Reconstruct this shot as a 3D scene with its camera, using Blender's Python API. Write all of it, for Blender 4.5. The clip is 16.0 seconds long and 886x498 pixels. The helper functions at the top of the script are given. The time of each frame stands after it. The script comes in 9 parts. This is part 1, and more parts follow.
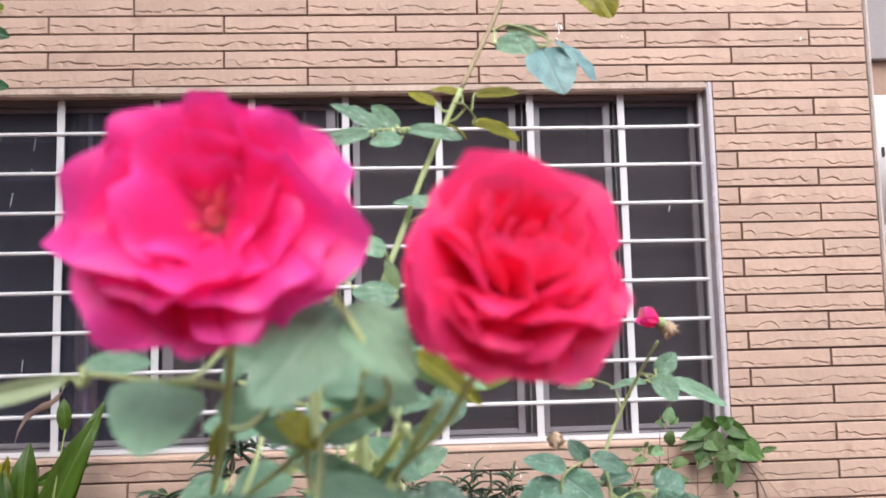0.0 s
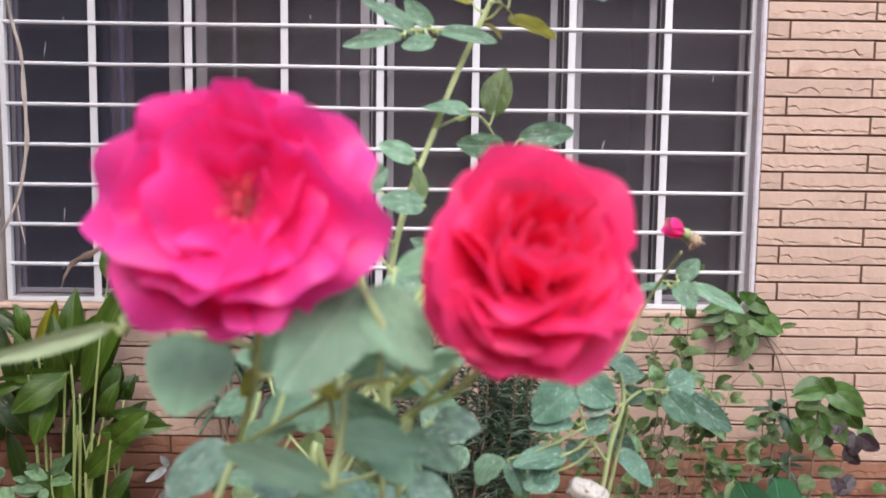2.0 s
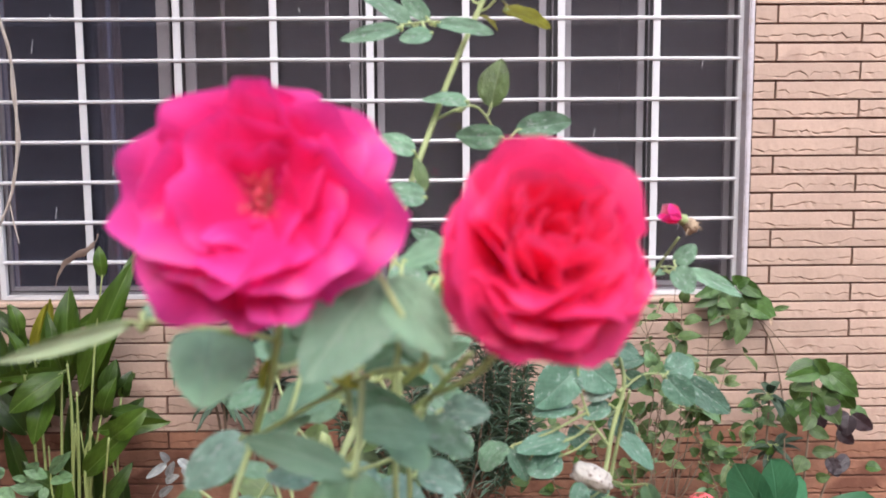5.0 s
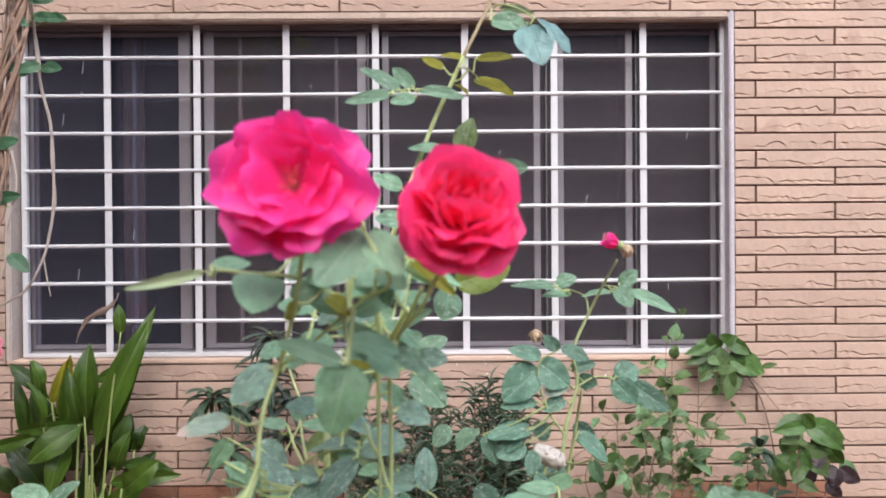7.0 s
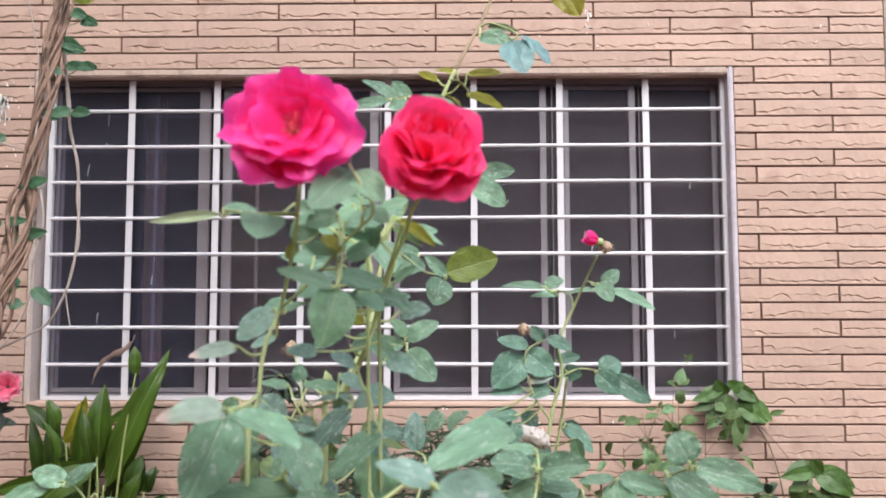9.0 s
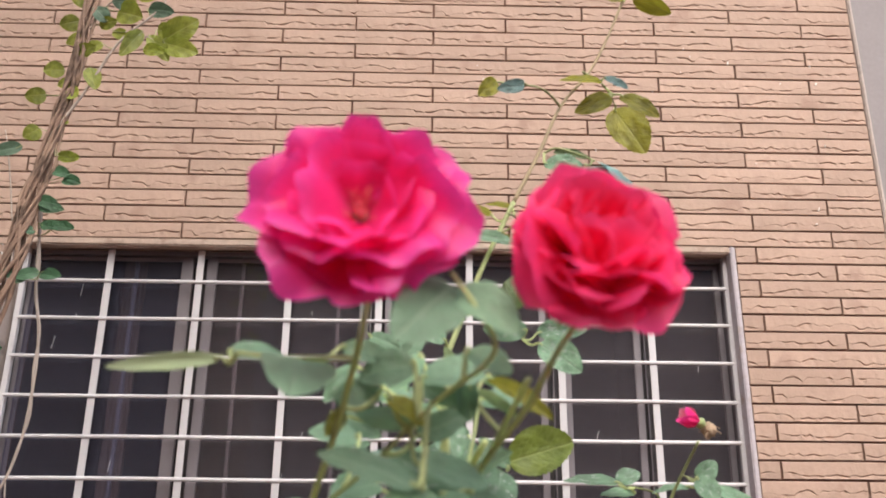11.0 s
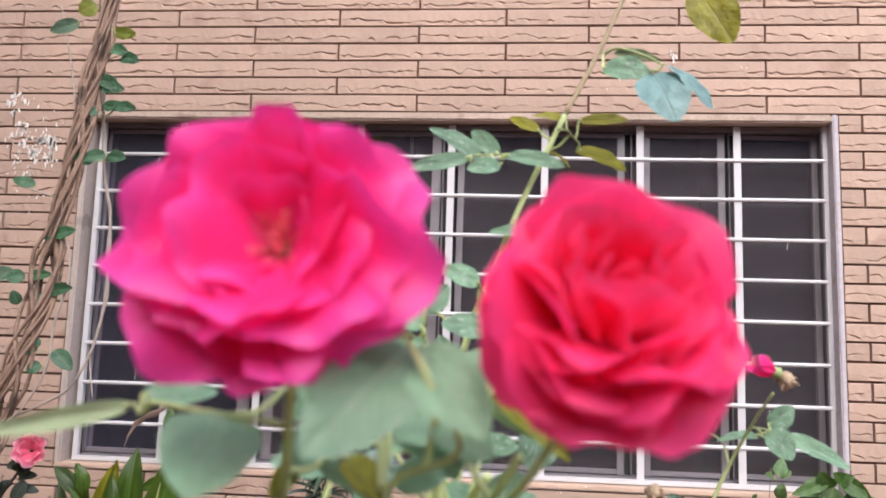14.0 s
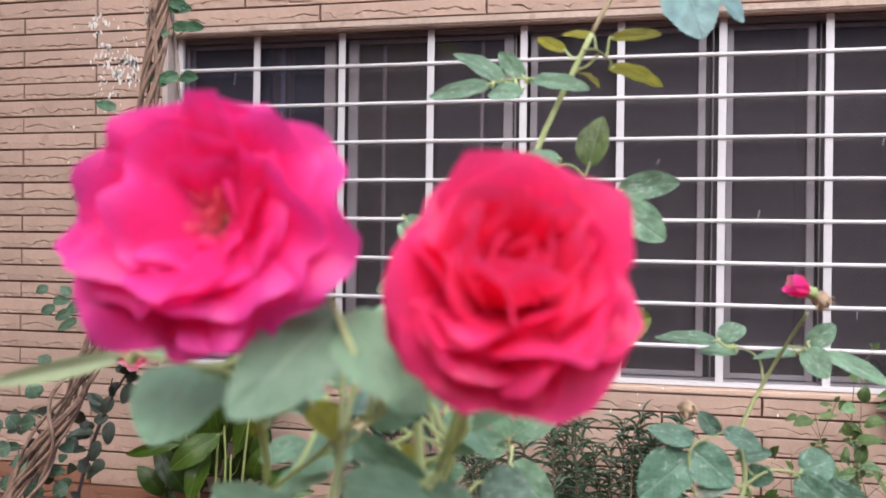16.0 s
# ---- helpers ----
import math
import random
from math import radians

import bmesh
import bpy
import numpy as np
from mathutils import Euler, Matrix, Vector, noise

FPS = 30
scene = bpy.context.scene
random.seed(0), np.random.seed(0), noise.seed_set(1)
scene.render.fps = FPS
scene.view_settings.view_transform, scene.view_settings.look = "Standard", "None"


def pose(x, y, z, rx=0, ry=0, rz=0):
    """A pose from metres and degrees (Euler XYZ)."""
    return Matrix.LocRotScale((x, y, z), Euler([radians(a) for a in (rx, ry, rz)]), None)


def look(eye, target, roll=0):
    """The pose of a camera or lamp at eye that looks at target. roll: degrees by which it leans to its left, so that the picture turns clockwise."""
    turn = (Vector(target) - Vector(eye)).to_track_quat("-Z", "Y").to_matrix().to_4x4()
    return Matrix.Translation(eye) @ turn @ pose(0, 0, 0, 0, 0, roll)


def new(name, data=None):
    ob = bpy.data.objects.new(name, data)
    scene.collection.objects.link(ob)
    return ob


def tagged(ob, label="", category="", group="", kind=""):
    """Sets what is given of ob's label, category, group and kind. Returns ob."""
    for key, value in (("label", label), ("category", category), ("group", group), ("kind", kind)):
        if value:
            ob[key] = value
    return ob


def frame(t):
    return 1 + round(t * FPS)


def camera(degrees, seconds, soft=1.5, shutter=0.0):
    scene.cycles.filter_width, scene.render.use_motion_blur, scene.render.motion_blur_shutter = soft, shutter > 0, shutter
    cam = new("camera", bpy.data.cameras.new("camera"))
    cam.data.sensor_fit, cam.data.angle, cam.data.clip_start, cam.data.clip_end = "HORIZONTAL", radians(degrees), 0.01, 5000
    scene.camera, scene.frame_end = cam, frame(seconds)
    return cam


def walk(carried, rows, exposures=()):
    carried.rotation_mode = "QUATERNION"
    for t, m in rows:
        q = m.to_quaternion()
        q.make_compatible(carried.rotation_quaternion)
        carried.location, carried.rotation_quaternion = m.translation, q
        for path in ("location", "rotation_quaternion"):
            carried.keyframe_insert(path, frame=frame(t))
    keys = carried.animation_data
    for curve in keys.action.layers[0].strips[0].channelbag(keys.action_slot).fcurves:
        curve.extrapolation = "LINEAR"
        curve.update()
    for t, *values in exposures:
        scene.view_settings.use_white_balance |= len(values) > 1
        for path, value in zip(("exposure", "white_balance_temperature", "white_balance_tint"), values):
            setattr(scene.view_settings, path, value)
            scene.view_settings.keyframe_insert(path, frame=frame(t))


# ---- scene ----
cam = camera(58.7, 16.0, soft=1.8)
PATH = [
    (0, (0.191, -2.498, 1.284), (0.284, -0.509, 1.473), -1.4),
    (0.5, (0.193, -2.502, 1.291), (0.272, -0.508, 1.413), -1.1),
    (1, (0.193, -2.503, 1.299), (0.229, -0.504, 1.308), -0.6),
    (1.5, (0.194, -2.504, 1.309), (0.217, -0.506, 1.216), 0.2),
    (2, (0.194, -2.504, 1.318), (0.205, -0.512, 1.14), 0.8),
    (2.5, (0.192, -2.505, 1.333), (0.2, -0.517, 1.118), 0.9),
    (3, (0.193, -2.505, 1.336), (0.202, -0.525, 1.058), 1.4),
    (5.5, (0.187, -2.514, 1.311), (0.221, -0.519, 1.163), -0.6),
    (6, (0.191, -2.557, 1.305), (0.224, -0.559, 1.224), -0.6),
    (6.5, (0.199, -2.597, 1.302), (0.235, -0.598, 1.27), -0.8),
    (7, (0.207, -2.649, 1.284), (0.221, -0.649, 1.269), -0.4),
    (7.5, (0.218, -2.705, 1.269), (0.196, -0.706, 1.308), -0.2),
    (8, (0.226, -2.741, 1.242), (0.203, -0.743, 1.313), -0.0),
    (8.5, (0.236, -2.739, 1.218), (0.214, -0.74, 1.296), -0.1),
    (9, (0.227, -2.709, 1.216), (0.204, -0.715, 1.368), -0.1),
    (9.5, (0.205, -2.66, 1.214), (0.188, -0.678, 1.481), 0.1),
    (10, (0.182, -2.615, 1.218), (0.184, -0.659, 1.634), 0.6),
    (12.5, (0.161, -2.485, 1.248), (0.228, -0.605, 1.926), -0.2),
    (13, (0.164, -2.485, 1.269), (0.21, -0.571, 1.847), 0.4),
    (13.5, (0.181, -2.479, 1.283), (0.16, -0.521, 1.692), 0.5),
    (14, (0.196, -2.476, 1.288), (0.028, -0.5, 1.546), 1.8),
    (14.5, (0.213, -2.471, 1.299), (-0.011, -0.493, 1.488), 1.3),
    (15, (0.22, -2.478, 1.307), (-0.08, -0.505, 1.425), 1.1),
    (15.5, (0.224, -2.48, 1.307), (-0.131, -0.512, 1.359), 1.0),
    (16, (0.235, -2.481, 1.304), (-0.146, -0.517, 1.311), 0.8),
]
cam.data.dof.use_dof, cam.data.dof.focus_distance, cam.data.dof.aperture_fstop = True, 1.5, 13.0
walk(cam, [(t, look(eye, target, roll)) for t, eye, target, roll in PATH],
     exposures=[(0, 1.15, 5850, 10), (0.5, 1.03, 5850, 11), (1, 1.07, 5850, 11), (3, 1.07, 5850, 12), (5.5, 1.15, 5850, 11), (7, 1.08, 5850, 10), (9.5, 1.13, 5850, 10),
                (10, 1.02, 6000, 10), (12.5, 0.86, 6650, 12), (13.5, 1.02, 6250, 12), (14.5, 1.07, 5850, 13), (16, 0.99, 5900, 13)])

# ---- world, sun and exposure ----
world = bpy.data.worlds.new("world")
scene.world = world
world.use_nodes = True
wn = world.node_tree.nodes
sky = wn.new("ShaderNodeTexSky")
sky.sky_type = "NISHITA"
sky.sun_disc = False
sky.sun_elevation = radians(48)
sky.sun_rotation = radians(174)
sky.air_density, sky.dust_density, sky.ozone_density = 1.0, 4.0, 1.0
wn["Background"].inputs["Strength"].default_value = 0.115
world.node_tree.links.new(sky.outputs["Color"], wn["Background"].inputs["Color"])

sun = new("sun", bpy.data.lights.new("sun", "SUN"))
sun.data.energy, sun.data.angle, sun.data.color = 2.0, radians(70), (1.0, 0.93, 0.84)
sun.matrix_world = look((0.30, -4.0, 4.5), (0, 0, 0))


# ---- small helpers ----
def part(name, bm, material, parent=None, label="", smooth=False):
    """Links a bmesh as one mesh object, under parent where one is given."""
    me = bpy.data.meshes.new(name)
    bm.to_mesh(me)
    bm.free()
    for p in me.polygons:
        p.use_smooth = smooth
    if material:
        me.materials.append(material)
    ob = new(name, me)
    if parent:
        ob.parent = parent
        if parent.type == "EMPTY":
            ob.matrix_parent_inverse = parent.matrix_basis.inverted()
    if label:
        tagged(ob, label)
    return ob


def empty(name, at=(0, 0, 0)):
    ob = new(name)
    ob.empty_display_size = 0.05
    ob.location = at
    return ob


def box(bm, x0, x1, y0, y1, z0, z1, bevel=0.0):
    """Adds a box to bm, with bevelled edges where asked."""
    r = bmesh.ops.create_cube(bm, size=1.0)
    bmesh.ops.scale(bm, vec=(x1 - x0, y1 - y0, z1 - z0), verts=r["verts"])
    bmesh.ops.translate(bm, vec=((x0 + x1) / 2, (y0 + y1) / 2, (z0 + z1) / 2), verts=r["verts"])
    if bevel:
        edges = list({e for v in r["verts"] for e in v.link_edges})
        bmesh.ops.bevel(bm, geom=edges, offset=bevel, segments=2, affect="EDGES")


def boxed(*args, **kw):
    bm = bmesh.new()
    box(bm, *args, **kw)
    return bm


def smooth_path(points, steps=6):
    """A Catmull-Rom line through the points."""
    p = [Vector(q) for q in points]
    p = [p[0] * 2 - p[1]] + p + [p[-1] * 2 - p[-2]]
    line = []
    for i in range(1, len(p) - 2):
        a, b, c, d = p[i - 1:i + 3]
        for k in range(steps):
            t = k / steps
            line.append(0.5 * (2 * b + (c - a) * t + (2 * a - 5 * b + 4 * c - d) * t * t + (3 * b - a - 3 * c + d) * t ** 3))
    line.append(p[-2])
    return line


def tube(bm, points, r0, r1, sides=7, steps=6, knobs=0.0):
    """A tapered tube along a smooth line, closed at both ends; knobs swells it now and then."""
    line = smooth_path(points, steps)
    n = len(line)
    side = Vector((1, 0, 0))
    rings = []
    for i, q in enumerate(line):
        way = (line[min(i + 1, n - 1)] - line[max(i - 1, 0)]).normalized()
        side = (side - way * side.dot(way))
        side = side.normalized() if side.length > 1e-4 else way.orthogonal().normalized()
        up = way.cross(side)
        r = r0 + (r1 - r0) * i / (n - 1)
        if knobs:
            r *= 1 + knobs * max(0.0, noise.noise(q * 60.0)) + knobs * 0.4 * (i % steps == 0)
        rings.append([bm.verts.new(q + (side * math.cos(a) + up * math.sin(a)) * r)
                      for a in (2 * math.pi * k / sides for k in range(sides))])
    for a, b in zip(rings, rings[1:]):
        for k in range(sides):
            bm.faces.new((a[k], a[(k + 1) % sides], b[(k + 1) % sides], b[k]))
    bm.faces.new(rings[0][::-1])
    bm.faces.new(rings[-1])


# ---- materials ----
def material(name, base, rough=0.6, metal=0.0, vary=0.15, scale=8.0, fine=60.0, bump=0.2, depth=0.004,
             stain=None, stain_at=0.55, stain_scale=3.0, each=0.0, translucent=0.0, sheen=0.0, spec=0.5):
    """A surface with two scales of colour change, fine relief, and stains of a second colour."""
    m = bpy.data.materials.new(name)
    m.use_nodes = True
    n, l = m.node_tree.nodes, m.node_tree.links
    bsdf = n["Principled BSDF"]
    bsdf.inputs["Roughness"].default_value = rough
    bsdf.inputs["Metallic"].default_value = metal
    bsdf.inputs["Specular IOR Level"].default_value = spec
    if sheen:
        bsdf.inputs["Sheen Weight"].default_value = sheen
    co = n.new("ShaderNodeTexCoord")
    big = n.new("ShaderNodeTexNoise")
    big.inputs["Scale"].default_value, big.inputs["Detail"].default_value = scale, 5
    small = n.new("ShaderNodeTexNoise")
    small.inputs["Scale"].default_value, small.inputs["Detail"].default_value = fine, 4
    where = co.outputs["Object"]
    if each:                                    # every piece takes its own stretch of the pattern
        own = n.new("ShaderNodeObjectInfo")
        far_off = n.new("ShaderNodeVectorMath")
        far_off.operation = "SCALE"
        far_off.inputs[0].default_value = (31.0, 17.0, 23.0)
        l.new(own.outputs["Random"], far_off.inputs["Scale"])
        moved = n.new("ShaderNodeVectorMath")
        l.new(where, moved.inputs[0])
        l.new(far_off.outputs[0], moved.inputs[1])
        where = moved.outputs[0]
    for t in (big, small):
        l.new(where, t.inputs["Vector"])
    mix = n.new("ShaderNodeMix")
    mix.data_type = "FLOAT"
    mix.inputs[0].default_value = 0.4
    l.new(big.outputs["Fac"], mix.inputs[2])
    l.new(small.outputs["Fac"], mix.inputs[3])
    span = n.new("ShaderNodeMapRange")
    span.inputs["From Min"].default_value, span.inputs["From Max"].default_value = 0.3, 0.7
    span.inputs["To Min"].default_value, span.inputs["To Max"].default_value = 1 - vary, 1 + vary
    l.new(mix.outputs[0], span.inputs["Value"])
    value = span.outputs["Result"]
    if each:
        info = n.new("ShaderNodeObjectInfo")
        er = n.new("ShaderNodeMapRange")
        er.inputs["To Min"].default_value, er.inputs["To Max"].default_value = 1 - each, 1 + each
        l.new(info.outputs["Random"], er.inputs["Value"])
        mul = n.new("ShaderNodeMath")
        mul.operation = "MULTIPLY"
        l.new(value, mul.inputs[0])
        l.new(er.outputs["Result"], mul.inputs[1])
        value = mul.outputs[0]
    col = n.new("ShaderNodeMix")
    col.data_type, col.blend_type = "RGBA", "MULTIPLY"
    col.inputs[0].default_value = 1.0
    col.inputs[6].default_value = (*base, 1)
    l.new(value, col.inputs[7])
    out = col.outputs[2]
    if stain:
        sn = n.new("ShaderNodeTexNoise")
        sn.inputs["Scale"].default_value, sn.inputs["Detail"].default_value = stain_scale, 6
        l.new(where, sn.inputs["Vector"])
        sr = n.new("ShaderNodeMapRange")
        sr.inputs["From Min"].default_value, sr.inputs["From Max"].default_value = stain_at, stain_at + 0.12
        l.new(sn.outputs["Fac"], sr.inputs["Value"])
        sm = n.new("ShaderNodeMix")
        sm.data_type = "RGBA"
        sm.inputs[7].default_value = (*stain, 1)
        l.new(sr.outputs["Result"], sm.inputs[0])
        l.new(out, sm.inputs[6])
        out = sm.outputs[2]
    l.new(out, bsdf.inputs["Base Color"])
    if bump:
        b = n.new("ShaderNodeBump")
        b.inputs["Strength"].default_value, b.inputs["Distance"].default_value = bump, depth
        l.new(small.outputs["Fac"], b.inputs["Height"])
        l.new(b.outputs["Normal"], bsdf.inputs["Normal"])
    if translucent:
        tr = n.new("ShaderNodeBsdfTranslucent")
        l.new(out, tr.inputs["Color"])
        ms = n.new("ShaderNodeMixShader")
        ms.inputs[0].default_value = translucent
        l.new(bsdf.outputs[0], ms.inputs[1])
        l.new(tr.outputs[0], ms.inputs[2])
        l.new(ms.outputs[0], n["Material Output"].inputs["Surface"])
    return m


def glass_material(name, clear, tint=(0.60, 0.575, 0.66)):
    m = bpy.data.materials.new(name)
    m.use_nodes = True
    b = m.node_tree.nodes["Principled BSDF"]
    b.inputs["Base Color"].default_value = (*tint, 1)
    b.inputs["Roughness"].default_value = 0.03
    b.inputs["Transmission Weight"].default_value = clear
    b.inputs["IOR"].default_value = 1.45
    return m


BRICK = material("brick_clay", (0.462, 0.334, 0.264), rough=0.85, vary=0.10, scale=5, fine=110, bump=0.35, depth=0.0025,
                 each=0.07, stain=(0.385, 0.265, 0.21), stain_at=0.6, stain_scale=9, spec=0.25)
# red soil stain and the plants' shade, both put into this brick colour
REDBRICK = material("red_stained_shaded_brick", (0.29, 0.145, 0.092), rough=0.88, vary=0.16, scale=5, fine=110, bump=0.35, depth=0.0025,
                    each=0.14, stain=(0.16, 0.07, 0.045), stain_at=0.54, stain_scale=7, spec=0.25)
MORTAR = material("joint_mortar", (0.13, 0.062, 0.042), rough=0.95, vary=0.25, scale=10, fine=90, bump=0.4)
PLASTER = material("weathered_plaster", (0.48, 0.41, 0.365), rough=0.9, vary=0.14, scale=9, fine=80, bump=0.3,
                   stain=(0.30, 0.26, 0.23), stain_at=0.6, stain_scale=14)
LINTEL = material("lintel_plaster", (0.47, 0.37, 0.30), rough=0.9, vary=0.2, scale=6, fine=70, bump=0.6, depth=0.004,
                  stain=(0.36, 0.27, 0.21), stain_at=0.55, stain_scale=16)
REVEAL = material("whitewashed_reveal", (0.50, 0.46, 0.49), rough=0.85, vary=0.16, scale=9, fine=80, bump=0.3,
                  stain=(0.42, 0.34, 0.30), stain_at=0.60, stain_scale=14)
SILL = material("sill_plaster", (0.55, 0.40, 0.31), rough=0.88, vary=0.12, scale=7, fine=90, bump=0.35,
                stain=(0.66, 0.60, 0.52), stain_at=0.66, stain_scale=18)
ENAMEL = material("white_enamel", (0.60, 0.59, 0.605), rough=0.38, vary=0.05, scale=6, fine=45, bump=0.12, depth=0.001,
                  stain=(0.55, 0.50, 0.46), stain_at=0.68, stain_scale=22)
ALU = material("mill_aluminium", (0.215, 0.195, 0.21), rough=0.45, metal=0.2, vary=0.08, scale=4, fine=60, bump=0.05)
GASKET = material("dark_window_gasket", (0.045, 0.040, 0.042), rough=0.7, vary=0.15)
# grey haze and blue tint in the glass colour stand for weak reflections
GLASS = glass_material("hazed_window_glass", 0.956, (0.62, 0.56, 0.60))
BLUEGLASS = glass_material("window_glass", 0.966, (0.50, 0.50, 0.65))
# the room's lack of light is in this near-black base
ROOM = material("painted_dim_room", (0.03, 0.028, 0.032), rough=0.9, vary=0.1)
CURTAIN = material("dark_curtain_cloth", (0.16, 0.11, 0.09), rough=0.95, vary=0.3, scale=14, fine=120)
SOIL = material("red_garden_soil", (0.20, 0.085, 0.05), rough=0.97, vary=0.4, scale=6, fine=70, bump=0.9, depth=0.02)
GREYWALL = material("grey_cement_wall", (0.26, 0.235, 0.235), rough=0.9, vary=0.10, scale=2.0, fine=40, bump=0.2)
# bluish so that the panes mirror a cool tone
REFLECTWALL = material("pale_blue_reflected_wall", (0.35, 0.37, 0.44), rough=0.9, vary=0.12, scale=2.0, fine=40, bump=0.2)
# dark brown for the added left wall, so that it bounces little light
SHADEWALL = material("dark_shading_wall", (0.13, 0.085, 0.065), rough=0.92, vary=0.15, scale=3.0, fine=40, bump=0.2)
BROWNWALL = material("brown_distemper_wall", (0.30, 0.20, 0.15), rough=0.9, vary=0.15, scale=3.0, fine=40, bump=0.2)

# ---- ground ----
bm = bmesh.new()
bmesh.ops.create_grid(bm, x_segments=90, y_segments=60, size=1.0)
for v in bm.verts:
    s = 1.0
    v.co.x, v.co.y = v.co.x * 4.5, v.co.y * 3.0 - 2.7
    v.co.z = 0.025 * noise.noise(Vector((v.co.x * 3, v.co.y * 3, 0))) + 0.012 * noise.noise(Vector((v.co.x * 11, v.co.y * 11, 4)))
    edge = max(abs(v.co.x) / 4.5, abs(v.co.y + 2.7) / 3.0)
    if edge > 0.999:
        v.co.z = 0.0
rim = [e for e in bm.edges if e.is_boundary]
r = bmesh.ops.extrude_edge_only(bm, edges=rim)
for v in [g for g in r["geom"] if isinstance(g, bmesh.types.BMVert)]:
    d = Vector((v.co.x, v.co.y + 2.7))
    k = 1500.0 / max(abs(d.x), abs(d.y))
    v.co.x, v.co.y, v.co.z = d.x * k, d.y * k - 2.7, 0.0
tagged(part("ground", bm, SOIL, smooth=True), "bare reddish garden soil, uneven and dry", "ground", kind="structure")

# ---- house wall with its window opening ----
COURSE, LENGTH, TOP = 0.0588, 0.555, 2.060       # course height, brick length, lintel height
WIN_L, WIN_R, WIN_B = -1.240, 1.208, 0.896       # window opening
WALL_L, WALL_R, WALL_H = -1.95, 1.742, 4.2
JOINT = 0.0075
wall = empty("wall_front")
tagged(wall, "house wall clad in long tan split-face bricks", "wall", kind="structure")
bm = bmesh.new()
box(bm, WALL_L, WIN_L, 0.010, 0.24, -0.1, WALL_H)
box(bm, WIN_R, WALL_R, 0.010, 0.24, -0.1, WALL_H)
box(bm, WIN_L, WIN_R, 0.010, 0.24, TOP, WALL_H)
box(bm, WIN_L, WIN_R, 0.010, 0.24, -0.1, WIN_B)
part("wall_core", bm, MORTAR, wall, "dark brown recessed mortar")
tagged(part("wall_side", boxed(1.60, WALL_R - 0.004, 0.24, 5.0, -0.1, WALL_H), PLASTER, None), "plain plastered side of the house", "wall", kind="structure")
part("corner_bead", boxed(WALL_R + 0.002, WALL_R + 0.016, -0.004, 0.24, -0.1, WALL_H, bevel=0.004), PLASTER, wall, "pale plaster corner strip")
# reveals of the opening
part("reveal", boxed(WIN_L - 0.002, WIN_L + 0.018, -0.002, 0.20, WIN_B, TOP, bevel=0.004), PLASTER, wall, "weathered pale plaster reveal")
part("reveal", boxed(WIN_R - 0.016, WIN_R + 0.002, -0.002, 0.20, WIN_B, TOP, bevel=0.004), REVEAL, wall, "weathered pale plaster reveal")
part("reveal", boxed(WIN_L + 0.018, WIN_R - 0.016, -0.002, 0.20, TOP - 0.026, TOP, bevel=0.005), LINTEL, wall, "weathered tan plaster lintel edge")
part("sill", boxed(WIN_L, WIN_R, -0.006, 0.20, WIN_B - 0.0115, WIN_B + 0.004, bevel=0.004), SILL, wall, "tan painted sill with white paint drips")
# room behind, its darkness put into a near-black colour
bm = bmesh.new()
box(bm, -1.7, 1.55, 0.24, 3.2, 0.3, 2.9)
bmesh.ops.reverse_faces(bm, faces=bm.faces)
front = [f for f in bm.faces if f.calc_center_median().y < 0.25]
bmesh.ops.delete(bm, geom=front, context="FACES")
tagged(part("wall_room", bm, ROOM), "room behind the window, its dimness painted near-black", "room", kind="structure")

# ---- painted steel grille ----
GX, GZ, GTOP, GY = 0.305, 0.1281, 2.05, 0.05
grille = tagged(empty("window_grille", (0, GY, 0.91)), "white enamelled steel grille of flat uprights and thin rods", "grille")
GL, GR, GB = -1.198, 1.186, 0.903


def grille_part(name, bm):
    ob = part(name, bm, ENAMEL, grille)
    ob.matrix_parent_inverse = grille.matrix_basis.inverted()
    return ob


for i in range(1, 8):
    x = GX * (i - 4)
    grille_part("upright", boxed(x - 0.0115, x + 0.0115, GY - 0.003, GY + 0.003, GB, GTOP - 0.008, bevel=0.001))
for j in range(1, 9):
    z = GTOP - GZ * j
    bm = bmesh.new()
    pts = [(GL + 0.004, GY - 0.004, z)] + [(GL + (GR - GL) * k / 6, GY - 0.004 + 0.0008 * (k % 2), z + 0.0012 * math.sin(k * 2.1 + j)) for k in range(1, 6)] + [(GR - 0.004, GY - 0.004, z)]
    tube(bm, pts, 0.0064, 0.0064, sides=8, steps=4)
    grille_part("rod", bm)
grille_part("frame_side", boxed(GL - 0.010, GL + 0.008, GY - 0.006, GY + 0.012, GB, GTOP, bevel=0.001))
grille_part("frame_side", boxed(GR - 0.008, GR + 0.010, GY - 0.006, GY + 0.012, GB, GTOP, bevel=0.001))
grille_part("frame_top", boxed(GL + 0.008, GR - 0.008, GY - 0.006, GY + 0.012, GTOP - 0.016, GTOP - 0.002, bevel=0.001))
grille_part("frame_bottom", boxed(GL + 0.008, GR - 0.008, GY - 0.010, GY + 0.012, GB, GB + 0.014, bevel=0.001))

# ---- sliding aluminium window ----
WY = 0.092
window = tagged(empty("window_1", (0, WY, 0.9)), "sliding aluminium window with dark glass panes", "window", kind="structure")


def window_part(name, bm, m, parent=None, label=""):
    ob = part(name, bm, m, parent or window, label)
    ob.matrix_parent_inverse = window.matrix_basis.inverted() if not parent else Matrix()
    return ob


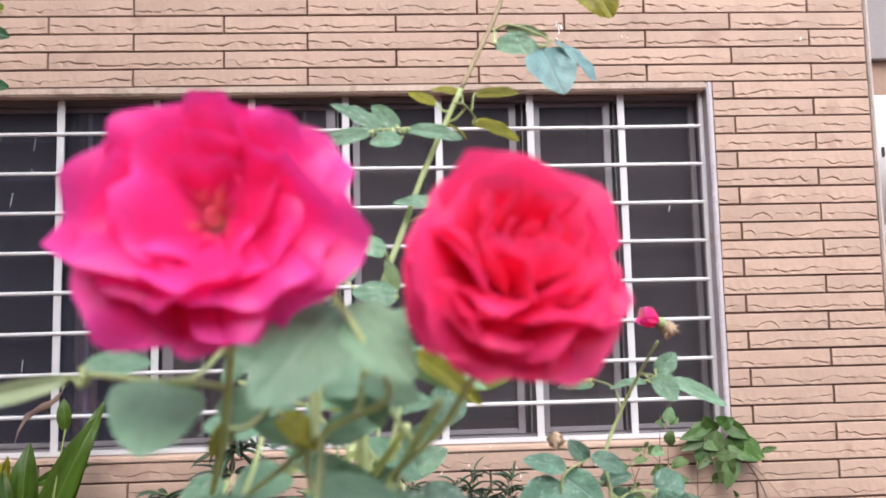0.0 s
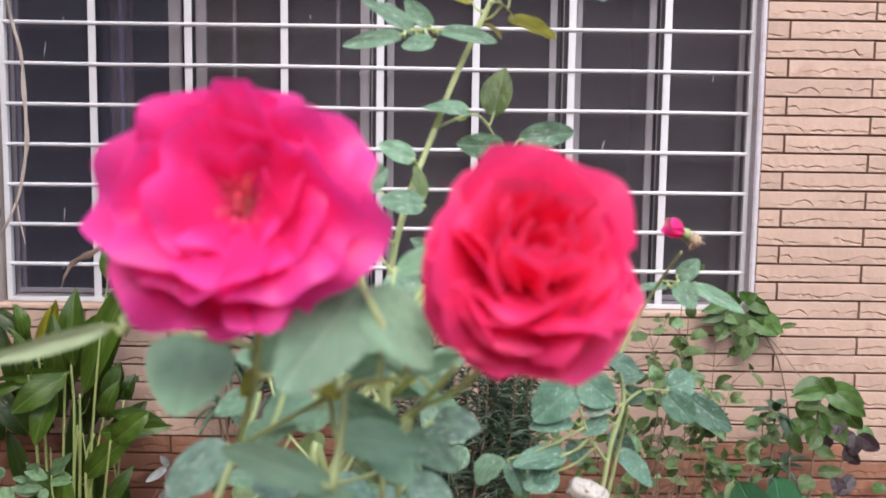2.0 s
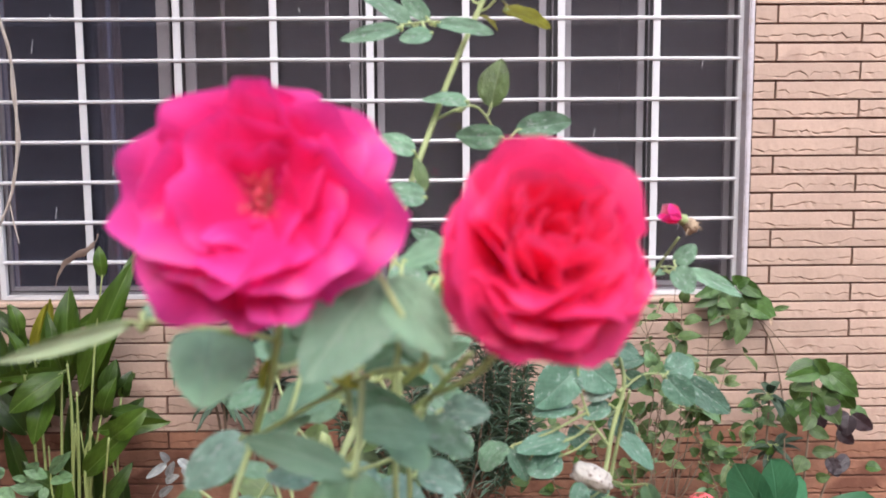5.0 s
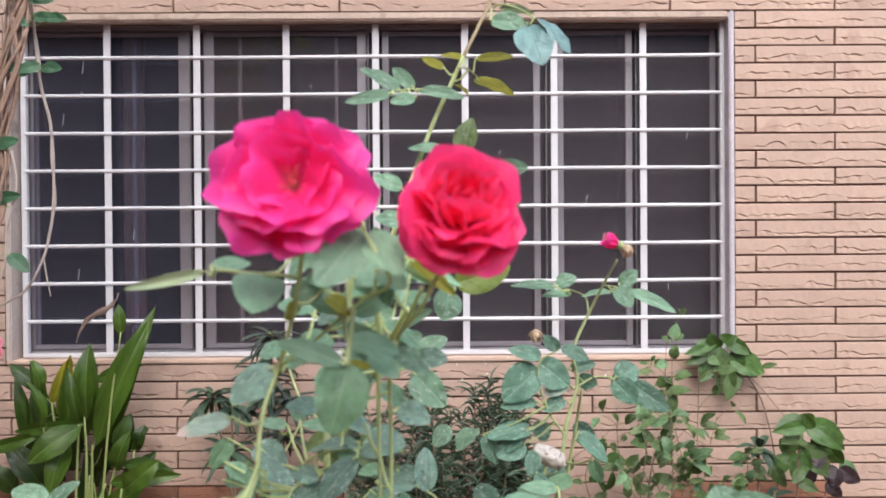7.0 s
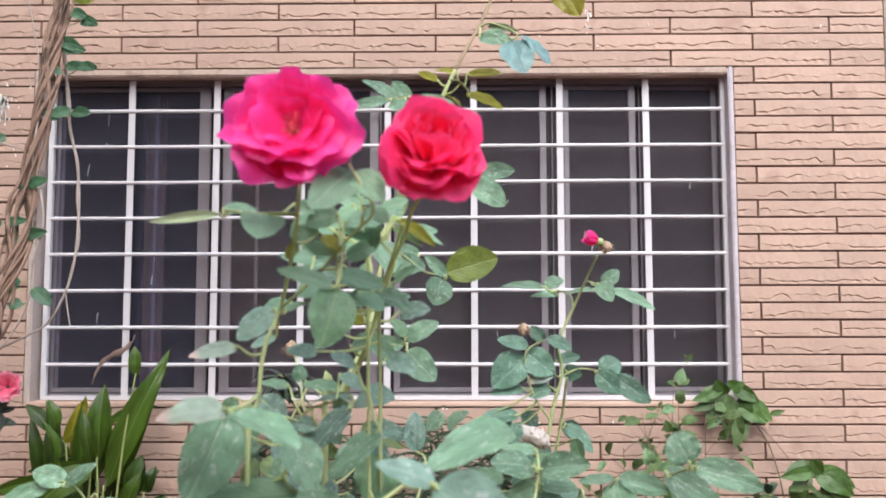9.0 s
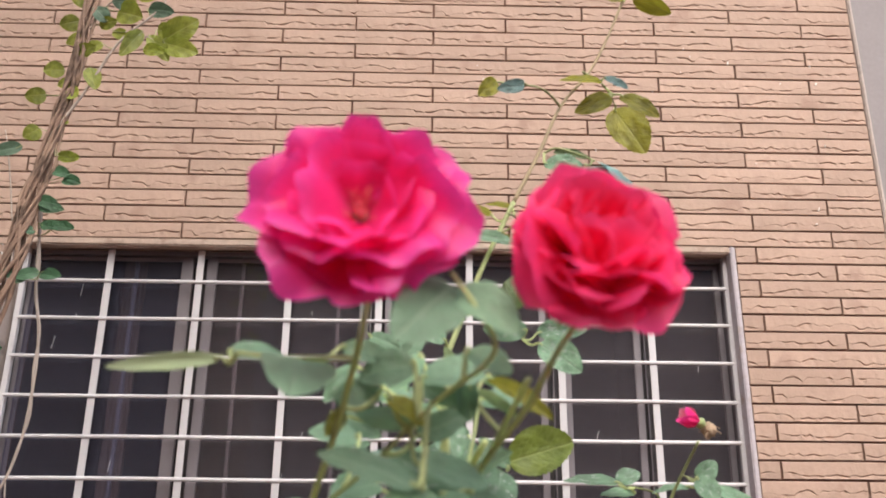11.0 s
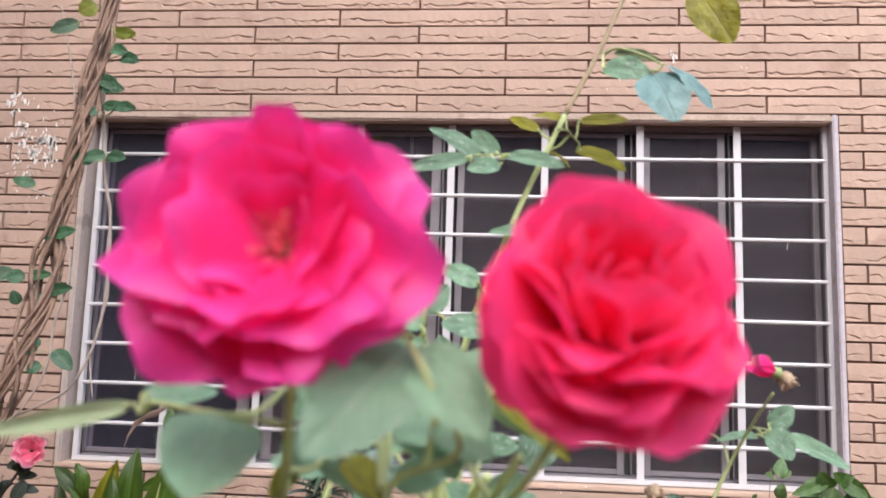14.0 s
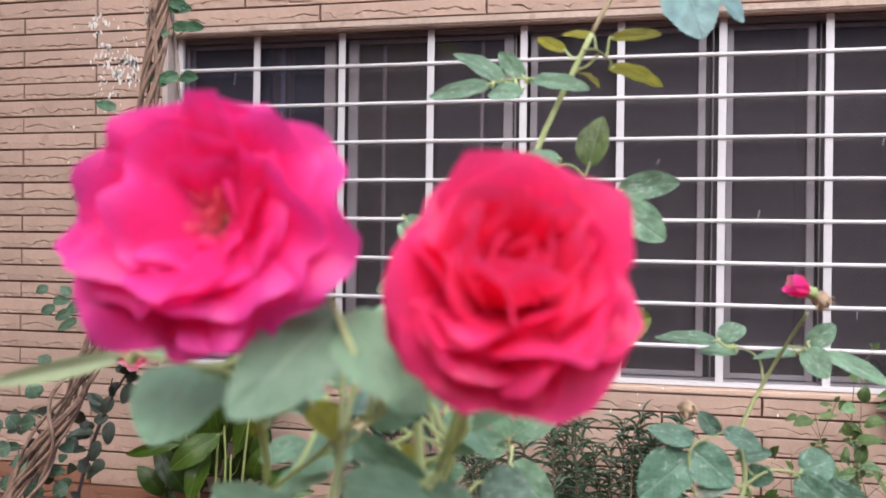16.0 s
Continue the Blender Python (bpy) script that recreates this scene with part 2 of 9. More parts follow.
B, T = 0.905, 2.040
window_part("frame_side", boxed(WIN_L + 0.020, -1.203, WY - 0.025, WY + 0.045, B, T, bevel=0.002), ALU)
window_part("frame_side", boxed(1.184, WIN_R - 0.018, WY - 0.025, WY + 0.045, B, T, bevel=0.002), ALU)
window_part("frame_top", boxed(-1.203, 1.184, WY - 0.025, WY + 0.045, T - 0.018, T, bevel=0.002), ALU)
window_part("frame_bottom", boxed(-1.203, 1.184, WY - 0.025, WY + 0.045, B, B + 0.017, bevel=0.002), ALU)
# recessed mullions, each with a thin bright fin beside the sash
for x0, x1 in ((-0.640, -0.602), (-0.034, 0.014), (0.570, 0.624), (0.892, 0.926)):
    window_part("mullion", boxed(x0, x1, WY + 0.022, WY + 0.040, B + 0.017, T - 0.018, bevel=0.002), GASKET, label="dark recessed mullion")
for x in (-0.632, -0.030, 0.588, 0.900):
    window_part("track_fin", boxed(x - 0.0022, x + 0.0022, WY - 0.004, WY + 0.022, B + 0.017, T - 0.018), ALU)
# sashes: left edge, right edge, widths of the two stiles, depth of the track
for k, (x0, x1, sl, sr_, dy) in enumerate(((-1.200, -0.643, 0.014, 0.041, 0.0), (-0.597, -0.037, 0.034, 0.030, 0.0), (0.020, 0.566, 0.022, 0.023, 0.0),
                                            (0.628, 0.886, 0.019, 0.023, 0.0), (0.928, 1.182, 0.006, 0.020, 0.012))):
    y = WY + dy
    window_part("sash_stile", boxed(x0, x0 + sl, y - 0.008, y + 0.010, B + 0.018, T - 0.020, bevel=0.002), ALU)
    window_part("sash_stile", boxed(x1 - sr_, x1, y - 0.008, y + 0.010, B + 0.018, T - 0.020, bevel=0.002), ALU)
    if sr_ > 0.03:
        window_part("stile_lip", boxed(x1 - 0.013, x1 - 0.002, y - 0.012, y - 0.0085, B + 0.020, T - 0.022, bevel=0.001), ALU)
    window_part("sash_rail", boxed(x0 + sl, x1 - sr_, y - 0.007, y + 0.009, B + 0.020, B + 0.036, bevel=0.002), ALU)
    window_part("sash_rail", boxed(x0 + sl, x1 - sr_, y - 0.007, y + 0.009, T - 0.036, T - 0.022, bevel=0.002), ALU)
    pane = window_part("pane", boxed(x0 + sl, x1 - sr_, y - 0.0025, y + 0.0025, B + 0.036, T - 0.036), BLUEGLASS if k == 0 else GLASS)
    pane.visible_shadow = False
# pale scratches on the glass
rs = random.Random(12)
bm = bmesh.new()
for k in range(16):
    x, z, a, h = rs.uniform(-1.15, 1.13), rs.uniform(1.02, 1.98), rs.gauss(0, 0.25), rs.uniform(0.006, 0.022)
    u, v = Vector((math.cos(a), 0, math.sin(a))) * 0.0009, Vector((-math.sin(a), 0, math.cos(a))) * h
    q = Vector((x, WY - 0.0105, z))
    ring = [bm.verts.new(q + d + e) for d in (-v, v) for e in (-u, u, Vector((0, 0.0008, 0)))]
    bm.faces.new((ring[0], ring[1], ring[4], ring[3]))
    bm.faces.new((ring[1], ring[2], ring[5], ring[4]))
    bm.faces.new((ring[2], ring[0], ring[3], ring[5]))
tagged(window_part("scratches", bm, ENAMEL), kind="stuff")
# inner fixed stiles seen through the glass
for x in (-0.852, -0.482, -0.144):
    window_part("inner_stile", boxed(x - 0.005, x + 0.005, WY + 0.030, WY + 0.048, B + 0.03, T - 0.03, bevel=0.002), ALU)
# curtain gathered behind the glass
bm = bmesh.new()
cols = 40
rows = [[bm.verts.new((-0.945 + 0.075 * u / cols, 0.27 + 0.012 * math.sin(u * 1.9) + 0.006 * math.sin(w * 2.3 + u), 0.35 + 1.72 * w / 14)) for u in range(cols + 1)] for w in range(15)]
for a, b in zip(rows, rows[1:]):
    for u in range(cols):
        bm.faces.new((a[u], a[u + 1], b[u + 1], b[u]))
cur = part("curtain", bm, CURTAIN, None, smooth=True)
cur.modifiers.new("thick", "SOLIDIFY").thickness = 0.003
tagged(cur, "dark patterned curtain gathered behind the glass", "curtain")

# ---- beyond the corner of the house ----
tagged(part("wall_back_yard", boxed(1.74, 7.0, 1.55, 1.75, -0.1, 2.64), BROWNWALL), "dusty brown wall behind the side passage", "wall", kind="structure")
tagged(part("wall_upper_block", boxed(1.74, 7.0, 1.50, 1.80, 2.644, 6.0), GREYWALL), "grey cement upper wall behind the side passage", "wall", kind="structure")
PAPER = material("white_sacking", (0.74, 0.73, 0.74), rough=0.7, vary=0.08, scale=9, fine=60, bump=0.4, depth=0.004)
INK = material("black_ink", (0.03, 0.03, 0.035), rough=0.7, vary=0.1)
sack = tagged(empty("stacked_sack", (2.9, 1.48, 1.72)), "white woven sack with black marks, propped on a ledge", "sack")
bm = bmesh.new()
box(bm, 2.615, 3.15, 1.42, 1.545, 1.74, 2.42, bevel=0.03)
for v in bm.verts:
    v.co += 0.008 * noise.noise_vector(v.co * 9)
part("body", bm, PAPER, sack, smooth=True)
for x0, x1, z0, z1 in ((2.70, 2.745, 2.17, 2.182), (2.735, 2.747, 2.10, 2.17), (2.665, 2.675, 2.09, 2.14), (2.77, 2.79, 2.095, 2.11)):
    part("mark", boxed(x0, x1, 1.405, 1.425, z0, z1, bevel=0.002), INK, sack, "black mark")
bundle = tagged(part("newspaper_bundle", boxed(2.60, 3.2, 1.40, 1.545, 1.655, 1.735, bevel=0.012), material("grey_newsprint", (0.42, 0.41, 0.42), rough=0.9, vary=0.5, scale=40, fine=160)), "flat bundle of grey printed paper on a ledge", "paper bundle")
tagged(part("trim_ledge", boxed(1.76, 7.0, 1.38, 1.55, 1.60, 1.653, bevel=0.005), BROWNWALL), "narrow brown ledge on the passage wall", "ledge", kind="structure")

# ---- plain unseen walls added to close the garden and shape its light ----
# unseen wall, added to block sky and sun from the wall's left part
tagged(part("wall_left_wing", boxed(-2.2, -1.954, -7.0, 0.24, -0.1, 7.5), SHADEWALL), "plain dark wall added out of view to shade the left side", "wall", kind="structure")
# unseen wall, its height and blue added to even and cool the pane reflections
tagged(part("wall_garden", boxed(-9.0, 9.0, -8.2, -8.0, -0.1, 4.5), REFLECTWALL), "plain pale blue wall added out of view for the window reflections", "wall", kind="structure")

# ---- leaf and petal materials ----
def leaf_material(name, base, vein, rough=0.38, specks=0.0, tip=None, translucent=0.25, each=0.26, gloss=0.5, ribs=0.45, mottle=0.28):
    """A leaf: x runs from its base (0) to its tip (1), y across. Pale midrib and side veins, mottling, dry specks."""
    m = bpy.data.materials.new(name)
    m.use_nodes = True
    n, l = m.node_tree.nodes, m.node_tree.links
    b = n["Principled BSDF"]
    b.inputs["Roughness"].default_value = rough
    b.inputs["Specular IOR Level"].default_value = gloss

    def math_node(op, a, c=None):
        k = n.new("ShaderNodeMath")
        k.operation = op
        for i, v in enumerate((a, c)):
            if v is None:
                continue
            if isinstance(v, (int, float)):
                k.inputs[i].default_value = v
            else:
                l.new(v, k.inputs[i])
        return k.outputs[0]

    co = n.new("ShaderNodeTexCoord")
    sep = n.new("ShaderNodeSeparateXYZ")
    l.new(co.outputs["Object"], sep.inputs[0])
    across = math_node("ABSOLUTE", sep.outputs["Y"])
    rib = n.new("ShaderNodeMapRange")
    rib.inputs["From Min"].default_value, rib.inputs["From Max"].default_value = 0.03, 0.008
    l.new(across, rib.inputs["Value"])
    wave = math_node("SINE", math_node("MULTIPLY", math_node("SUBTRACT", sep.outputs["X"], math_node("MULTIPLY", across, 0.7)), 58.0))
    side = n.new("ShaderNodeMapRange")
    side.inputs["From Min"].default_value, side.inputs["From Max"].default_value = 0.86, 1.0
    side.inputs["To Max"].default_value = ribs
    l.new(wave, side.inputs["Value"])
    lines = math_node("MAXIMUM", rib.outputs["Result"], side.outputs["Result"])

    info = n.new("ShaderNodeObjectInfo")
    shift = n.new("ShaderNodeVectorMath")
    shift.operation = "ADD"
    l.new(co.outputs["Object"], shift.inputs[0])
    l.new(info.outputs["Location"], shift.inputs[1])
    mot = n.new("ShaderNodeTexNoise")
    mot.inputs["Scale"].default_value, mot.inputs["Detail"].default_value = 4.0, 5
    l.new(shift.outputs[0], mot.inputs["Vector"])
    mr = n.new("ShaderNodeMapRange")
    mr.inputs["From Min"].default_value, mr.inputs["From Max"].default_value = 0.3, 0.7
    mr.inputs["To Min"].default_value, mr.inputs["To Max"].default_value = 1 - mottle * 1.1, 1 + mottle * 0.85
    l.new(mot.outputs["Fac"], mr.inputs["Value"])
    er = n.new("ShaderNodeMapRange")
    er.inputs["To Min"].default_value, er.inputs["To Max"].default_value = 1 - each, 1 + each
    l.new(info.outputs["Random"], er.inputs["Value"])
    tone = math_node("MULTIPLY", mr.outputs["Result"], er.outputs["Result"])
    col = n.new("ShaderNodeMix")
    col.data_type, col.blend_type = "RGBA", "MULTIPLY"
    col.inputs[0].default_value = 1.0
    col.inputs[6].default_value = (*base, 1)
    l.new(tone, col.inputs[7])
    vm = n.new("ShaderNodeMix")
    vm.data_type = "RGBA"
    vm.inputs[7].default_value = (*vein, 1)
    l.new(math_node("MULTIPLY", lines, 0.7), vm.inputs[0])
    l.new(col.outputs[2], vm.inputs[6])
    out = vm.outputs[2]
    if tip:
        tr = n.new("ShaderNodeMapRange")
        tr.inputs["From Min"].default_value, tr.inputs["From Max"].default_value = 0.80, 0.97
        l.new(math_node("ADD", sep.outputs["X"], math_node("MULTIPLY", mot.outputs["Fac"], 0.12)), tr.inputs["Value"])
        tm = n.new("ShaderNodeMix")
        tm.data_type = "RGBA"
        tm.inputs[7].default_value = (*tip, 1)
        l.new(tr.outputs["Result"], tm.inputs[0])
        l.new(out, tm.inputs[6])
        out = tm.outputs[2]
    if specks:
        sp = n.new("ShaderNodeTexNoise")
        sp.inputs["Scale"].default_value, sp.inputs["Detail"].default_value = 7.0, 9
        sp.inputs["Roughness"].default_value = 0.75
        l.new(shift.outputs[0], sp.inputs["Vector"])
        sr = n.new("ShaderNodeMapRange")
        sr.inputs["From Min"].default_value, sr.inputs["From Max"].default_value = 0.560, 0.605
        sr.inputs["To Max"].default_value = specks
        l.new(sp.outputs["Fac"], sr.inputs["Value"])
        sm = n.new("ShaderNodeMix")
        sm.data_type = "RGBA"
        sm.inputs[7].default_value = (0.70, 0.77, 0.75, 1)
        l.new(sr.outputs["Result"], sm.inputs[0])
        l.new(out, sm.inputs[6])
        out = sm.outputs[2]
    l.new(out, b.inputs["Base Color"])
    bump = n.new("ShaderNodeBump")
    bump.inputs["Strength"].default_value, bump.inputs["Distance"].default_value = 0.35, 0.02
    l.new(math_node("SUBTRACT", math_node("MULTIPLY", mot.outputs["Fac"], 0.5), lines), bump.inputs["Height"])
    l.new(bump.outputs["Normal"], b.inputs["Normal"])
    t = n.new("ShaderNodeBsdfTranslucent")
    l.new(out, t.inputs["Color"])
    mix = n.new("ShaderNodeMixShader")
    mix.inputs[0].default_value = translucent
    l.new(b.outputs[0], mix.inputs[1])
    l.new(t.outputs[0], mix.inputs[2])
    l.new(mix.outputs[0], n["Material Output"].inputs["Surface"])
    return m


LEAF = {
    "g": leaf_material("rose_leaf_green", (0.215, 0.385, 0.240), (0.31, 0.45, 0.33), specks=0.5, translucent=0.36),
    "l": leaf_material("rose_leaf_broad_pale", (0.30, 0.51, 0.33), (0.38, 0.57, 0.40), specks=0.12, ribs=0.2, mottle=0.12, translucent=0.42),
    # rose leaf green darkened, with the bush's inner shade in its colour
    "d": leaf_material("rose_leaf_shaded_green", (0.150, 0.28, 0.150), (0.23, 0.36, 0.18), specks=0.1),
    "s": leaf_material("rose_leaf_dusty", (0.25, 0.41, 0.325), (0.37, 0.51, 0.43), specks=0.8, translucent=0.36),
    "p": leaf_material("rose_leaf_pale", (0.302, 0.403, 0.311), (0.386, 0.470, 0.378), specks=0.3, tip=(0.55, 0.42, 0.36)),
    "y": leaf_material("rose_leaf_pale_yellowing", (0.42, 0.53, 0.30), (0.52, 0.60, 0.38), mottle=0.12),
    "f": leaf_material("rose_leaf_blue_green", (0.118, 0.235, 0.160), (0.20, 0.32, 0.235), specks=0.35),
    "u": leaf_material("rose_leaf_yellow_green", (0.22, 0.30, 0.055), (0.30, 0.37, 0.10), translucent=0.4),
    "o": leaf_material("rose_leaf_olive", (0.32, 0.32, 0.030), (0.37, 0.37, 0.06), translucent=0.5),
    "k": leaf_material("rose_leaf_fresh", (0.134, 0.197, 0.071), (0.202, 0.260, 0.118), translucent=0.3),
    "b": leaf_material("rose_leaf_bluish", (0.18, 0.31, 0.30), (0.26, 0.38, 0.36)),
    "c": leaf_material("canna_leaf", (0.068, 0.128, 0.015), (0.17, 0.25, 0.06), rough=0.32, translucent=0.3, ribs=0.10),
    # darker copy of the canna leaf: shade between the blades put into colour
    "e": leaf_material("canna_leaf_shaded", (0.036, 0.070, 0.012), (0.072, 0.117, 0.036), rough=0.32, translucent=0.15, ribs=0.08),
    "v": leaf_material("creeper_leaf", (0.058, 0.125, 0.022), (0.11, 0.19, 0.05), rough=0.38, translucent=0.15),
    "w": leaf_material("shrub_leaf", (0.090, 0.150, 0.045), (0.12, 0.19, 0.07), rough=0.5, translucent=0.25),
    "t": leaf_material("vine_leaf", (0.063, 0.153, 0.077), (0.117, 0.225, 0.126), rough=0.4, translucent=0.2),
    "n": leaf_material("narrow_leaf_dark", (0.050, 0.090, 0.050), (0.090, 0.135, 0.081), rough=0.5, translucent=0.1),
    "r": leaf_material("dark_red_leaf", (0.032, 0.018, 0.022), (0.063, 0.036, 0.045), rough=0.4, translucent=0.1),
    "q": leaf_material("dry_leaf", (0.342, 0.243, 0.171), (0.432, 0.324, 0.234), rough=0.8, translucent=0.1),
}
CANE = material("rose_cane_bark", (0.33, 0.39, 0.17), rough=0.55, vary=0.22, scale=30, fine=220, bump=0.3, depth=0.0008,
                stain=(0.30, 0.28, 0.14), stain_at=0.66, stain_scale=26)
# cane copy lightened in colour to make up for light lost under the blooms
PALECANE = material("pale_lit_cane_bark", (0.70, 0.79, 0.42), rough=0.5, vary=0.15, scale=30, fine=220, bump=0.2, depth=0.0006, translucent=0.45)
OLDCANE = material("brown_cane_bark", (0.36, 0.29, 0.17), rough=0.7, vary=0.22, scale=30, fine=220, bump=0.3, depth=0.0008)
STALK = material("fleshy_green_stalk", (0.32, 0.38, 0.13), rough=0.5, vary=0.15, scale=20, fine=90, bump=0.1)
TWIG = material("dry_brown_twig", (0.20, 0.145, 0.10), rough=0.9, vary=0.25, scale=20, fine=150, bump=0.4, depth=0.001)
TENDRIL = material("grey_tendril_bark", (0.42, 0.36, 0.31), rough=0.9, vary=0.25, scale=20, fine=140, bump=0.4, depth=0.001)
BARK = material("pale_vine_bark", (0.30, 0.205, 0.15), rough=0.92, vary=0.30, scale=14, fine=130, bump=0.6, depth=0.003,
                stain=(0.10, 0.068, 0.05), stain_at=0.52, stain_scale=16)


def petal_material(name, base, back, rim_lift=2.2, sheen=0.22, rough=0.42):
    """Velvety petal: x from its base to its rim; a paler claw, darker veins and a rim painted paler for caught light.
    """
    m = bpy.data.materials.new(name)
    m.use_nodes = True
    n, l = m.node_tree.nodes, m.node_tree.links
    b = n["Principled BSDF"]
    b.inputs["Roughness"].default_value = rough
    b.inputs["Specular IOR Level"].default_value = 0.4
    b.inputs["Sheen Weight"].default_value = sheen
    b.inputs["Sheen Roughness"].default_value = 0.4
    b.inputs["Sheen Tint"].default_value = (1.0, 0.25, 0.6, 1)
    uv = n.new("ShaderNodeUVMap")
    sep = n.new("ShaderNodeSeparateXYZ")
    l.new(uv.outputs[0], sep.inputs[0])
    ramp = n.new("ShaderNodeValToRGB")
    e = ramp.color_ramp.elements
    e[0].position, e[0].color = 0.0, (*back, 1)
    e[1].position, e[1].color = 0.30, (*base, 1)
    flat = ramp.color_ramp.elements.new(0.78)
    flat.color = (*base, 1)
    # light along the rolled rim, put into the ramp's last colour
    rim = ramp.color_ramp.elements.new(1.0)
    rim.color = (base[0], base[1] * rim_lift, base[2] * (1 + 0.5 * (rim_lift - 1)), 1)
    l.new(sep.outputs["X"], ramp.inputs[0])
    veins = n.new("ShaderNodeTexNoise")
    veins.inputs["Scale"].default_value, veins.inputs["Detail"].default_value = 3.0, 6
    mp = n.new("ShaderNodeMapping")
    mp.inputs["Scale"].default_value = (2.0, 16.0, 1.0)
    l.new(uv.outputs[0], mp.inputs[0])
    l.new(mp.outputs[0], veins.inputs["Vector"])
    vr = n.new("ShaderNodeMapRange")
    vr.inputs["From Min"].default_value, vr.inputs["From Max"].default_value = 0.3, 0.7
    vr.inputs["To Min"].default_value, vr.inputs["To Max"].default_value = 0.90, 1.06
    l.new(veins.outputs["Fac"], vr.inputs["Value"])
    mul = n.new("ShaderNodeMix")
    mul.data_type, mul.blend_type = "RGBA", "MULTIPLY"
    mul.inputs[0].default_value = 1.0
    l.new(ramp.outputs["Color"], mul.inputs[6])
    l.new(vr.outputs["Result"], mul.inputs[7])
    l.new(mul.outputs[2], b.inputs["Base Color"])
    bump = n.new("ShaderNodeBump")
    bump.inputs["Strength"].default_value, bump.inputs["Distance"].default_value = 0.15, 0.001
    l.new(veins.outputs["Fac"], bump.inputs["Height"])
    l.new(bump.outputs["Normal"], b.inputs["Normal"])
    t = n.new("ShaderNodeBsdfTranslucent")
    l.new(mul.outputs[2], t.inputs["Color"])
    mix = n.new("ShaderNodeMixShader")
    mix.inputs[0].default_value = 0.48
    l.new(b.outputs[0], mix.inputs[1])
    l.new(t.outputs[0], mix.inputs[2])
    l.new(mix.outputs[0], n["Material Output"].inputs["Surface"])
    return m


PETAL_PINK = petal_material("petal_crimson_pink", (1.0, 0.044, 0.315), (1.0, 0.11, 0.32))
PETAL_RED = petal_material("petal_rose_red", (1.0, 0.046, 0.225), (1.0, 0.12, 0.30), rim_lift=1.6, sheen=0.16, rough=0.46)
# inner petals of the red bloom: sky highlights painted as a paler pink
PETAL_HIGHLIGHT = petal_material("petal_rose_highlight", (1.0, 0.075, 0.25), (1.0, 0.20, 0.40), rim_lift=1.3, sheen=0.25, rough=0.32)
PETAL_SOFT = petal_material("petal_soft_pink", (0.90, 0.20, 0.33), (0.80, 0.12, 0.18))
ANTHER = material("anther_tan", (1.0, 0.27, 0.33), rough=0.8, vary=0.3, scale=200, fine=900)
STYLE = material("style_dark_red", (0.80, 0.09, 0.16), rough=0.7, vary=0.3, scale=200, fine=900)


# ---- leaves and canes ----
def leaf_mesh(name, seed, kind="ovate"):
    """A leaf one unit long along x and one unit wide, with a folded midrib, an arched length and a saw-toothed edge."""
    r = random.Random(seed)
    bm = bmesh.new()
    nu, nv = (26, 4) if kind == "ovate" else (18, 3)
    bend = r.uniform(-0.10, -0.02) if kind in ("ovate", "acute", "round") else r.uniform(-0.30, -0.10)
    fold = r.uniform(0.05, 0.16) if kind in ("ovate", "acute", "round") else r.uniform(0.10, 0.22)
    twist = r.uniform(-0.10, 0.10)
    sway = r.uniform(-0.06, 0.06)
    rows = []
    for i in range(nu + 1):
        u = i / nu
        if kind == "ovate":
            h = 0.5 * (u ** 0.52) * ((1 - u) ** 0.72) / 0.431
        elif kind == "acute":
            h = 0.5 * (u ** 0.60) * ((1 - u) ** 0.95) / 0.3555
        elif kind == "round":
            h = 0.5 * (u ** 0.60) * ((1 - u) ** 0.45) / 0.488
        elif kind == "lance":
            h = 0.5 * (u ** 0.75) * ((1 - u) ** 0.85) / 0.325
        else:
            h = 0.5 * (u ** 0.35) * ((1 - u) ** 0.6) / 0.55
        saw = 1.0 + (0.03 if i % 2 else -0.03) * (kind == "ovate") + r.uniform(-0.012, 0.012)
        row = []
        for k in range(-nv, nv + 1):
            v = k / nv
            edge = saw if abs(k) == nv else 1.0
            y = h * v * edge
            x = u + (0.010 if abs(k) == nv and i % 2 else 0.0) * (kind == "ovate")
            z = fold * abs(y) + bend * 4 * (u - 0.5) ** 2 + twist * y * (u - 0.3) * 2
            z += 0.016 * math.sin(u * 17 + seed) * abs(v) ** 2 * (kind != "narrow")
            row.append(bm.verts.new((x, y + sway * math.sin(u * math.pi), z)))
        rows.append(row)
    for a, b in zip(rows, rows[1:]):
        for k in range(2 * nv):
            bm.faces.new((a[k], b[k], b[k + 1], a[k + 1]))
    bmesh.ops.remove_doubles(bm, verts=bm.verts, dist=0.0005)
    me = bpy.data.meshes.new(name)
    bm.to_mesh(me)
    bm.free()
    for p in me.polygons:
        p.use_smooth = True
    return me


leaf_meshes = {}
leaf_rng = random.Random(11)


def leaf_data(mat, kind):
    key = (mat, kind, leaf_rng.randrange(6))
    if key not in leaf_meshes:
        me = leaf_mesh("leaf", 31 * key[2] + len(mat) + len(kind) * 7, kind)
        me.materials.append(LEAF[mat])
        leaf_meshes[key] = me
    return leaf_meshes[key]


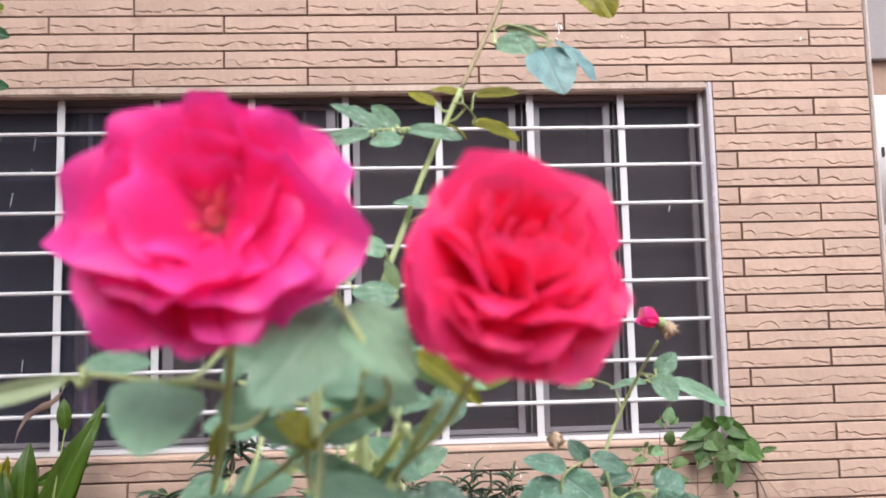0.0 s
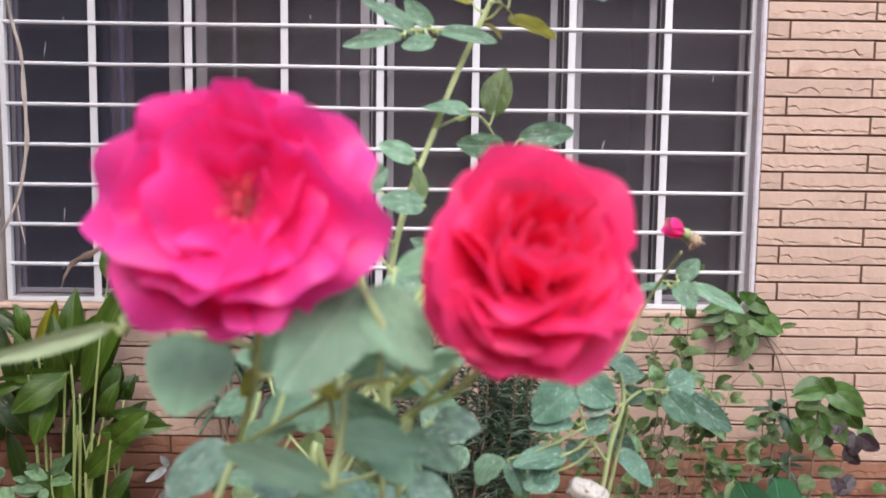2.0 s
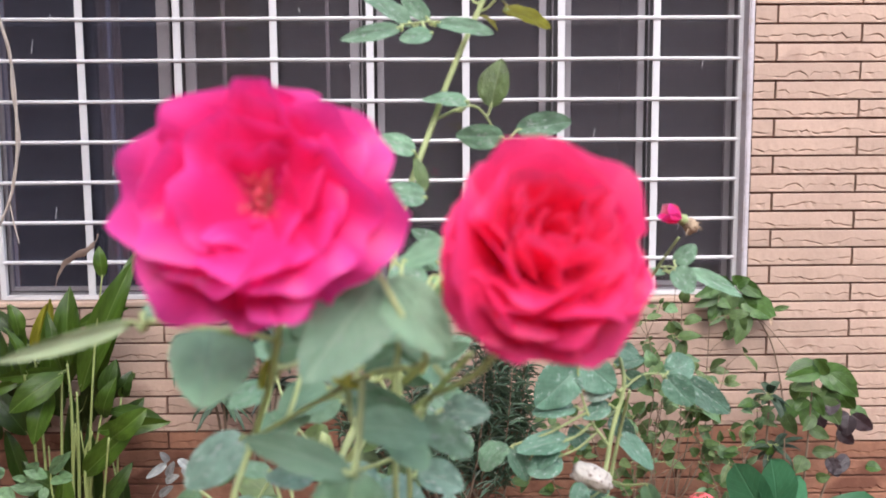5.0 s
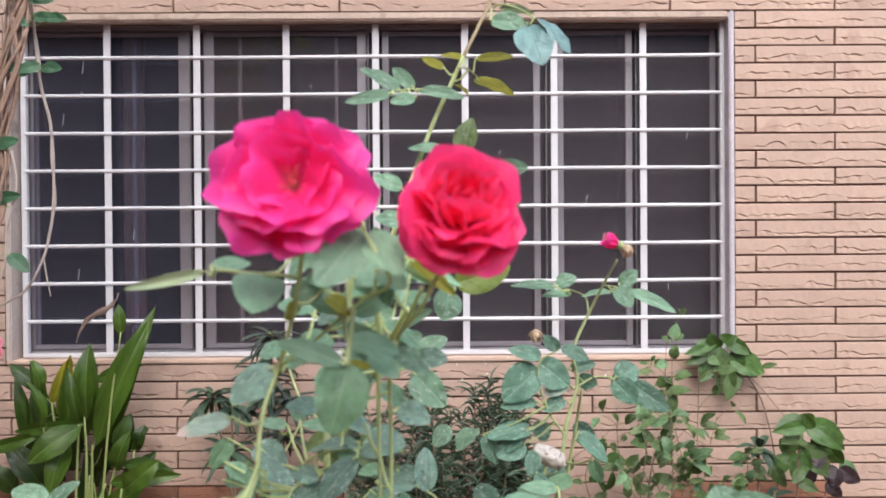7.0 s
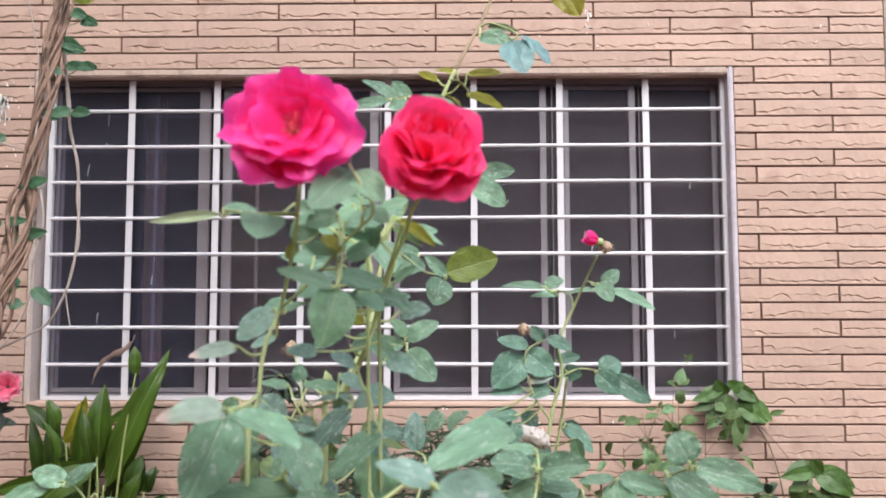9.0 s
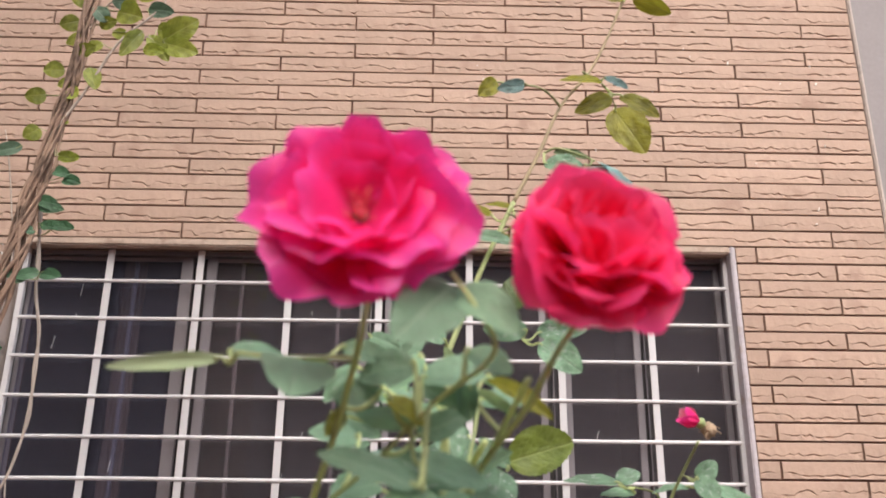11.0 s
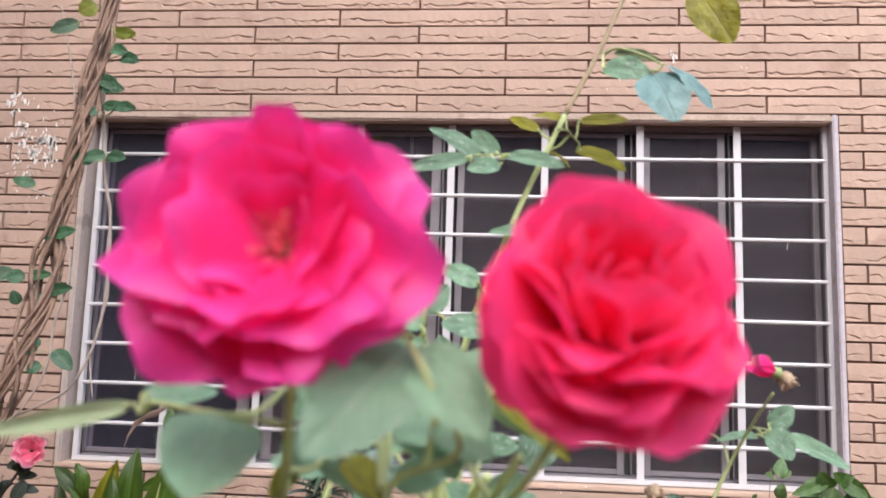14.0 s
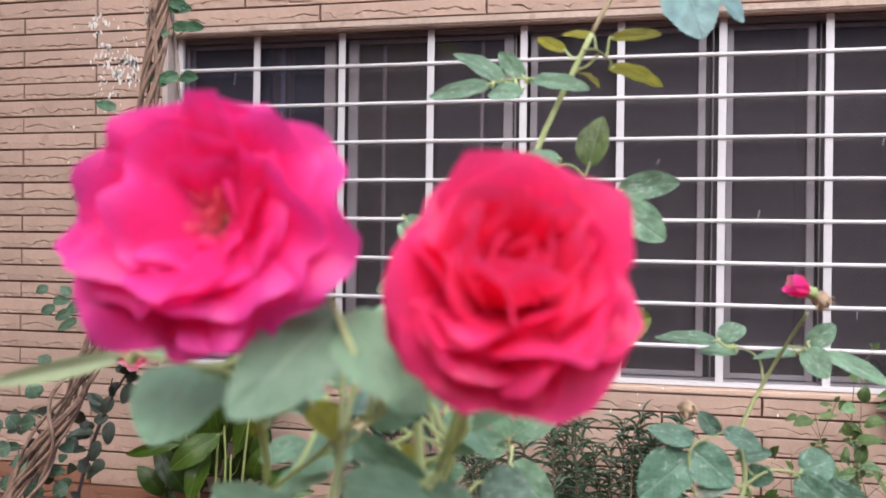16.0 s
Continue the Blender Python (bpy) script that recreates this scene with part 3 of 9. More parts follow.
def leaf(owner, mat, base, tip, width, facing, kind="ovate", name="leaf"):
    """Sets one leaf from base to tip, its upper face turned to facing, as a part of owner."""
    base, tip = Vector(base), Vector(tip)
    x = tip - base
    length = x.length
    x.normalize()
    z = Vector(facing)
    z = (z - x * z.dot(x))
    z = z.normalized() if z.length > 1e-3 else x.orthogonal().normalized()
    y = z.cross(x)
    if kind == "ovate" and mat in "ce":
        kind = "lance"
    elif kind == "ovate" and mat in "vwjk":
        kind = "acute"
    ob = new(name, leaf_data(mat, kind))
    m = Matrix((x, y, z)).transposed().to_4x4()
    m.translation = base
    ob.matrix_basis = m @ Matrix.Diagonal((length, width, (length + width) / 2, 1))
    ob.parent = owner
    ob.matrix_parent_inverse = owner.matrix_basis.inverted()
    stem = nearest_cane(owner, base)
    if stem is not None and 0.004 < (stem - base).length < 0.07:
        mid = (stem + base) / 2 + Vector((0, 0, -0.003))
        bm = bmesh.new()
        tube(bm, [stem, mid, base, base + x * length * 0.08], 0.0011, 0.0006, sides=5, steps=3)
        part("petiole", bm, PALECANE if mat in "lgso" else CANE if kind in ("ovate", "acute") else STALK, owner)
    return ob


cane_points = {}


def nearest_cane(owner, p):
    """The point of owner's canes that lies nearest to p."""
    pts = cane_points.get(owner.name)
    return min(pts, key=lambda q: (q - p).length) if pts else None


def cane(owner, r0, r1, *points, mat=None, name="cane", knobs=0.12, prickles=True):
    bm = bmesh.new()
    pts = [Vector(p) for p in points]
    tube(bm, pts, r0, r1, sides=8, steps=8, knobs=knobs)
    line = smooth_path(pts, 8)
    if prickles and r0 > 0.003:
        r = random.Random(len(line) * 7 + int(pts[0].x * 1000))
        for q, q2 in zip(line[2:-4:3], line[3:-3:3]):
            way = (q2 - q).normalized()
            out = way.cross(Vector((r.uniform(-1, 1), r.uniform(-1, 1), r.uniform(-1, 1)))).normalized()
            foot = q + out * r1 * 0.9
            tube(bm, [foot, foot + out * 0.003 - Vector((0, 0, 0.0006)), foot + out * 0.005 - Vector((0, 0, 0.002))], 0.0011, 0.0002, sides=5, steps=2)
    cane_points.setdefault(owner.name, []).extend(line)
    return part(name, bm, mat or CANE, owner, smooth=True)


# ---- roses ----
def petal_mesh(seed, reach, width, th0, th1, roll, cup, ruffle, point=0.0):
    """A broad petal in the flower's frame: it starts on the axis, leans out by th0 at its claw to th1 at its rim (degrees
    from the axis) and reaches so far from the axis; its rim rolls back, and cup bends its sides inwards."""
    r = random.Random(seed)
    bm = bmesh.new()
    layer = bm.loops.layers.uv.new("UVMap")
    nu, nv, fine = 14, 14, 40
    rad, h, prof = 0.0, 0.0, []
    for i in range(fine + 1):
        u = i / fine
        th = th0 + (th1 - th0) * u ** 0.9
        if u > 0.74:
            th += roll * ((u - 0.74) / 0.26) ** 1.4
        prof.append((rad, h, th))
        rad += math.sin(radians(th)) / fine
        h += math.cos(radians(th)) / fine
    k = (reach - 0.0015) / max(q[0] for q in prof)
    ph = [r.uniform(0, 6.28) for _ in range(5)]
    lean = r.uniform(-0.16, 0.16)
    notch = r.uniform(0.0, 0.07)
    rows = []
    for i in range(nu + 1):
        u = i / nu
        half = width * 0.5 * (0.16 + 0.84 * math.sin(min(1.0, u * 1.10) * math.pi / 2) ** 1.1)
        row = []
        for q in range(nv + 1):
            v = 2 * q / nv - 1
            ends = 1 - 0.34 * abs(v) ** 2.6 - notch * math.exp(-((v - lean) / 0.2) ** 2) + point * math.exp(-(v / 0.25) ** 2)
            ends += 0.045 * math.sin(3.1 * v + ph[0]) + 0.032 * math.sin(7.4 * v + ph[3])
            f = min(fine - 1e-6, max(0.0, u * ends * fine * 0.97))
            a, w = int(f), f - int(f)
            rad = k * (prof[a][0] * (1 - w) + prof[a + 1][0] * w) + 0.0015
            h = k * (prof[a][1] * (1 - w) + prof[a + 1][1] * w)
            th = radians(prof[a][2] * (1 - w) + prof[a + 1][2] * w)
            lift = cup * half * v * v * (0.25 + 0.75 * u)
            lift += ruffle * u ** 1.8 * (math.sin(2.4 * v + ph[1]) + 0.75 * math.sin(5.4 * v + ph[2] + u)) + lean * half * v * u
            side = half * v * (1 + 0.05 * math.sin(6 * u + ph[4]))
            row.append(bm.verts.new((rad - math.cos(th) * lift, side, h + math.sin(th) * lift)))
        rows.append(row)
    for i in range(nu):
        for q in range(nv):
            f = bm.faces.new((rows[i][q], rows[i + 1][q], rows[i + 1][q + 1], rows[i][q + 1]))
            f.smooth = True
            for lp, (a, c) in zip(f.loops, ((i, q), (i + 1, q), (i + 1, q + 1), (i, q + 1))):
                lp[layer].uv = (a / nu, c / nv)
    return bm


def rose(owner, centre, axis, up, petals, material_, heart, seed=100, inner=None):
    """A rose on its calyx. petals: turn about the axis, length, width, lean at claw and rim, roll, cup, ruffle, point."""
    z = Vector(axis).normalized()
    x = (Vector(up) - z * Vector(up).dot(z)).normalized()
    y = z.cross(x)
    frame_ = Matrix((x, y, z)).transposed().to_4x4()
    frame_.translation = Vector(centre)
    bm = bmesh.new()
    tube(bm, [(0, 0, -0.013), (0, 0, -0.008), (0, 0, -0.003), (0, 0, 0.001)], 0.003, 0.0065, sides=10, steps=3)
    for k in range(5):
        a = 2 * math.pi * k / 5
        c, s = math.cos(a), math.sin(a)
        tube(bm, [(0.004 * c, 0.004 * s, -0.003), (0.011 * c, 0.011 * s, -0.006), (0.017 * c, 0.017 * s, -0.013)], 0.0022, 0.0003, sides=5, steps=3)
    flower = part("flower", bm, STALK, owner, smooth=True)
    flower.matrix_basis = frame_
    tilt = random.Random(seed)
    for i, (turn, ln, wd, a0, a1, roll, cup, ruf, pt) in enumerate(petals):
        bm = petal_mesh(seed + i * 13, ln, wd, a0, a1, roll, cup, ruf, pt)
        p = part("petal", bm, inner if inner and ln < 0.0205 else material_, flower, smooth=True)
        loose = 1.6 if 0.010 < ln < 0.024 else 1.0
        sway = Euler((radians(tilt.uniform(-9, 9) * loose), radians(tilt.uniform(-6, 6) * loose), 0)).to_matrix().to_4x4()
        p.matrix_basis = Matrix.Rotation(radians(turn), 4, "Z") @ Matrix.Translation((0, 0, 0.0005 * (len(petals) - i) / len(petals))) @ sway
    if heart:
        r = random.Random(5)
        bm = bmesh.new()
        for k in range(34):
            a, q = r.uniform(0, 6.283), 0.0022 + 0.0052 * math.sqrt(r.random())
            tip = Vector((q * math.cos(a), q * math.sin(a), 0.0062 + r.uniform(0, 0.003)))
            tube(bm, [(0.3 * tip.x, 0.3 * tip.y, 0.001), tip * 0.7, tip], 0.00014, 0.00014, sides=4, steps=2)
            s = bmesh.ops.create_icosphere(bm, subdivisions=1, radius=0.00030)
            bmesh.ops.scale(bm, vec=(1.5, 0.8, 0.8), verts=s["verts"])
            bmesh.ops.translate(bm, vec=tip, verts=s["verts"])
        part("heart", bm, ANTHER, flower, "yellow-brown heart of fine stamens")
        bm = bmesh.new()
        for k in range(16):
            a, q = r.uniform(0, 6.283), 0.0018 * math.sqrt(r.random())
            tube(bm, [(0, 0, 0), (q * math.cos(a), q * math.sin(a), 0.003), (q * 1.2 * math.cos(a), q * 1.2 * math.sin(a), 0.0062)], 0.0004, 0.0005, sides=4, steps=2)
        part("pistil", bm, STYLE, flower, "dark red pistil")
    return flower


bush = tagged(empty("rose_bush", (0.2, -2.05, 0.0)), "tall rose bush with two open crimson-pink blooms and dusty leaves", "rose bush")
sprig = tagged(empty("rose_seedling", (-0.13, -1.9, 0.0)), "small leafy rose shoot with pale blue-green leaflets", "rose shoot")
canna = tagged(empty("canna_plant", (-0.88, -0.22, 0.30)), "leafy canna plant with broad upright green blades in a pot", "plant")
creeper = tagged(empty("wall_creeper", (1.16, -0.02, 0.90)), "dark green broad-leaved creeper hanging at the window corner", "creeper")
shrub = tagged(empty("broadleaf_shrub", (1.25, -0.33, 0.0)), "bushy shrub with glossy green and dark purple leaves by the wall", "shrub")
spray = tagged(empty("young_rose_plant", (-0.80, -0.6, 0.0)), "young plant with pale compound leaves beside the canna", "plant")
dry_sprig = tagged(empty("withered_sprig", (-0.50, -0.7, 0.0)), "withered grey sprig with drooping dry leaves", "sprig")
ixora = tagged(empty("ixora_plant", (1.06, -0.58, 0.0)), "low ixora with coral-red flower heads and smooth leaves", "flowering plant")
LEAF["j"] = leaf_material("pale_compound_leaf", (0.16, 0.28, 0.13), (0.24, 0.36, 0.20))
LEAF["h"] = leaf_material("grey_dry_leaf", (0.33, 0.35, 0.34), (0.45, 0.46, 0.44), rough=0.8)
LEAF["x"] = leaf_material("smooth_blue_green_leaf", (0.055, 0.190, 0.085), (0.085, 0.23, 0.115), rough=0.4, ribs=0.08, mottle=0.14)
LEAF["i"] = leaf_material("needle_leaf", (0.080, 0.135, 0.080), (0.12, 0.18, 0.11), rough=0.45, translucent=0.15, ribs=0.0)
vine = tagged(empty("twisted_vine", (-1.30, -0.90, 0.0)), "old woody vine of twisted brown stems rising before the wall", "vine")
adenium = tagged(empty("desert_rose", (-1.30, -0.46, 0.0)), "slender dark-leaved desert rose with a single pink bloom", "flowering plant")
# sunlight on the upper vine leaves is put into this brighter yellow-green
LEAF["a"] = leaf_material("sunlit_vine_leaf", (0.30, 0.36, 0.06), (0.38, 0.42, 0.12), translucent=0.5)
LEAF["m"] = leaf_material("grey_green_vine_leaf", (0.09, 0.16, 0.10), (0.16, 0.24, 0.16), rough=0.45, translucent=0.2)
LEAF["z"] = leaf_material("dark_oval_leaf", (0.035, 0.05, 0.035), (0.07, 0.09, 0.06), rough=0.45, translucent=0.05)

# the open pink bloom: turn about the axis, reach of the rim, width, lean at the rim, roll of the rim, tip
R1 = []
for turn, reach, wd, a1, roll, tip in (
        (-4, 0.0287, 0.020, 66, 2, 0.22), (34, 0.0298, 0.034, 80, 12, 0.0), (62, 0.0312, 0.032, 90, 14, 0.0), (90, 0.0385, 0.030, 98, 10, 0.04),
        (136, 0.0392, 0.028, 96, 6, 0.05), (162, 0.0334, 0.030, 88, 8, 0.0), (188, 0.0342, 0.028, 90, 6, 0.03), (216, 0.0360, 0.032, 88, 12, 0.0),
        (254, 0.0395, 0.026, 102, 2, 0.12), (282, 0.0362, 0.028, 98, 10, 0.0), (318, 0.0302, 0.032, 82, 12, 0.0)):
    R1.append((turn, reach, wd * 1.22, 54, a1, roll, 0.14, 0.0026, tip))
for turn, reach, wd, a1, roll in (
        (14, 0.0262, 0.034, 82, 10), (62, 0.0285, 0.034, 78, 14), (108, 0.0312, 0.034, 76, 18), (152, 0.0305, 0.034, 74, 20),
        (204, 0.0305, 0.036, 74, 22), (252, 0.0320, 0.034, 76, 18), (296, 0.0298, 0.032, 80, 14), (338, 0.0262, 0.032, 82, 10)):
    R1.append((turn, reach, wd, 44, a1, roll, 0.30, 0.0032, 0.0))
for turn, reach, wd, a1, roll in (
        (32, 0.0204, 0.032, 68, 12), (92, 0.0226, 0.033, 60, 28), (146, 0.0228, 0.033, 54, 42),
        (204, 0.0230, 0.036, 54, 44), (262, 0.0228, 0.033, 58, 32), (322, 0.0206, 0.032, 68, 14)):
    R1.append((turn, reach, wd, 36, a1, roll, 0.36, 0.0030, 0.0))
for turn, reach, wd, a1, roll in ((2, 0.0142, 0.022, 52, 16), (66, 0.0150, 0.022, 42, 36), (122, 0.0152, 0.022, 34, 58), (180, 0.0158, 0.024, 32, 62), (238, 0.0152, 0.022, 36, 52), (302, 0.0144, 0.021, 48, 22)):
    R1.append((turn, reach, wd, 38, a1, roll, 0.36, 0.0022, 0.0))
for turn, reach, wd, a1, roll in ((40, 0.0080, 0.011, 56, 24), (135, 0.0090, 0.012, 50, 46), (225, 0.0088, 0.011, 50, 46), (310, 0.0080, 0.010, 56, 24)):
    R1.append((turn, reach, wd, 42, a1, roll, 0.30, 0.0016, 0.0))
rose(bush, (0.1434, -2.2990, 1.3105), (0.06, -1.0, 0.16), (0, 0, 1), R1, PETAL_PINK, True)

# the fuller red bloom: a deep cup that faces up and a little aside, its guard petals bent back
R2 = []
for turn, reach, wd, a1, roll, tip in (
        (2, 0.0285, 0.038, 58, 10, 0.06), (48, 0.0268, 0.038, 70, 10, 0.0), (84, 0.0278, 0.030, 90, 4, 0.10), (116, 0.0300, 0.036, 104, 2, 0.06),
        (154, 0.0304, 0.036, 126, 0, 0.12), (196, 0.0298, 0.038, 128, 0, 0.08), (232, 0.0272, 0.038, 108, 2, 0.06),
        (276, 0.0272, 0.040, 88, 8, 0.0), (322, 0.0292, 0.040, 62, 10, 0.03)):
    R2.append((turn, reach, wd, 56, a1, roll, 0.10, 0.0026, tip))
for turn, reach, wd, a1, roll in ((-12, 0.0240, 0.040, 48, 20), (58, 0.0240, 0.042, 58, 24), (128, 0.0285, 0.044, 82, 22), (176, 0.0290, 0.040, 86, 24), (222, 0.0268, 0.042, 84, 24), (290, 0.0238, 0.042, 62, 26)):
    R2.append((turn, reach * 0.96, wd * 0.88, 46, a1, roll, 0.30, 0.0031, 0.0))
for turn, reach, wd, a1, roll in ((108, 0.0238, 0.034, 66, 26), (154, 0.0248, 0.034, 70, 28), (202, 0.0246, 0.034, 70, 28), (254, 0.0236, 0.034, 64, 26)):
    R2.append((turn, reach, wd * 0.9, 48, a1, roll, 0.36, 0.0036, 0.0))
for turn, reach, wd, a1, roll in ((20, 0.0190, 0.034, 22, 22), (88, 0.0205, 0.036, 36, 34), (150, 0.0228, 0.038, 52, 38), (210, 0.0228, 0.038, 54, 36), (270, 0.0210, 0.036, 38, 34), (330, 0.0190, 0.034, 22, 24)):
    R2.append((turn, reach * 0.97, wd * 0.9, 48, a1, roll, 0.36, 0.0031, 0.0))
for turn, reach, wd, a1, roll in ((60, 0.0142, 0.028, 4, 44), (132, 0.0156, 0.029, 18, 48), (204, 0.0160, 0.030, 20, 50), (276, 0.0146, 0.028, 6, 42), (344, 0.0138, 0.028, -4, 34)):
    R2.append((turn, reach, wd, 50, a1, roll, 0.34, 0.0028, 0.0))
for turn, reach, wd in ((20, 0.0100, 0.021), (104, 0.0106, 0.022), (192, 0.0108, 0.022), (280, 0.0100, 0.021)):
    R2.append((turn, reach, wd, 50, -20, 56, 0.36, 0.0022, 0.0))
for turn, reach, wd in ((70, 0.0058, 0.014), (190, 0.0062, 0.014), (310, 0.0056, 0.013)):
    R2.append((turn, reach, wd, 42, -32, 40, 0.36, 0.0014, 0.0))
for turn, reach in ((20, 0.0028), (200, 0.0030)):
    R2.append((turn, reach, 0.008, 30, -26, 30, 0.36, 0.0010, 0.0))
rose(bush, (0.2162, -2.3020, 1.2935), (0.18, -0.92, 0.60), (0, 0, 1), R2, PETAL_RED, False, 700, PETAL_HIGHLIGHT)

# canes
cane(bush, 0.00150, 0.00105, (0.1721, -2.1055, -0.0100), (0.1256, -2.1702, 0.5317), (0.1069, -2.2350, 1.0734), (0.1104, -2.2300, 1.1656), (0.1127, -2.2250, 1.1944), (0.1195, -2.2150, 1.2172), (0.1335, -2.2500, 1.2482), (0.1423, -2.2800, 1.2696), (0.1465, -2.2950, 1.2840), mat=PALECANE)
cane(bush, 0.00085, 0.0007, (0.1195, -2.2150, 1.2165), (0.1438, -2.2350, 1.2346), (0.1687, -2.2700, 1.2554), (0.1857, -2.3000, 1.2663), (0.1806, -2.3050, 1.2792), (0.1729, -2.3000, 1.2921), mat=PALECANE)
cane(bush, 0.00135, 0.0009, (0.1932, -2.0800, -0.0100), (0.1819, -2.1150, 0.5196), (0.1774, -2.1500, 1.0492), (0.1773, -2.1600, 1.1583), (0.1781, -2.1800, 1.2082), (0.1841, -2.2200, 1.2313), (0.1992, -2.2700, 1.2536), (0.2059, -2.2950, 1.2677), (0.2142, -2.3000, 1.2798), mat=PALECANE)
cane(bush, 0.00260, 0.00150, (0.1327, -2.0500, 1.1372), (0.1500, -2.0700, 1.1681), (0.1652, -2.1000, 1.1977), (0.1760, -2.1500, 1.2210), (0.1900, -2.2050, 1.2470), mat=PALECANE)
cane(bush, 0.00091, 0.00080, (0.1429, -2.2800, 1.2679), (0.1342, -2.2750, 1.2691), (0.1173, -2.2680, 1.2700), (0.0994, -2.2650, 1.2721), mat=PALECANE)
cane(bush, 0.00091, 0.00080, (0.1104, -2.2300, 1.1656), (0.1146, -2.2800, 1.1642), (0.1111, -2.3000, 1.1644), mat=PALECANE)
cane(bush, 0.00091, 0.00080, (0.1072, -2.2300, 1.1078), (0.1293, -2.2400, 1.1206), (0.1348, -2.2500, 1.1426), mat=PALECANE)
cane(bush, 0.00107, 0.00080, (0.1725, -2.0770, -0.0100), (0.1266, -2.1085, 0.5181), (0.1082, -2.1400, 1.0462), (0.1143, -2.1300, 1.1293), (0.1325, -2.1350, 1.1472), (0.1541, -2.1350, 1.1489), mat=PALECANE)
cane(bush, 0.00091, 0.00080, (0.1774, -2.1600, 1.1091), (0.2047, -2.3000, 1.1261), (0.2194, -2.3700, 1.1426), mat=PALECANE)
cane(bush, 0.00091, 0.00080, (0.1948, -2.1600, 1.0602), (0.2064, -2.1000, 1.0978), (0.1975, -2.0800, 1.1057), mat=PALECANE)
cane(bush, 0.00082, 0.00080, (0.0760, -1.9600, 1.1766), (0.0960, -2.0000, 1.1524), (0.1327, -2.0500, 1.1372), mat=PALECANE)
cane(bush, 0.0012, 0.0010, (0.1918, -2.0950, -0.0100), (0.1781, -2.1475, 0.5996), (0.1726, -2.2000, 1.2092), (0.1772, -2.2100, 1.2174), (0.1899, -2.2400, 1.2420), (0.1996, -2.2750, 1.2627), mat=PALECANE)
cane(bush, 0.00265, 0.00175, (0.1769, -2.0530, -0.0100), (0.1385, -2.0565, 0.5526), (0.1232, -2.0600, 1.1151), (0.1318, -2.0500, 1.1430), (0.1508, -2.0200, 1.1874), (0.1612, -2.0000, 1.2461), (0.1670, -1.9950, 1.2789), (0.1761, -1.9900, 1.3119), (0.1899, -1.9800, 1.3489), (0.2039, -1.9750, 1.3860), (0.2306, -1.9700, 1.4445), mat=PALECANE)
cane(bush, 0.00170, 0.00100, (0.2306, -1.9700, 1.4445), (0.2553, -1.9500, 1.4972), (0.2790, -1.9250, 1.5528), (0.3153, -1.9050, 1.6076), (0.3518, -1.8850, 1.6919), (0.3752, -1.8700, 1.7617), mat=OLDCANE, name="cane", knobs=0.18)
cane(bush, 0.00092, 0.00070, (0.2124, -1.9850, 1.4078), (0.1909, -1.9800, 1.4147), (0.1704, -1.9900, 1.4112))
cane(bush, 0.00092, 0.00070, (0.2260, -1.9750, 1.4330), (0.2334, -1.9550, 1.4378), (0.2434, -1.9300, 1.4360))
cane(bush, 0.00104, 0.00070, (0.2547, -1.9750, 1.4842), (0.2639, -1.9800, 1.4860), (0.2801, -1.9850, 1.4788), (0.2897, -1.9950, 1.4692))
cane(bush, 0.00104, 0.00070, (0.2768, -1.9300, 1.5495), (0.2664, -1.9500, 1.5481), (0.2514, -1.9700, 1.5451), (0.2181, -1.9820, 1.5423))
cane(bush, 0.00104, 0.00070, (0.3013, -1.9150, 1.5925), (0.3221, -1.9050, 1.5848), (0.3400, -1.8750, 1.5799))
cane(bush, 0.00104, 0.00070, (0.1899, -1.9800, 1.3507), (0.2182, -1.9650, 1.3612), (0.2365, -1.9600, 1.3390))
cane(bush, 0.00104, 0.00070, (0.1772, -1.9900, 1.2694), (0.2014, -1.9900, 1.2505), (0.2223, -1.9850, 1.2469))
cane(bush, 0.00104, 0.00070, (0.1641, -2.0200, 1.1849), (0.1754, -2.0000, 1.1839), (0.1865, -2.0000, 1.1860))
cane(bush, 0.0010, 0.0007, (0.1565, -2.0400, 1.2704), (0.1529, -2.0500, 1.2895), (0.1505, -2.0500, 1.3033))
cane(bush, 0.00230, 0.00098, (0.2325, -2.0200, -0.0100), (0.2867, -1.9850, 0.4910), (0.3084, -1.9500, 0.9920), (0.3225, -1.9300, 1.1058), (0.3355, -1.9200, 1.1509), (0.3342, -1.9100, 1.1825), (0.3497, -1.9050, 1.2165), (0.3617, -1.9200, 1.2466), (0.3688, -1.9400, 1.2679))
cane(bush, 0.00092, 0.00070, (0.3497, -1.9050, 1.2160), (0.3507, -1.8800, 1.2308), (0.3392, -1.8500, 1.2364))
cane(bush, 0.00092, 0.00070, (0.3606, -1.9200, 1.2440), (0.3767, -1.9000, 1.2412), (0.3921, -1.8900, 1.2372))
cane(bush, 0.00115, 0.00070, (0.3236, -1.9300, 1.1058), (0.3054, -1.9300, 1.1345), (0.2986, -1.9300, 1.1719), (0.3184, -1.9300, 1.1863))
cane(bush, 0.00104, 0.00070, (0.3355, -1.9200, 1.1497), (0.3559, -1.9000, 1.1552), (0.3785, -1.8900, 1.1520), (0.3947, -1.8900, 1.1472))
cane(bush, 0.00184, 0.00115, (0.3272, -1.9000, 1.0509), (0.3378, -1.9000, 1.1085), (0.3400, -1.9200, 1.1480))
cane(bush, 0.00126, 0.00086, (0.2277, -2.0650, -0.0100), (0.2739, -2.0825, 0.5125), (0.2924, -2.1000, 1.0350), (0.2888, -2.1300, 1.1013))
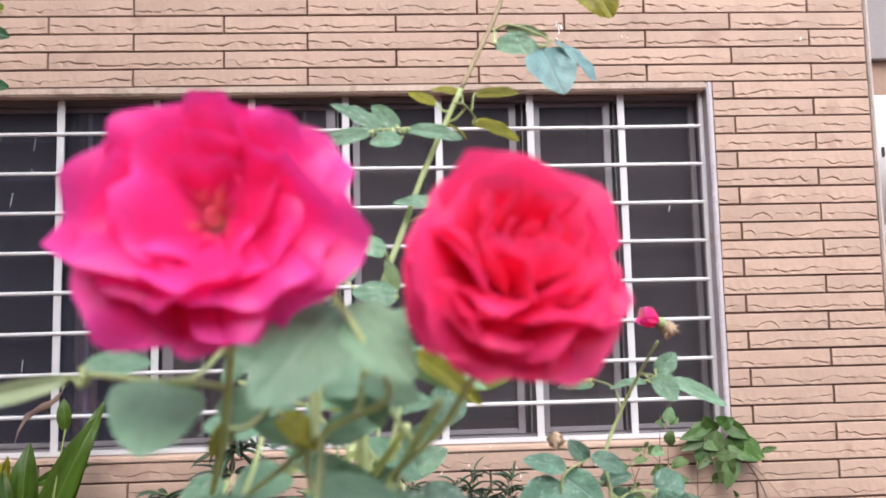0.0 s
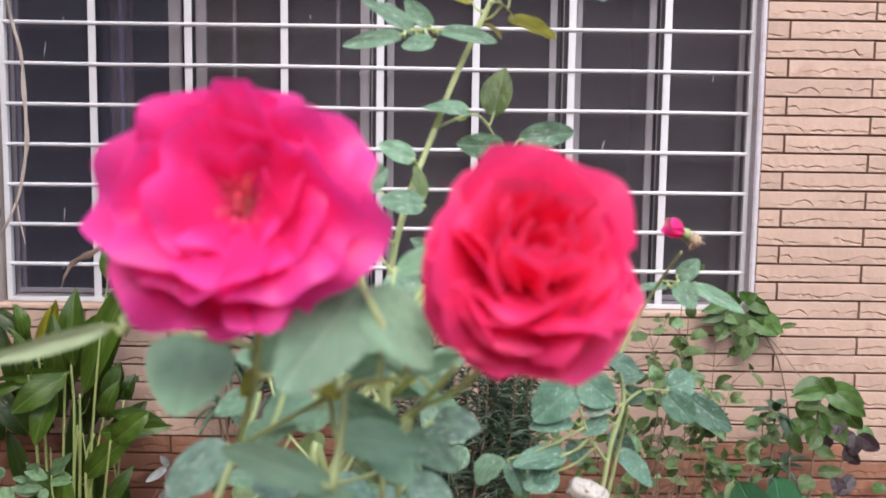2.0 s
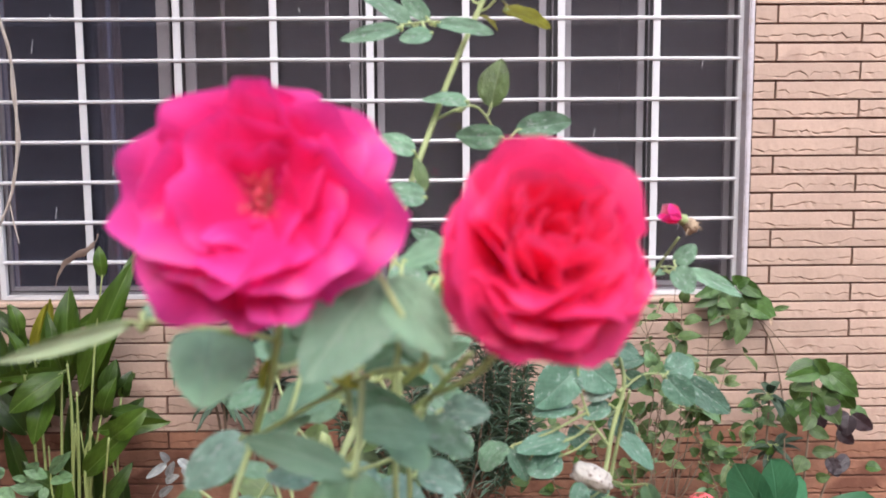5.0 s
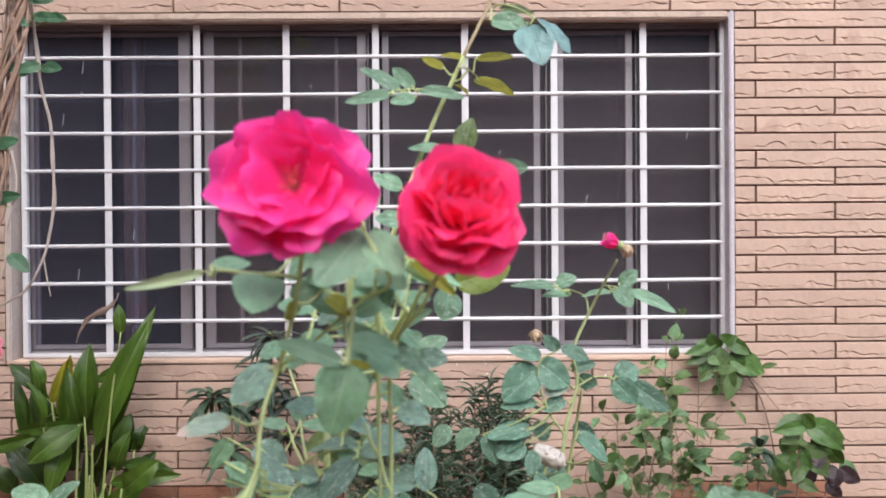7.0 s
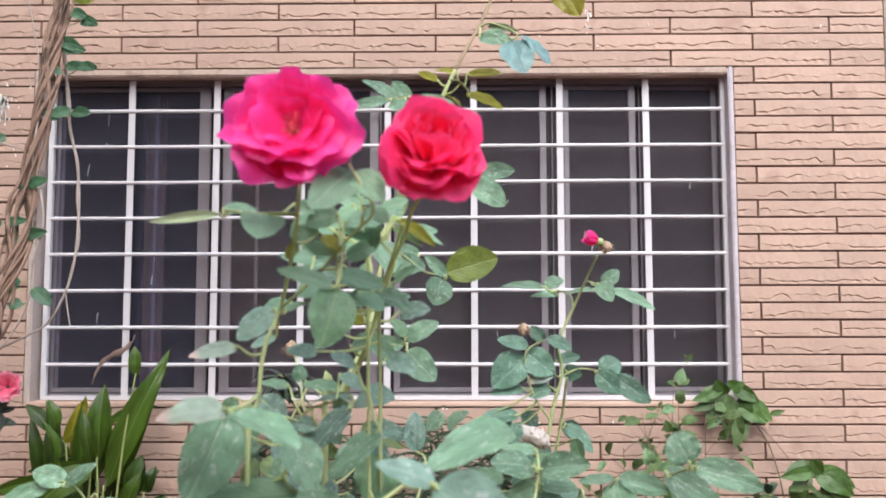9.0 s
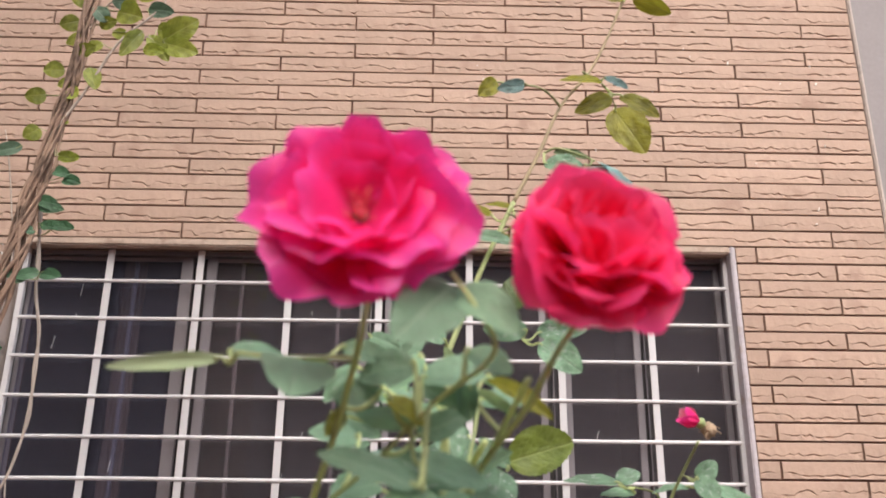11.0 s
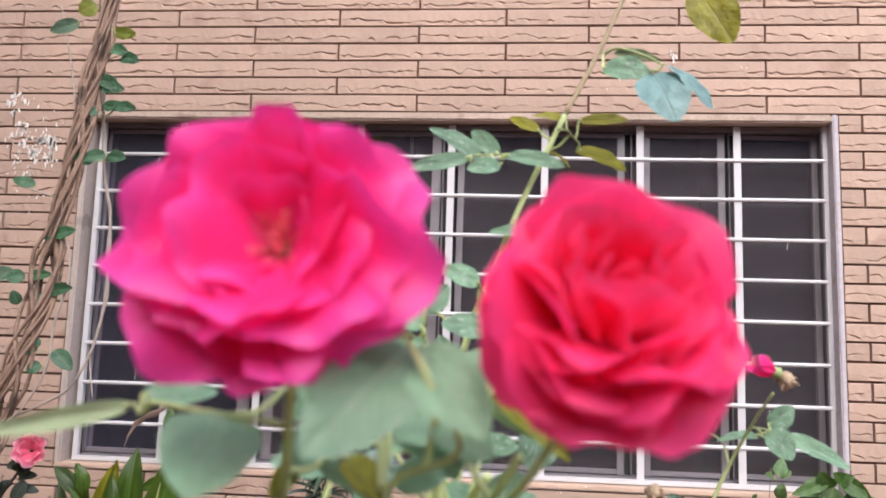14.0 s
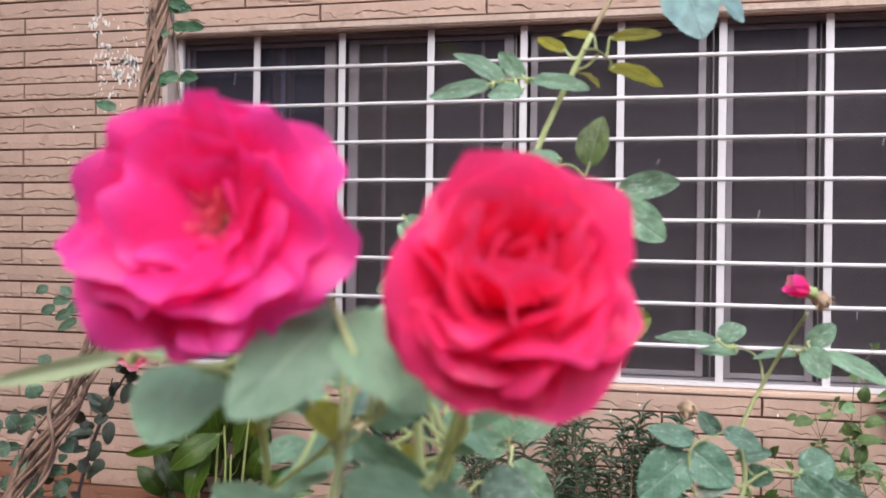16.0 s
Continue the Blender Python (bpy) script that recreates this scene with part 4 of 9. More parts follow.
cane(bush, 0.00126, 0.00070, (0.2366, -2.0590, -0.0100), (0.2977, -2.0695, 0.5097), (0.3221, -2.0800, 1.0293), (0.3310, -2.1000, 1.0619), (0.3480, -2.1200, 1.0929))
cane(bush, 0.00115, 0.00070, (0.2578, -2.0350, -0.0100), (0.3540, -2.0175, 0.4982), (0.3926, -2.0000, 1.0065), (0.3854, -2.0800, 1.0756), (0.3932, -2.1400, 1.1033), (0.4105, -2.1000, 1.0970))
cane(sprig, 0.00144, 0.00086, (-0.1296, -1.9000, -0.0100), (-0.1289, -1.9000, 0.4835), (-0.1286, -1.9000, 0.9771), (-0.1421, -1.9050, 1.0256), (-0.1609, -1.9100, 1.0443), (-0.1775, -1.9100, 1.0384))
cane(canna, 0.006, 0.003, (-0.9011, -0.2200, -0.0011), (-0.8838, -0.2100, 0.5648), (-0.8928, -0.2000, 0.7510), mat=STALK, name="stalk", knobs=0.05, prickles=False)
cane(canna, 0.006, 0.003, (-0.8836, -0.2200, -0.0007), (-0.8728, -0.2000, 0.4925), (-0.8692, -0.2000, 0.6646), mat=STALK, name="stalk", knobs=0.05, prickles=False)
cane(canna, 0.005, 0.002, (-0.8842, -0.2000, -0.0122), (-0.8210, -0.1900, 0.7300), (-0.7851, -0.1800, 1.0124), mat=STALK, name="stalk", knobs=0.05, prickles=False)
cane(canna, 0.005, 0.003, (-0.9263, -0.2400, 0.0098), (-0.9003, -0.2400, 0.5747), (-0.8918, -0.2400, 0.7352), mat=STALK, name="stalk", knobs=0.05, prickles=False)
cane(canna, 0.005, 0.003, (-0.9637, -0.2000, -0.0140), (-0.9900, -0.1800, 0.6268), (-1.0118, -0.1600, 0.7873), mat=STALK, name="stalk", knobs=0.05, prickles=False)
cane(canna, 0.005, 0.003, (-0.8218, -0.2600, 0.0237), (-0.8397, -0.2400, 0.4379), (-0.8121, -0.2400, 0.5560), mat=STALK, name="stalk", knobs=0.05, prickles=False)
cane(canna, 0.005, 0.003, (-0.7957, -0.2800, 0.0358), (-0.7864, -0.2600, 0.2967), (-0.7394, -0.3000, 0.5575), mat=STALK, name="stalk", knobs=0.05, prickles=False)
cane(canna, 0.005, 0.003, (-0.7959, -0.2000, -0.0101), (-0.7745, -0.1800, 0.3528), (-0.7560, -0.1600, 0.6340), mat=STALK, name="stalk", knobs=0.05, prickles=False)
cane(canna, 0.005, 0.003, (-0.8666, -0.2000, -0.0118), (-0.8440, -0.2000, 0.3594), (-0.7998, -0.1800, 0.6318), mat=STALK, name="stalk", knobs=0.05, prickles=False)
cane(canna, 0.005, 0.003, (-0.9814, -0.2000, -0.0145), (-1.0068, -0.2000, 0.5813), (-1.0003, -0.2400, 0.7287), mat=STALK, name="stalk", knobs=0.05, prickles=False)
cane(canna, 0.0045, 0.0022, (-0.8772, -0.2000, -0.0120), (-0.8893, -0.2200, 0.2943), (-0.8650, -0.2300, 0.5783), mat=STALK, name="stalk", knobs=0.05, prickles=False)
cane(canna, 0.0045, 0.0022, (-0.8312, -0.2000, -0.0109), (-0.9326, -0.2300, 0.2978), (-0.9672, -0.1900, 0.4969), mat=STALK, name="stalk", knobs=0.05, prickles=False)
cane(canna, 0.0045, 0.0022, (-0.8878, -0.2000, -0.0123), (-0.7685, -0.2000, 0.2883), (-0.8114, -0.1500, 0.5538), mat=STALK, name="stalk", knobs=0.05, prickles=False)
cane(canna, 0.0045, 0.0022, (-0.8454, -0.2000, -0.0113), (-0.8425, -0.1900, 0.2821), (-0.8737, -0.1800, 0.5387), mat=STALK, name="stalk", knobs=0.05, prickles=False)
cane(canna, 0.0045, 0.0022, (-0.9584, -0.2000, -0.0139), (-0.8989, -0.1700, 0.2719), (-0.9011, -0.1500, 0.5353), mat=STALK, name="stalk", knobs=0.05, prickles=False)
cane(vine, 0.0036, 0.0026, (-0.7120, -0.8620, 1.9090), (-0.7050, -0.8620, 1.8390), (-0.6940, -0.8620, 1.7140), (-0.6850, -0.8620, 1.6450), (-0.6660, -0.8620, 1.5630), (-0.6590, -0.8620, 1.4820), (-0.6600, -0.8620, 1.3870), (-0.6670, -0.8620, 1.3200), (-0.6850, -0.8620, 1.2540), (-0.7220, -0.8620, 1.1870), (-0.7650, -0.8620, 1.1590), (-0.8140, -0.8620, 1.1350), (-0.8600, -0.8620, 1.1150), mat=TENDRIL, name="tendril", prickles=False)
cane(vine, 0.0028, 0.0020, (-0.7085, -0.8650, 1.9090), (-0.7085, -0.8650, 1.8390), (-0.6905, -0.8590, 1.7140), (-0.6885, -0.8590, 1.6450), (-0.6625, -0.8650, 1.5630), (-0.6625, -0.8650, 1.4820), (-0.6565, -0.8590, 1.3870), (-0.6705, -0.8590, 1.3200), (-0.6815, -0.8650, 1.2540), mat=TENDRIL, name="tendril", prickles=False)
cane(vine, 0.0018, 0.0012, (-0.6830, -0.8620, 1.2560), (-0.6770, -0.8620, 1.2140), (-0.6680, -0.8620, 1.1690), mat=TENDRIL, name="tendril", prickles=False)
cane(vine, 0.0034, 0.0022, (-0.6959, -0.9000, 1.9997), (-0.6323, -0.9000, 2.1189), (-0.5757, -0.9000, 2.2441), (-0.5098, -0.9000, 2.3167), (-0.4783, -0.9000, 2.3561), (-0.4881, -0.9000, 2.4031), (-0.5278, -0.9000, 2.4551), mat=TENDRIL, name="tendril", prickles=False)
cane(vine, 0.0022, 0.0012, (-0.7729, -0.9000, 1.5894), (-0.8259, -0.9000, 1.6054), (-0.8666, -0.9000, 1.6264), mat=TENDRIL, name="tendril", prickles=False)
cane(vine, 0.0022, 0.0012, (-0.7449, -0.9000, 1.7981), (-0.7606, -0.9000, 1.8740), (-0.7790, -0.9000, 1.9508), (-0.7968, -0.9000, 2.0155), mat=TENDRIL, name="tendril", prickles=False)
cane(vine, 0.003, 0.002, (-0.7317, -0.9000, 1.4960), (-0.7222, -0.9000, 1.4157), (-0.7446, -0.9000, 1.3224), (-0.7536, -0.9000, 1.2295), (-0.7948, -0.9000, 1.1500), (-0.8471, -0.9000, 1.0971), mat=TENDRIL, name="tendril", prickles=False)
cane(vine, 0.0022, 0.0012, (-0.6455, -0.9000, 2.2834), (-0.6212, -0.8900, 2.3523), (-0.5756, -0.8900, 2.4006), (-0.5512, -0.8900, 2.4656), mat=TENDRIL, name="tendril", prickles=False)
cane(vine, 0.0018, 0.0010, (-0.5613, -0.9000, 2.2775), (-0.5122, -0.8900, 2.2698), (-0.4515, -0.8900, 2.2482), (-0.4120, -0.8900, 2.2414), mat=TENDRIL, name="tendril", prickles=False)
cane(vine, 0.0020, 0.0012, (-0.6899, -0.9000, 2.0925), (-0.6694, -0.8800, 2.2205), (-0.6588, -0.8800, 2.3585), (-0.6427, -0.8800, 2.4712), mat=TENDRIL, name="tendril", prickles=False)

# leaves
leaf(bush, "l", (0.1209, -2.2700, 1.2712), (0.1244, -2.2980, 1.2541), 0.0246, (0.22, -0.49, 0.84))
leaf(bush, "g", (0.0958, -2.2620, 1.2735), (0.1128, -2.2500, 1.2751), 0.0089, (0.45, -0.71, 0.54))
leaf(bush, "y", (0.0936, -2.2620, 1.2710), (0.0624, -2.2850, 1.2638), 0.0060, (0.57, -0.81, 0.12))
leaf(bush, "l", (0.1740, -2.2980, 1.2896), (0.1560, -2.3200, 1.2671), 0.0206, (0.34, -0.79, 0.50))
leaf(bush, "l", (0.1749, -2.2980, 1.2897), (0.1920, -2.3120, 1.2715), 0.0155, (-0.11, -0.83, 0.54))
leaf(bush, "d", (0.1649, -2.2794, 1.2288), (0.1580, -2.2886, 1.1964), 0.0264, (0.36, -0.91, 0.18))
leaf(bush, "l", (0.1338, -2.2500, 1.2778), (0.1530, -2.2500, 1.2734), 0.0084, (0.04, -0.98, 0.19))
leaf(bush, "l", (0.1612, -2.2550, 1.2712), (0.1400, -2.2500, 1.2666), 0.0147, (-0.27, -0.93, 0.25))
leaf(bush, "l", (0.1489, -2.2500, 1.2612), (0.1314, -2.2500, 1.2592), 0.0131, (-0.02, -0.99, 0.15))
leaf(bush, "l", (0.1614, -2.2500, 1.2514), (0.1388, -2.2400, 1.2542), 0.0092, (-0.42, -0.87, -0.25))
leaf(bush, "o", (0.1356, -2.2450, 1.2553), (0.1298, -2.2500, 1.2453), 0.0068, (0.37, -0.90, 0.24))
leaf(bush, "o", (0.1522, -2.2586, 1.2589), (0.1651, -2.2614, 1.2488), 0.0108, (0.36, -0.68, 0.64))
leaf(bush, "l", (0.1621, -2.2311, 1.2471), (0.1823, -2.2289, 1.2563), 0.0112, (0.06, -0.99, 0.11))
leaf(bush, "l", (0.1637, -2.2500, 1.2666), (0.1874, -2.2500, 1.2682), 0.0196, (-0.05, -0.65, 0.76))
leaf(bush, "l", (0.1621, -2.2389, 1.2654), (0.1769, -2.2411, 1.2572), 0.0077, (-0.07, -0.99, 0.14))
leaf(bush, "d", (0.1794, -2.2400, 1.2698), (0.1818, -2.2450, 1.2515), 0.0102, (-0.17, -0.96, 0.24))
leaf(bush, "l", (0.1786, -2.2800, 1.2716), (0.1931, -2.2850, 1.2637), 0.0121, (0.07, -0.77, 0.63))
leaf(bush, "o", (0.1911, -2.2000, 1.2751), (0.2162, -2.2200, 1.2558), 0.0085, (-0.12, -0.76, 0.64))
leaf(bush, "l", (0.1636, -2.2812, 1.2283), (0.1308, -2.2788, 1.2391), 0.0115, (0.16, -0.75, 0.64))
leaf(bush, "l", (0.1623, -2.2600, 1.2359), (0.1877, -2.2500, 1.2295), 0.0146, (0.42, -0.67, 0.61))
leaf(bush, "l", (0.1710, -2.2400, 1.2265), (0.1866, -2.2450, 1.2154), 0.0144, (0.33, -0.60, 0.73))
leaf(bush, "p", (0.0994, -2.2400, 1.1944), (0.0757, -2.2550, 1.1893), 0.0116, (0.31, -0.70, 0.64))
leaf(bush, "s", (0.1151, -2.2124, 1.2165), (0.0925, -2.2176, 1.1978), 0.0177, (-0.08, -0.93, 0.35))
leaf(bush, "g", (0.1215, -2.2100, 1.2157), (0.1387, -2.2000, 1.2210), 0.0249, (-0.18, -0.21, 0.96))
leaf(bush, "g", (0.1821, -2.2300, 1.2274), (0.2022, -2.2350, 1.2157), 0.0128, (0.13, -0.81, 0.57))
leaf(bush, "g", (0.1814, -2.2300, 1.2244), (0.1617, -2.2200, 1.2253), 0.0123, (-0.36, -0.76, 0.55))
leaf(bush, "g", (0.1821, -2.2300, 1.2281), (0.1474, -2.2200, 1.2425), 0.0111, (-0.20, -0.96, 0.18))
leaf(bush, "o", (0.1516, -2.1491, 1.2128), (0.1645, -2.1509, 1.2061), 0.0150, (0.26, -0.67, 0.69))
leaf(bush, "s", (0.0845, -2.1250, 1.1513), (0.1064, -2.1300, 1.1362), 0.0200, (0.14, -0.86, 0.49))
leaf(bush, "s", (0.1293, -2.1340, 1.1324), (0.1077, -2.1300, 1.1336), 0.0123, (-0.16, -0.94, 0.31))
leaf(bush, "s", (0.1533, -2.1420, 1.1467), (0.1289, -2.1500, 1.1188), 0.0176, (-0.16, -0.90, 0.40))
leaf(bush, "s", (0.1540, -2.1280, 1.1485), (0.1848, -2.1300, 1.1530), 0.0364, (-0.16, -0.34, 0.93))
leaf(bush, "s", (0.1977, -2.0838, 1.1049), (0.1973, -2.0762, 1.1355), 0.0170, (0.15, -0.96, 0.24))
leaf(bush, "g", (0.1017, -2.1000, 1.1576), (0.0783, -2.1000, 1.1604), 0.0113, (0.10, -0.55, 0.83))
leaf(bush, "g", (0.1107, -2.1016, 1.1605), (0.1095, -2.0984, 1.1739), 0.0126, (0.48, -0.84, 0.25))
leaf(bush, "g", (0.1411, -2.1000, 1.1567), (0.1099, -2.1000, 1.1590), 0.0123, (0.05, -0.67, 0.74))
leaf(bush, "s", (0.1543, -2.1300, 1.1531), (0.1203, -2.1300, 1.1483), 0.0239, (-0.14, -0.14, 0.98))
leaf(bush, "s", (0.1429, -2.1185, 1.1682), (0.1620, -2.1215, 1.1579), 0.0140, (0.32, -0.58, 0.75))
leaf(bush, "g", (0.1799, -2.1958, 1.1389), (0.1491, -2.2042, 1.1106), 0.0216, (-0.36, -0.71, 0.60))
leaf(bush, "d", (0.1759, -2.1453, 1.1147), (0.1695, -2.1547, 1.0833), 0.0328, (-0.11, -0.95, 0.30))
leaf(bush, "l", (0.1730, -2.1900, 1.2630), (0.1530, -2.2029, 1.2540), 0.0099, (0.03, -0.80, 0.55))
leaf(bush, "s", (0.1700, -2.1600, 1.2400), (0.1420, -2.1689, 1.2370), 0.0100, (0.06, -0.80, 0.55))
leaf(bush, "l", (0.1630, -2.2000, 1.2840), (0.1500, -2.2012, 1.2680), 0.0136, (-0.26, -0.80, 0.55))
leaf(bush, "g", (0.1710, -2.1400, 1.2350), (0.1950, -2.1596, 1.2200), 0.0123, (0.20, -0.80, 0.55))
leaf(bush, "l", (0.1860, -2.1700, 1.2340), (0.2030, -2.1822, 1.2450), 0.0085, (-0.16, -0.80, 0.55))
leaf(bush, "l", (0.1880, -2.2000, 1.2760), (0.2220, -2.1901, 1.2590), 0.0074, (-0.02, -0.80, 0.55))
leaf(bush, "k", (0.1870, -2.1900, 1.2710), (0.2080, -2.1849, 1.2580), 0.0068, (-0.01, -0.80, 0.55))
leaf(bush, "l", (0.1230, -2.1700, 1.2620), (0.1450, -2.1708, 1.2510), 0.0124, (-0.21, -0.80, 0.55))
leaf(bush, "g", (0.1350, -2.2000, 1.2790), (0.1220, -2.2010, 1.2630), 0.0093, (0.22, -0.80, 0.55))
leaf(bush, "o", (0.1440, -2.1200, 1.2120), (0.1610, -2.1243, 1.2050), 0.0079, (0.14, -0.80, 0.55))
leaf(bush, "l", (0.1660, -2.1200, 1.2510), (0.1530, -2.1199, 1.2310), 0.0115, (-0.26, -0.80, 0.55))
leaf(bush, "g", (0.1170, -2.1400, 1.2440), (0.1380, -2.1373, 1.2510), 0.0096, (0.05, -0.80, 0.55))
leaf(bush, "l", (0.1480, -2.1805, 1.2680), (0.1260, -2.1911, 1.2770), 0.0133, (-0.18, -0.75, 0.60))
leaf(bush, "l", (0.1390, -2.0801, 1.2810), (0.1620, -2.0870, 1.2750), 0.0144, (-0.00, -0.75, 0.60))
leaf(bush, "l", (0.1760, -2.1850, 1.2800), (0.1980, -2.1885, 1.2890), 0.0121, (-0.16, -0.75, 0.60))
leaf(bush, "g", (0.1910, -2.1570, 1.2700), (0.2170, -2.1587, 1.2710), 0.0143, (0.34, -0.75, 0.60))
leaf(bush, "l", (0.1380, -2.2018, 1.2490), (0.1180, -2.2117, 1.2500), 0.0126, (0.13, -0.75, 0.60))
leaf(bush, "s", (0.1500, -2.1453, 1.2470), (0.1310, -2.1540, 1.2340), 0.0130, (-0.30, -0.75, 0.60))
leaf(bush, "l", (0.1510, -2.0870, 1.2290), (0.1770, -2.1012, 1.2360), 0.0183, (0.16, -0.75, 0.60))
leaf(bush, "g", (0.1780, -2.0955, 1.2440), (0.2020, -2.1086, 1.2460), 0.0146, (0.19, -0.75, 0.60))
leaf(bush, "l", (0.1470, -2.1973, 1.2310), (0.1280, -2.2116, 1.2250), 0.0163, (0.00, -0.75, 0.60))
leaf(bush, "g", (0.1500, -2.1843, 1.2210), (0.1700, -2.1920, 1.2190), 0.0111, (0.28, -0.75, 0.60))
leaf(bush, "l", (0.1720, -2.1440, 1.2200), (0.1970, -2.1477, 1.2260), 0.0131, (-0.11, -0.75, 0.60))
leaf(bush, "s", (0.1910, -2.1753, 1.2140), (0.2120, -2.1878, 1.2160), 0.0164, (-0.23, -0.75, 0.60))
leaf(bush, "g", (0.1150, -2.1585, 1.2210), (0.0990, -2.1731, 1.2160), 0.0121, (0.19, -0.75, 0.60))
leaf(bush, "s", (0.1070, -2.1710, 1.1980), (0.0910, -2.1761, 1.1910), 0.0096, (-0.05, -0.75, 0.60))
leaf(bush, "s", (0.1370, -2.1799, 1.1880), (0.1170, -2.1861, 1.1890), 0.0127, (-0.15, -0.75, 0.60))
leaf(bush, "s", (0.1650, -2.1976, 1.1800), (0.1500, -2.2054, 1.1880), 0.0104, (0.22, -0.75, 0.60))
leaf(bush, "g", (0.1680, -2.1444, 1.1940), (0.1880, -2.1453, 1.1780), 0.0129, (-0.25, -0.75, 0.60))
leaf(bush, "s", (0.1810, -2.1598, 1.1820), (0.2020, -2.1650, 1.1740), 0.0155, (-0.35, -0.75, 0.60))
leaf(bush, "l", (0.1390, -2.1014, 1.1990), (0.1200, -2.1019, 1.1870), 0.0152, (0.18, -0.75, 0.60))
leaf(bush, "g", (0.1460, -2.0812, 1.1870), (0.1730, -2.0958, 1.1960), 0.0186, (-0.29, -0.75, 0.60))
leaf(bush, "g", (0.1003, -2.2620, 1.1587), (0.0835, -2.2780, 1.1117), 0.0340, (0.52, -0.85, 0.10))
leaf(bush, "g", (0.1117, -2.3023, 1.1649), (0.1511, -2.3077, 1.1478), 0.0270, (0.36, -0.22, 0.91))
leaf(bush, "p", (0.1133, -2.3100, 1.1665), (0.0813, -2.3200, 1.1632), 0.0296, (0.01, -0.34, 0.94))
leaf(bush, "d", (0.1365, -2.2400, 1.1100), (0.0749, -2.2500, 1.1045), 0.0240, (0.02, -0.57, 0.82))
leaf(bush, "g", (0.1325, -2.2458, 1.1420), (0.1483, -2.2542, 1.1138), 0.0240, (0.42, -0.78, 0.47))
leaf(bush, "p", (0.1022, -2.2300, 1.1446), (0.1000, -2.2400, 1.1213), 0.0137, (-0.04, -0.92, 0.40))
leaf(bush, "g", (0.2643, -2.2300, 1.1482), (0.2131, -2.2800, 1.1310), 0.0251, (0.29, -0.56, 0.77))
leaf(bush, "s", (0.2199, -2.3611, 1.1410), (0.1932, -2.3589, 1.1497), 0.0165, (0.22, -0.52, 0.82))
leaf(bush, "s", (0.2189, -2.3800, 1.1444), (0.2513, -2.4100, 1.1274), 0.0274, (-0.42, -0.75, 0.51))
leaf(bush, "d", (0.2597, -2.2000, 1.1090), (0.2352, -2.2000, 1.1113), 0.0142, (0.07, -0.68, 0.73))
leaf(bush, "g", (0.1841, -2.1983, 1.0865), (0.1557, -2.2017, 1.0753), 0.0213, (-0.14, -0.80, 0.59))
leaf(bush, "s", (0.1607, -2.2980, 1.1045), (0.1925, -2.3020, 1.0912), 0.0228, (0.12, -0.83, 0.55))
leaf(bush, "p", (0.1124, -2.2700, 1.0999), (0.0522, -2.2700, 1.0926), 0.0150, (-0.10, -0.60, 0.80))
leaf(bush, "g", (0.1213, -2.1800, 1.0946), (0.1564, -2.1800, 1.0860), 0.0168, (0.13, -0.84, 0.53))
leaf(bush, "g", (0.1335, -1.9934, 1.0530), (0.1357, -2.0006, 1.0275), 0.0153, (0.17, -0.94, 0.28))
leaf(bush, "g", (0.1474, -2.0620, 1.0410), (0.1663, -2.0680, 1.0351), 0.0185, (0.17, -0.38, 0.91))
leaf(bush, "d", (0.1786, -1.9860, 1.0737), (0.1770, -1.9920, 1.0559), 0.0124, (0.22, -0.93, 0.29))
leaf(bush, "d", (0.0607, -2.0990, 1.1484), (0.0497, -2.1050, 1.1293), 0.0142, (0.35, -0.93, 0.09))
leaf(bush, "s", (0.1766, -2.0770, 1.1187), (0.1968, -2.0830, 1.1182), 0.0121, (-0.25, -0.88, 0.40))
leaf(bush, "g", (0.1408, -2.1330, 1.1504), (0.1547, -2.1390, 1.1429), 0.0099, (-0.18, -0.90, 0.40))
leaf(bush, "g", (0.1816, -2.0740, 1.0316), (0.1887, -2.0800, 1.0102), 0.0159, (-0.25, -0.95, 0.18))
leaf(bush, "g", (0.0436, -2.0031, 1.0400), (0.0407, -2.0109, 1.0127), 0.0188, (0.55, -0.81, 0.17))
leaf(bush, "g", (0.1276, -2.0310, 1.0743), (0.0964, -2.0370, 1.0705), 0.0352, (-0.02, -0.47, 0.88))
leaf(bush, "s", (0.0864, -2.0080, 1.0742), (0.0955, -2.0140, 1.0560), 0.0186, (0.59, -0.63, 0.50))
leaf(bush, "s", (0.0998, -2.1270, 1.0429), (0.1008, -2.1330, 1.0242), 0.0172, (-0.33, -0.90, 0.27))
leaf(bush, "g", (0.0583, -2.1030, 1.1208), (0.0772, -2.1090, 1.1195), 0.0108, (-0.17, -0.68, 0.71))
leaf(bush, "g", (0.0860, -2.0140, 1.0872), (0.0699, -2.0200, 1.0735), 0.0151, (0.29, -0.95, 0.07))
leaf(bush, "d", (0.0863, -2.1440, 1.1406), (0.0901, -2.1500, 1.1272), 0.0107, (0.31, -0.83, 0.46))
leaf(bush, "s", (0.1332, -2.1310, 1.1238), (0.1110, -2.1370, 1.1137), 0.0176, (-0.01, -0.85, 0.53))
leaf(bush, "g", (0.1297, -2.1080, 1.1306), (0.1438, -2.1140, 1.1154), 0.0132, (0.12, -0.88, 0.46))
leaf(bush, "g", (0.0927, -2.0760, 1.1064), (0.1124, -2.0820, 1.0934), 0.0140, (0.07, -0.86, 0.51))
leaf(bush, "s", (0.1346, -2.0830, 1.0821), (0.1272, -2.0890, 1.0686), 0.0123, (0.36, -0.91, 0.21))
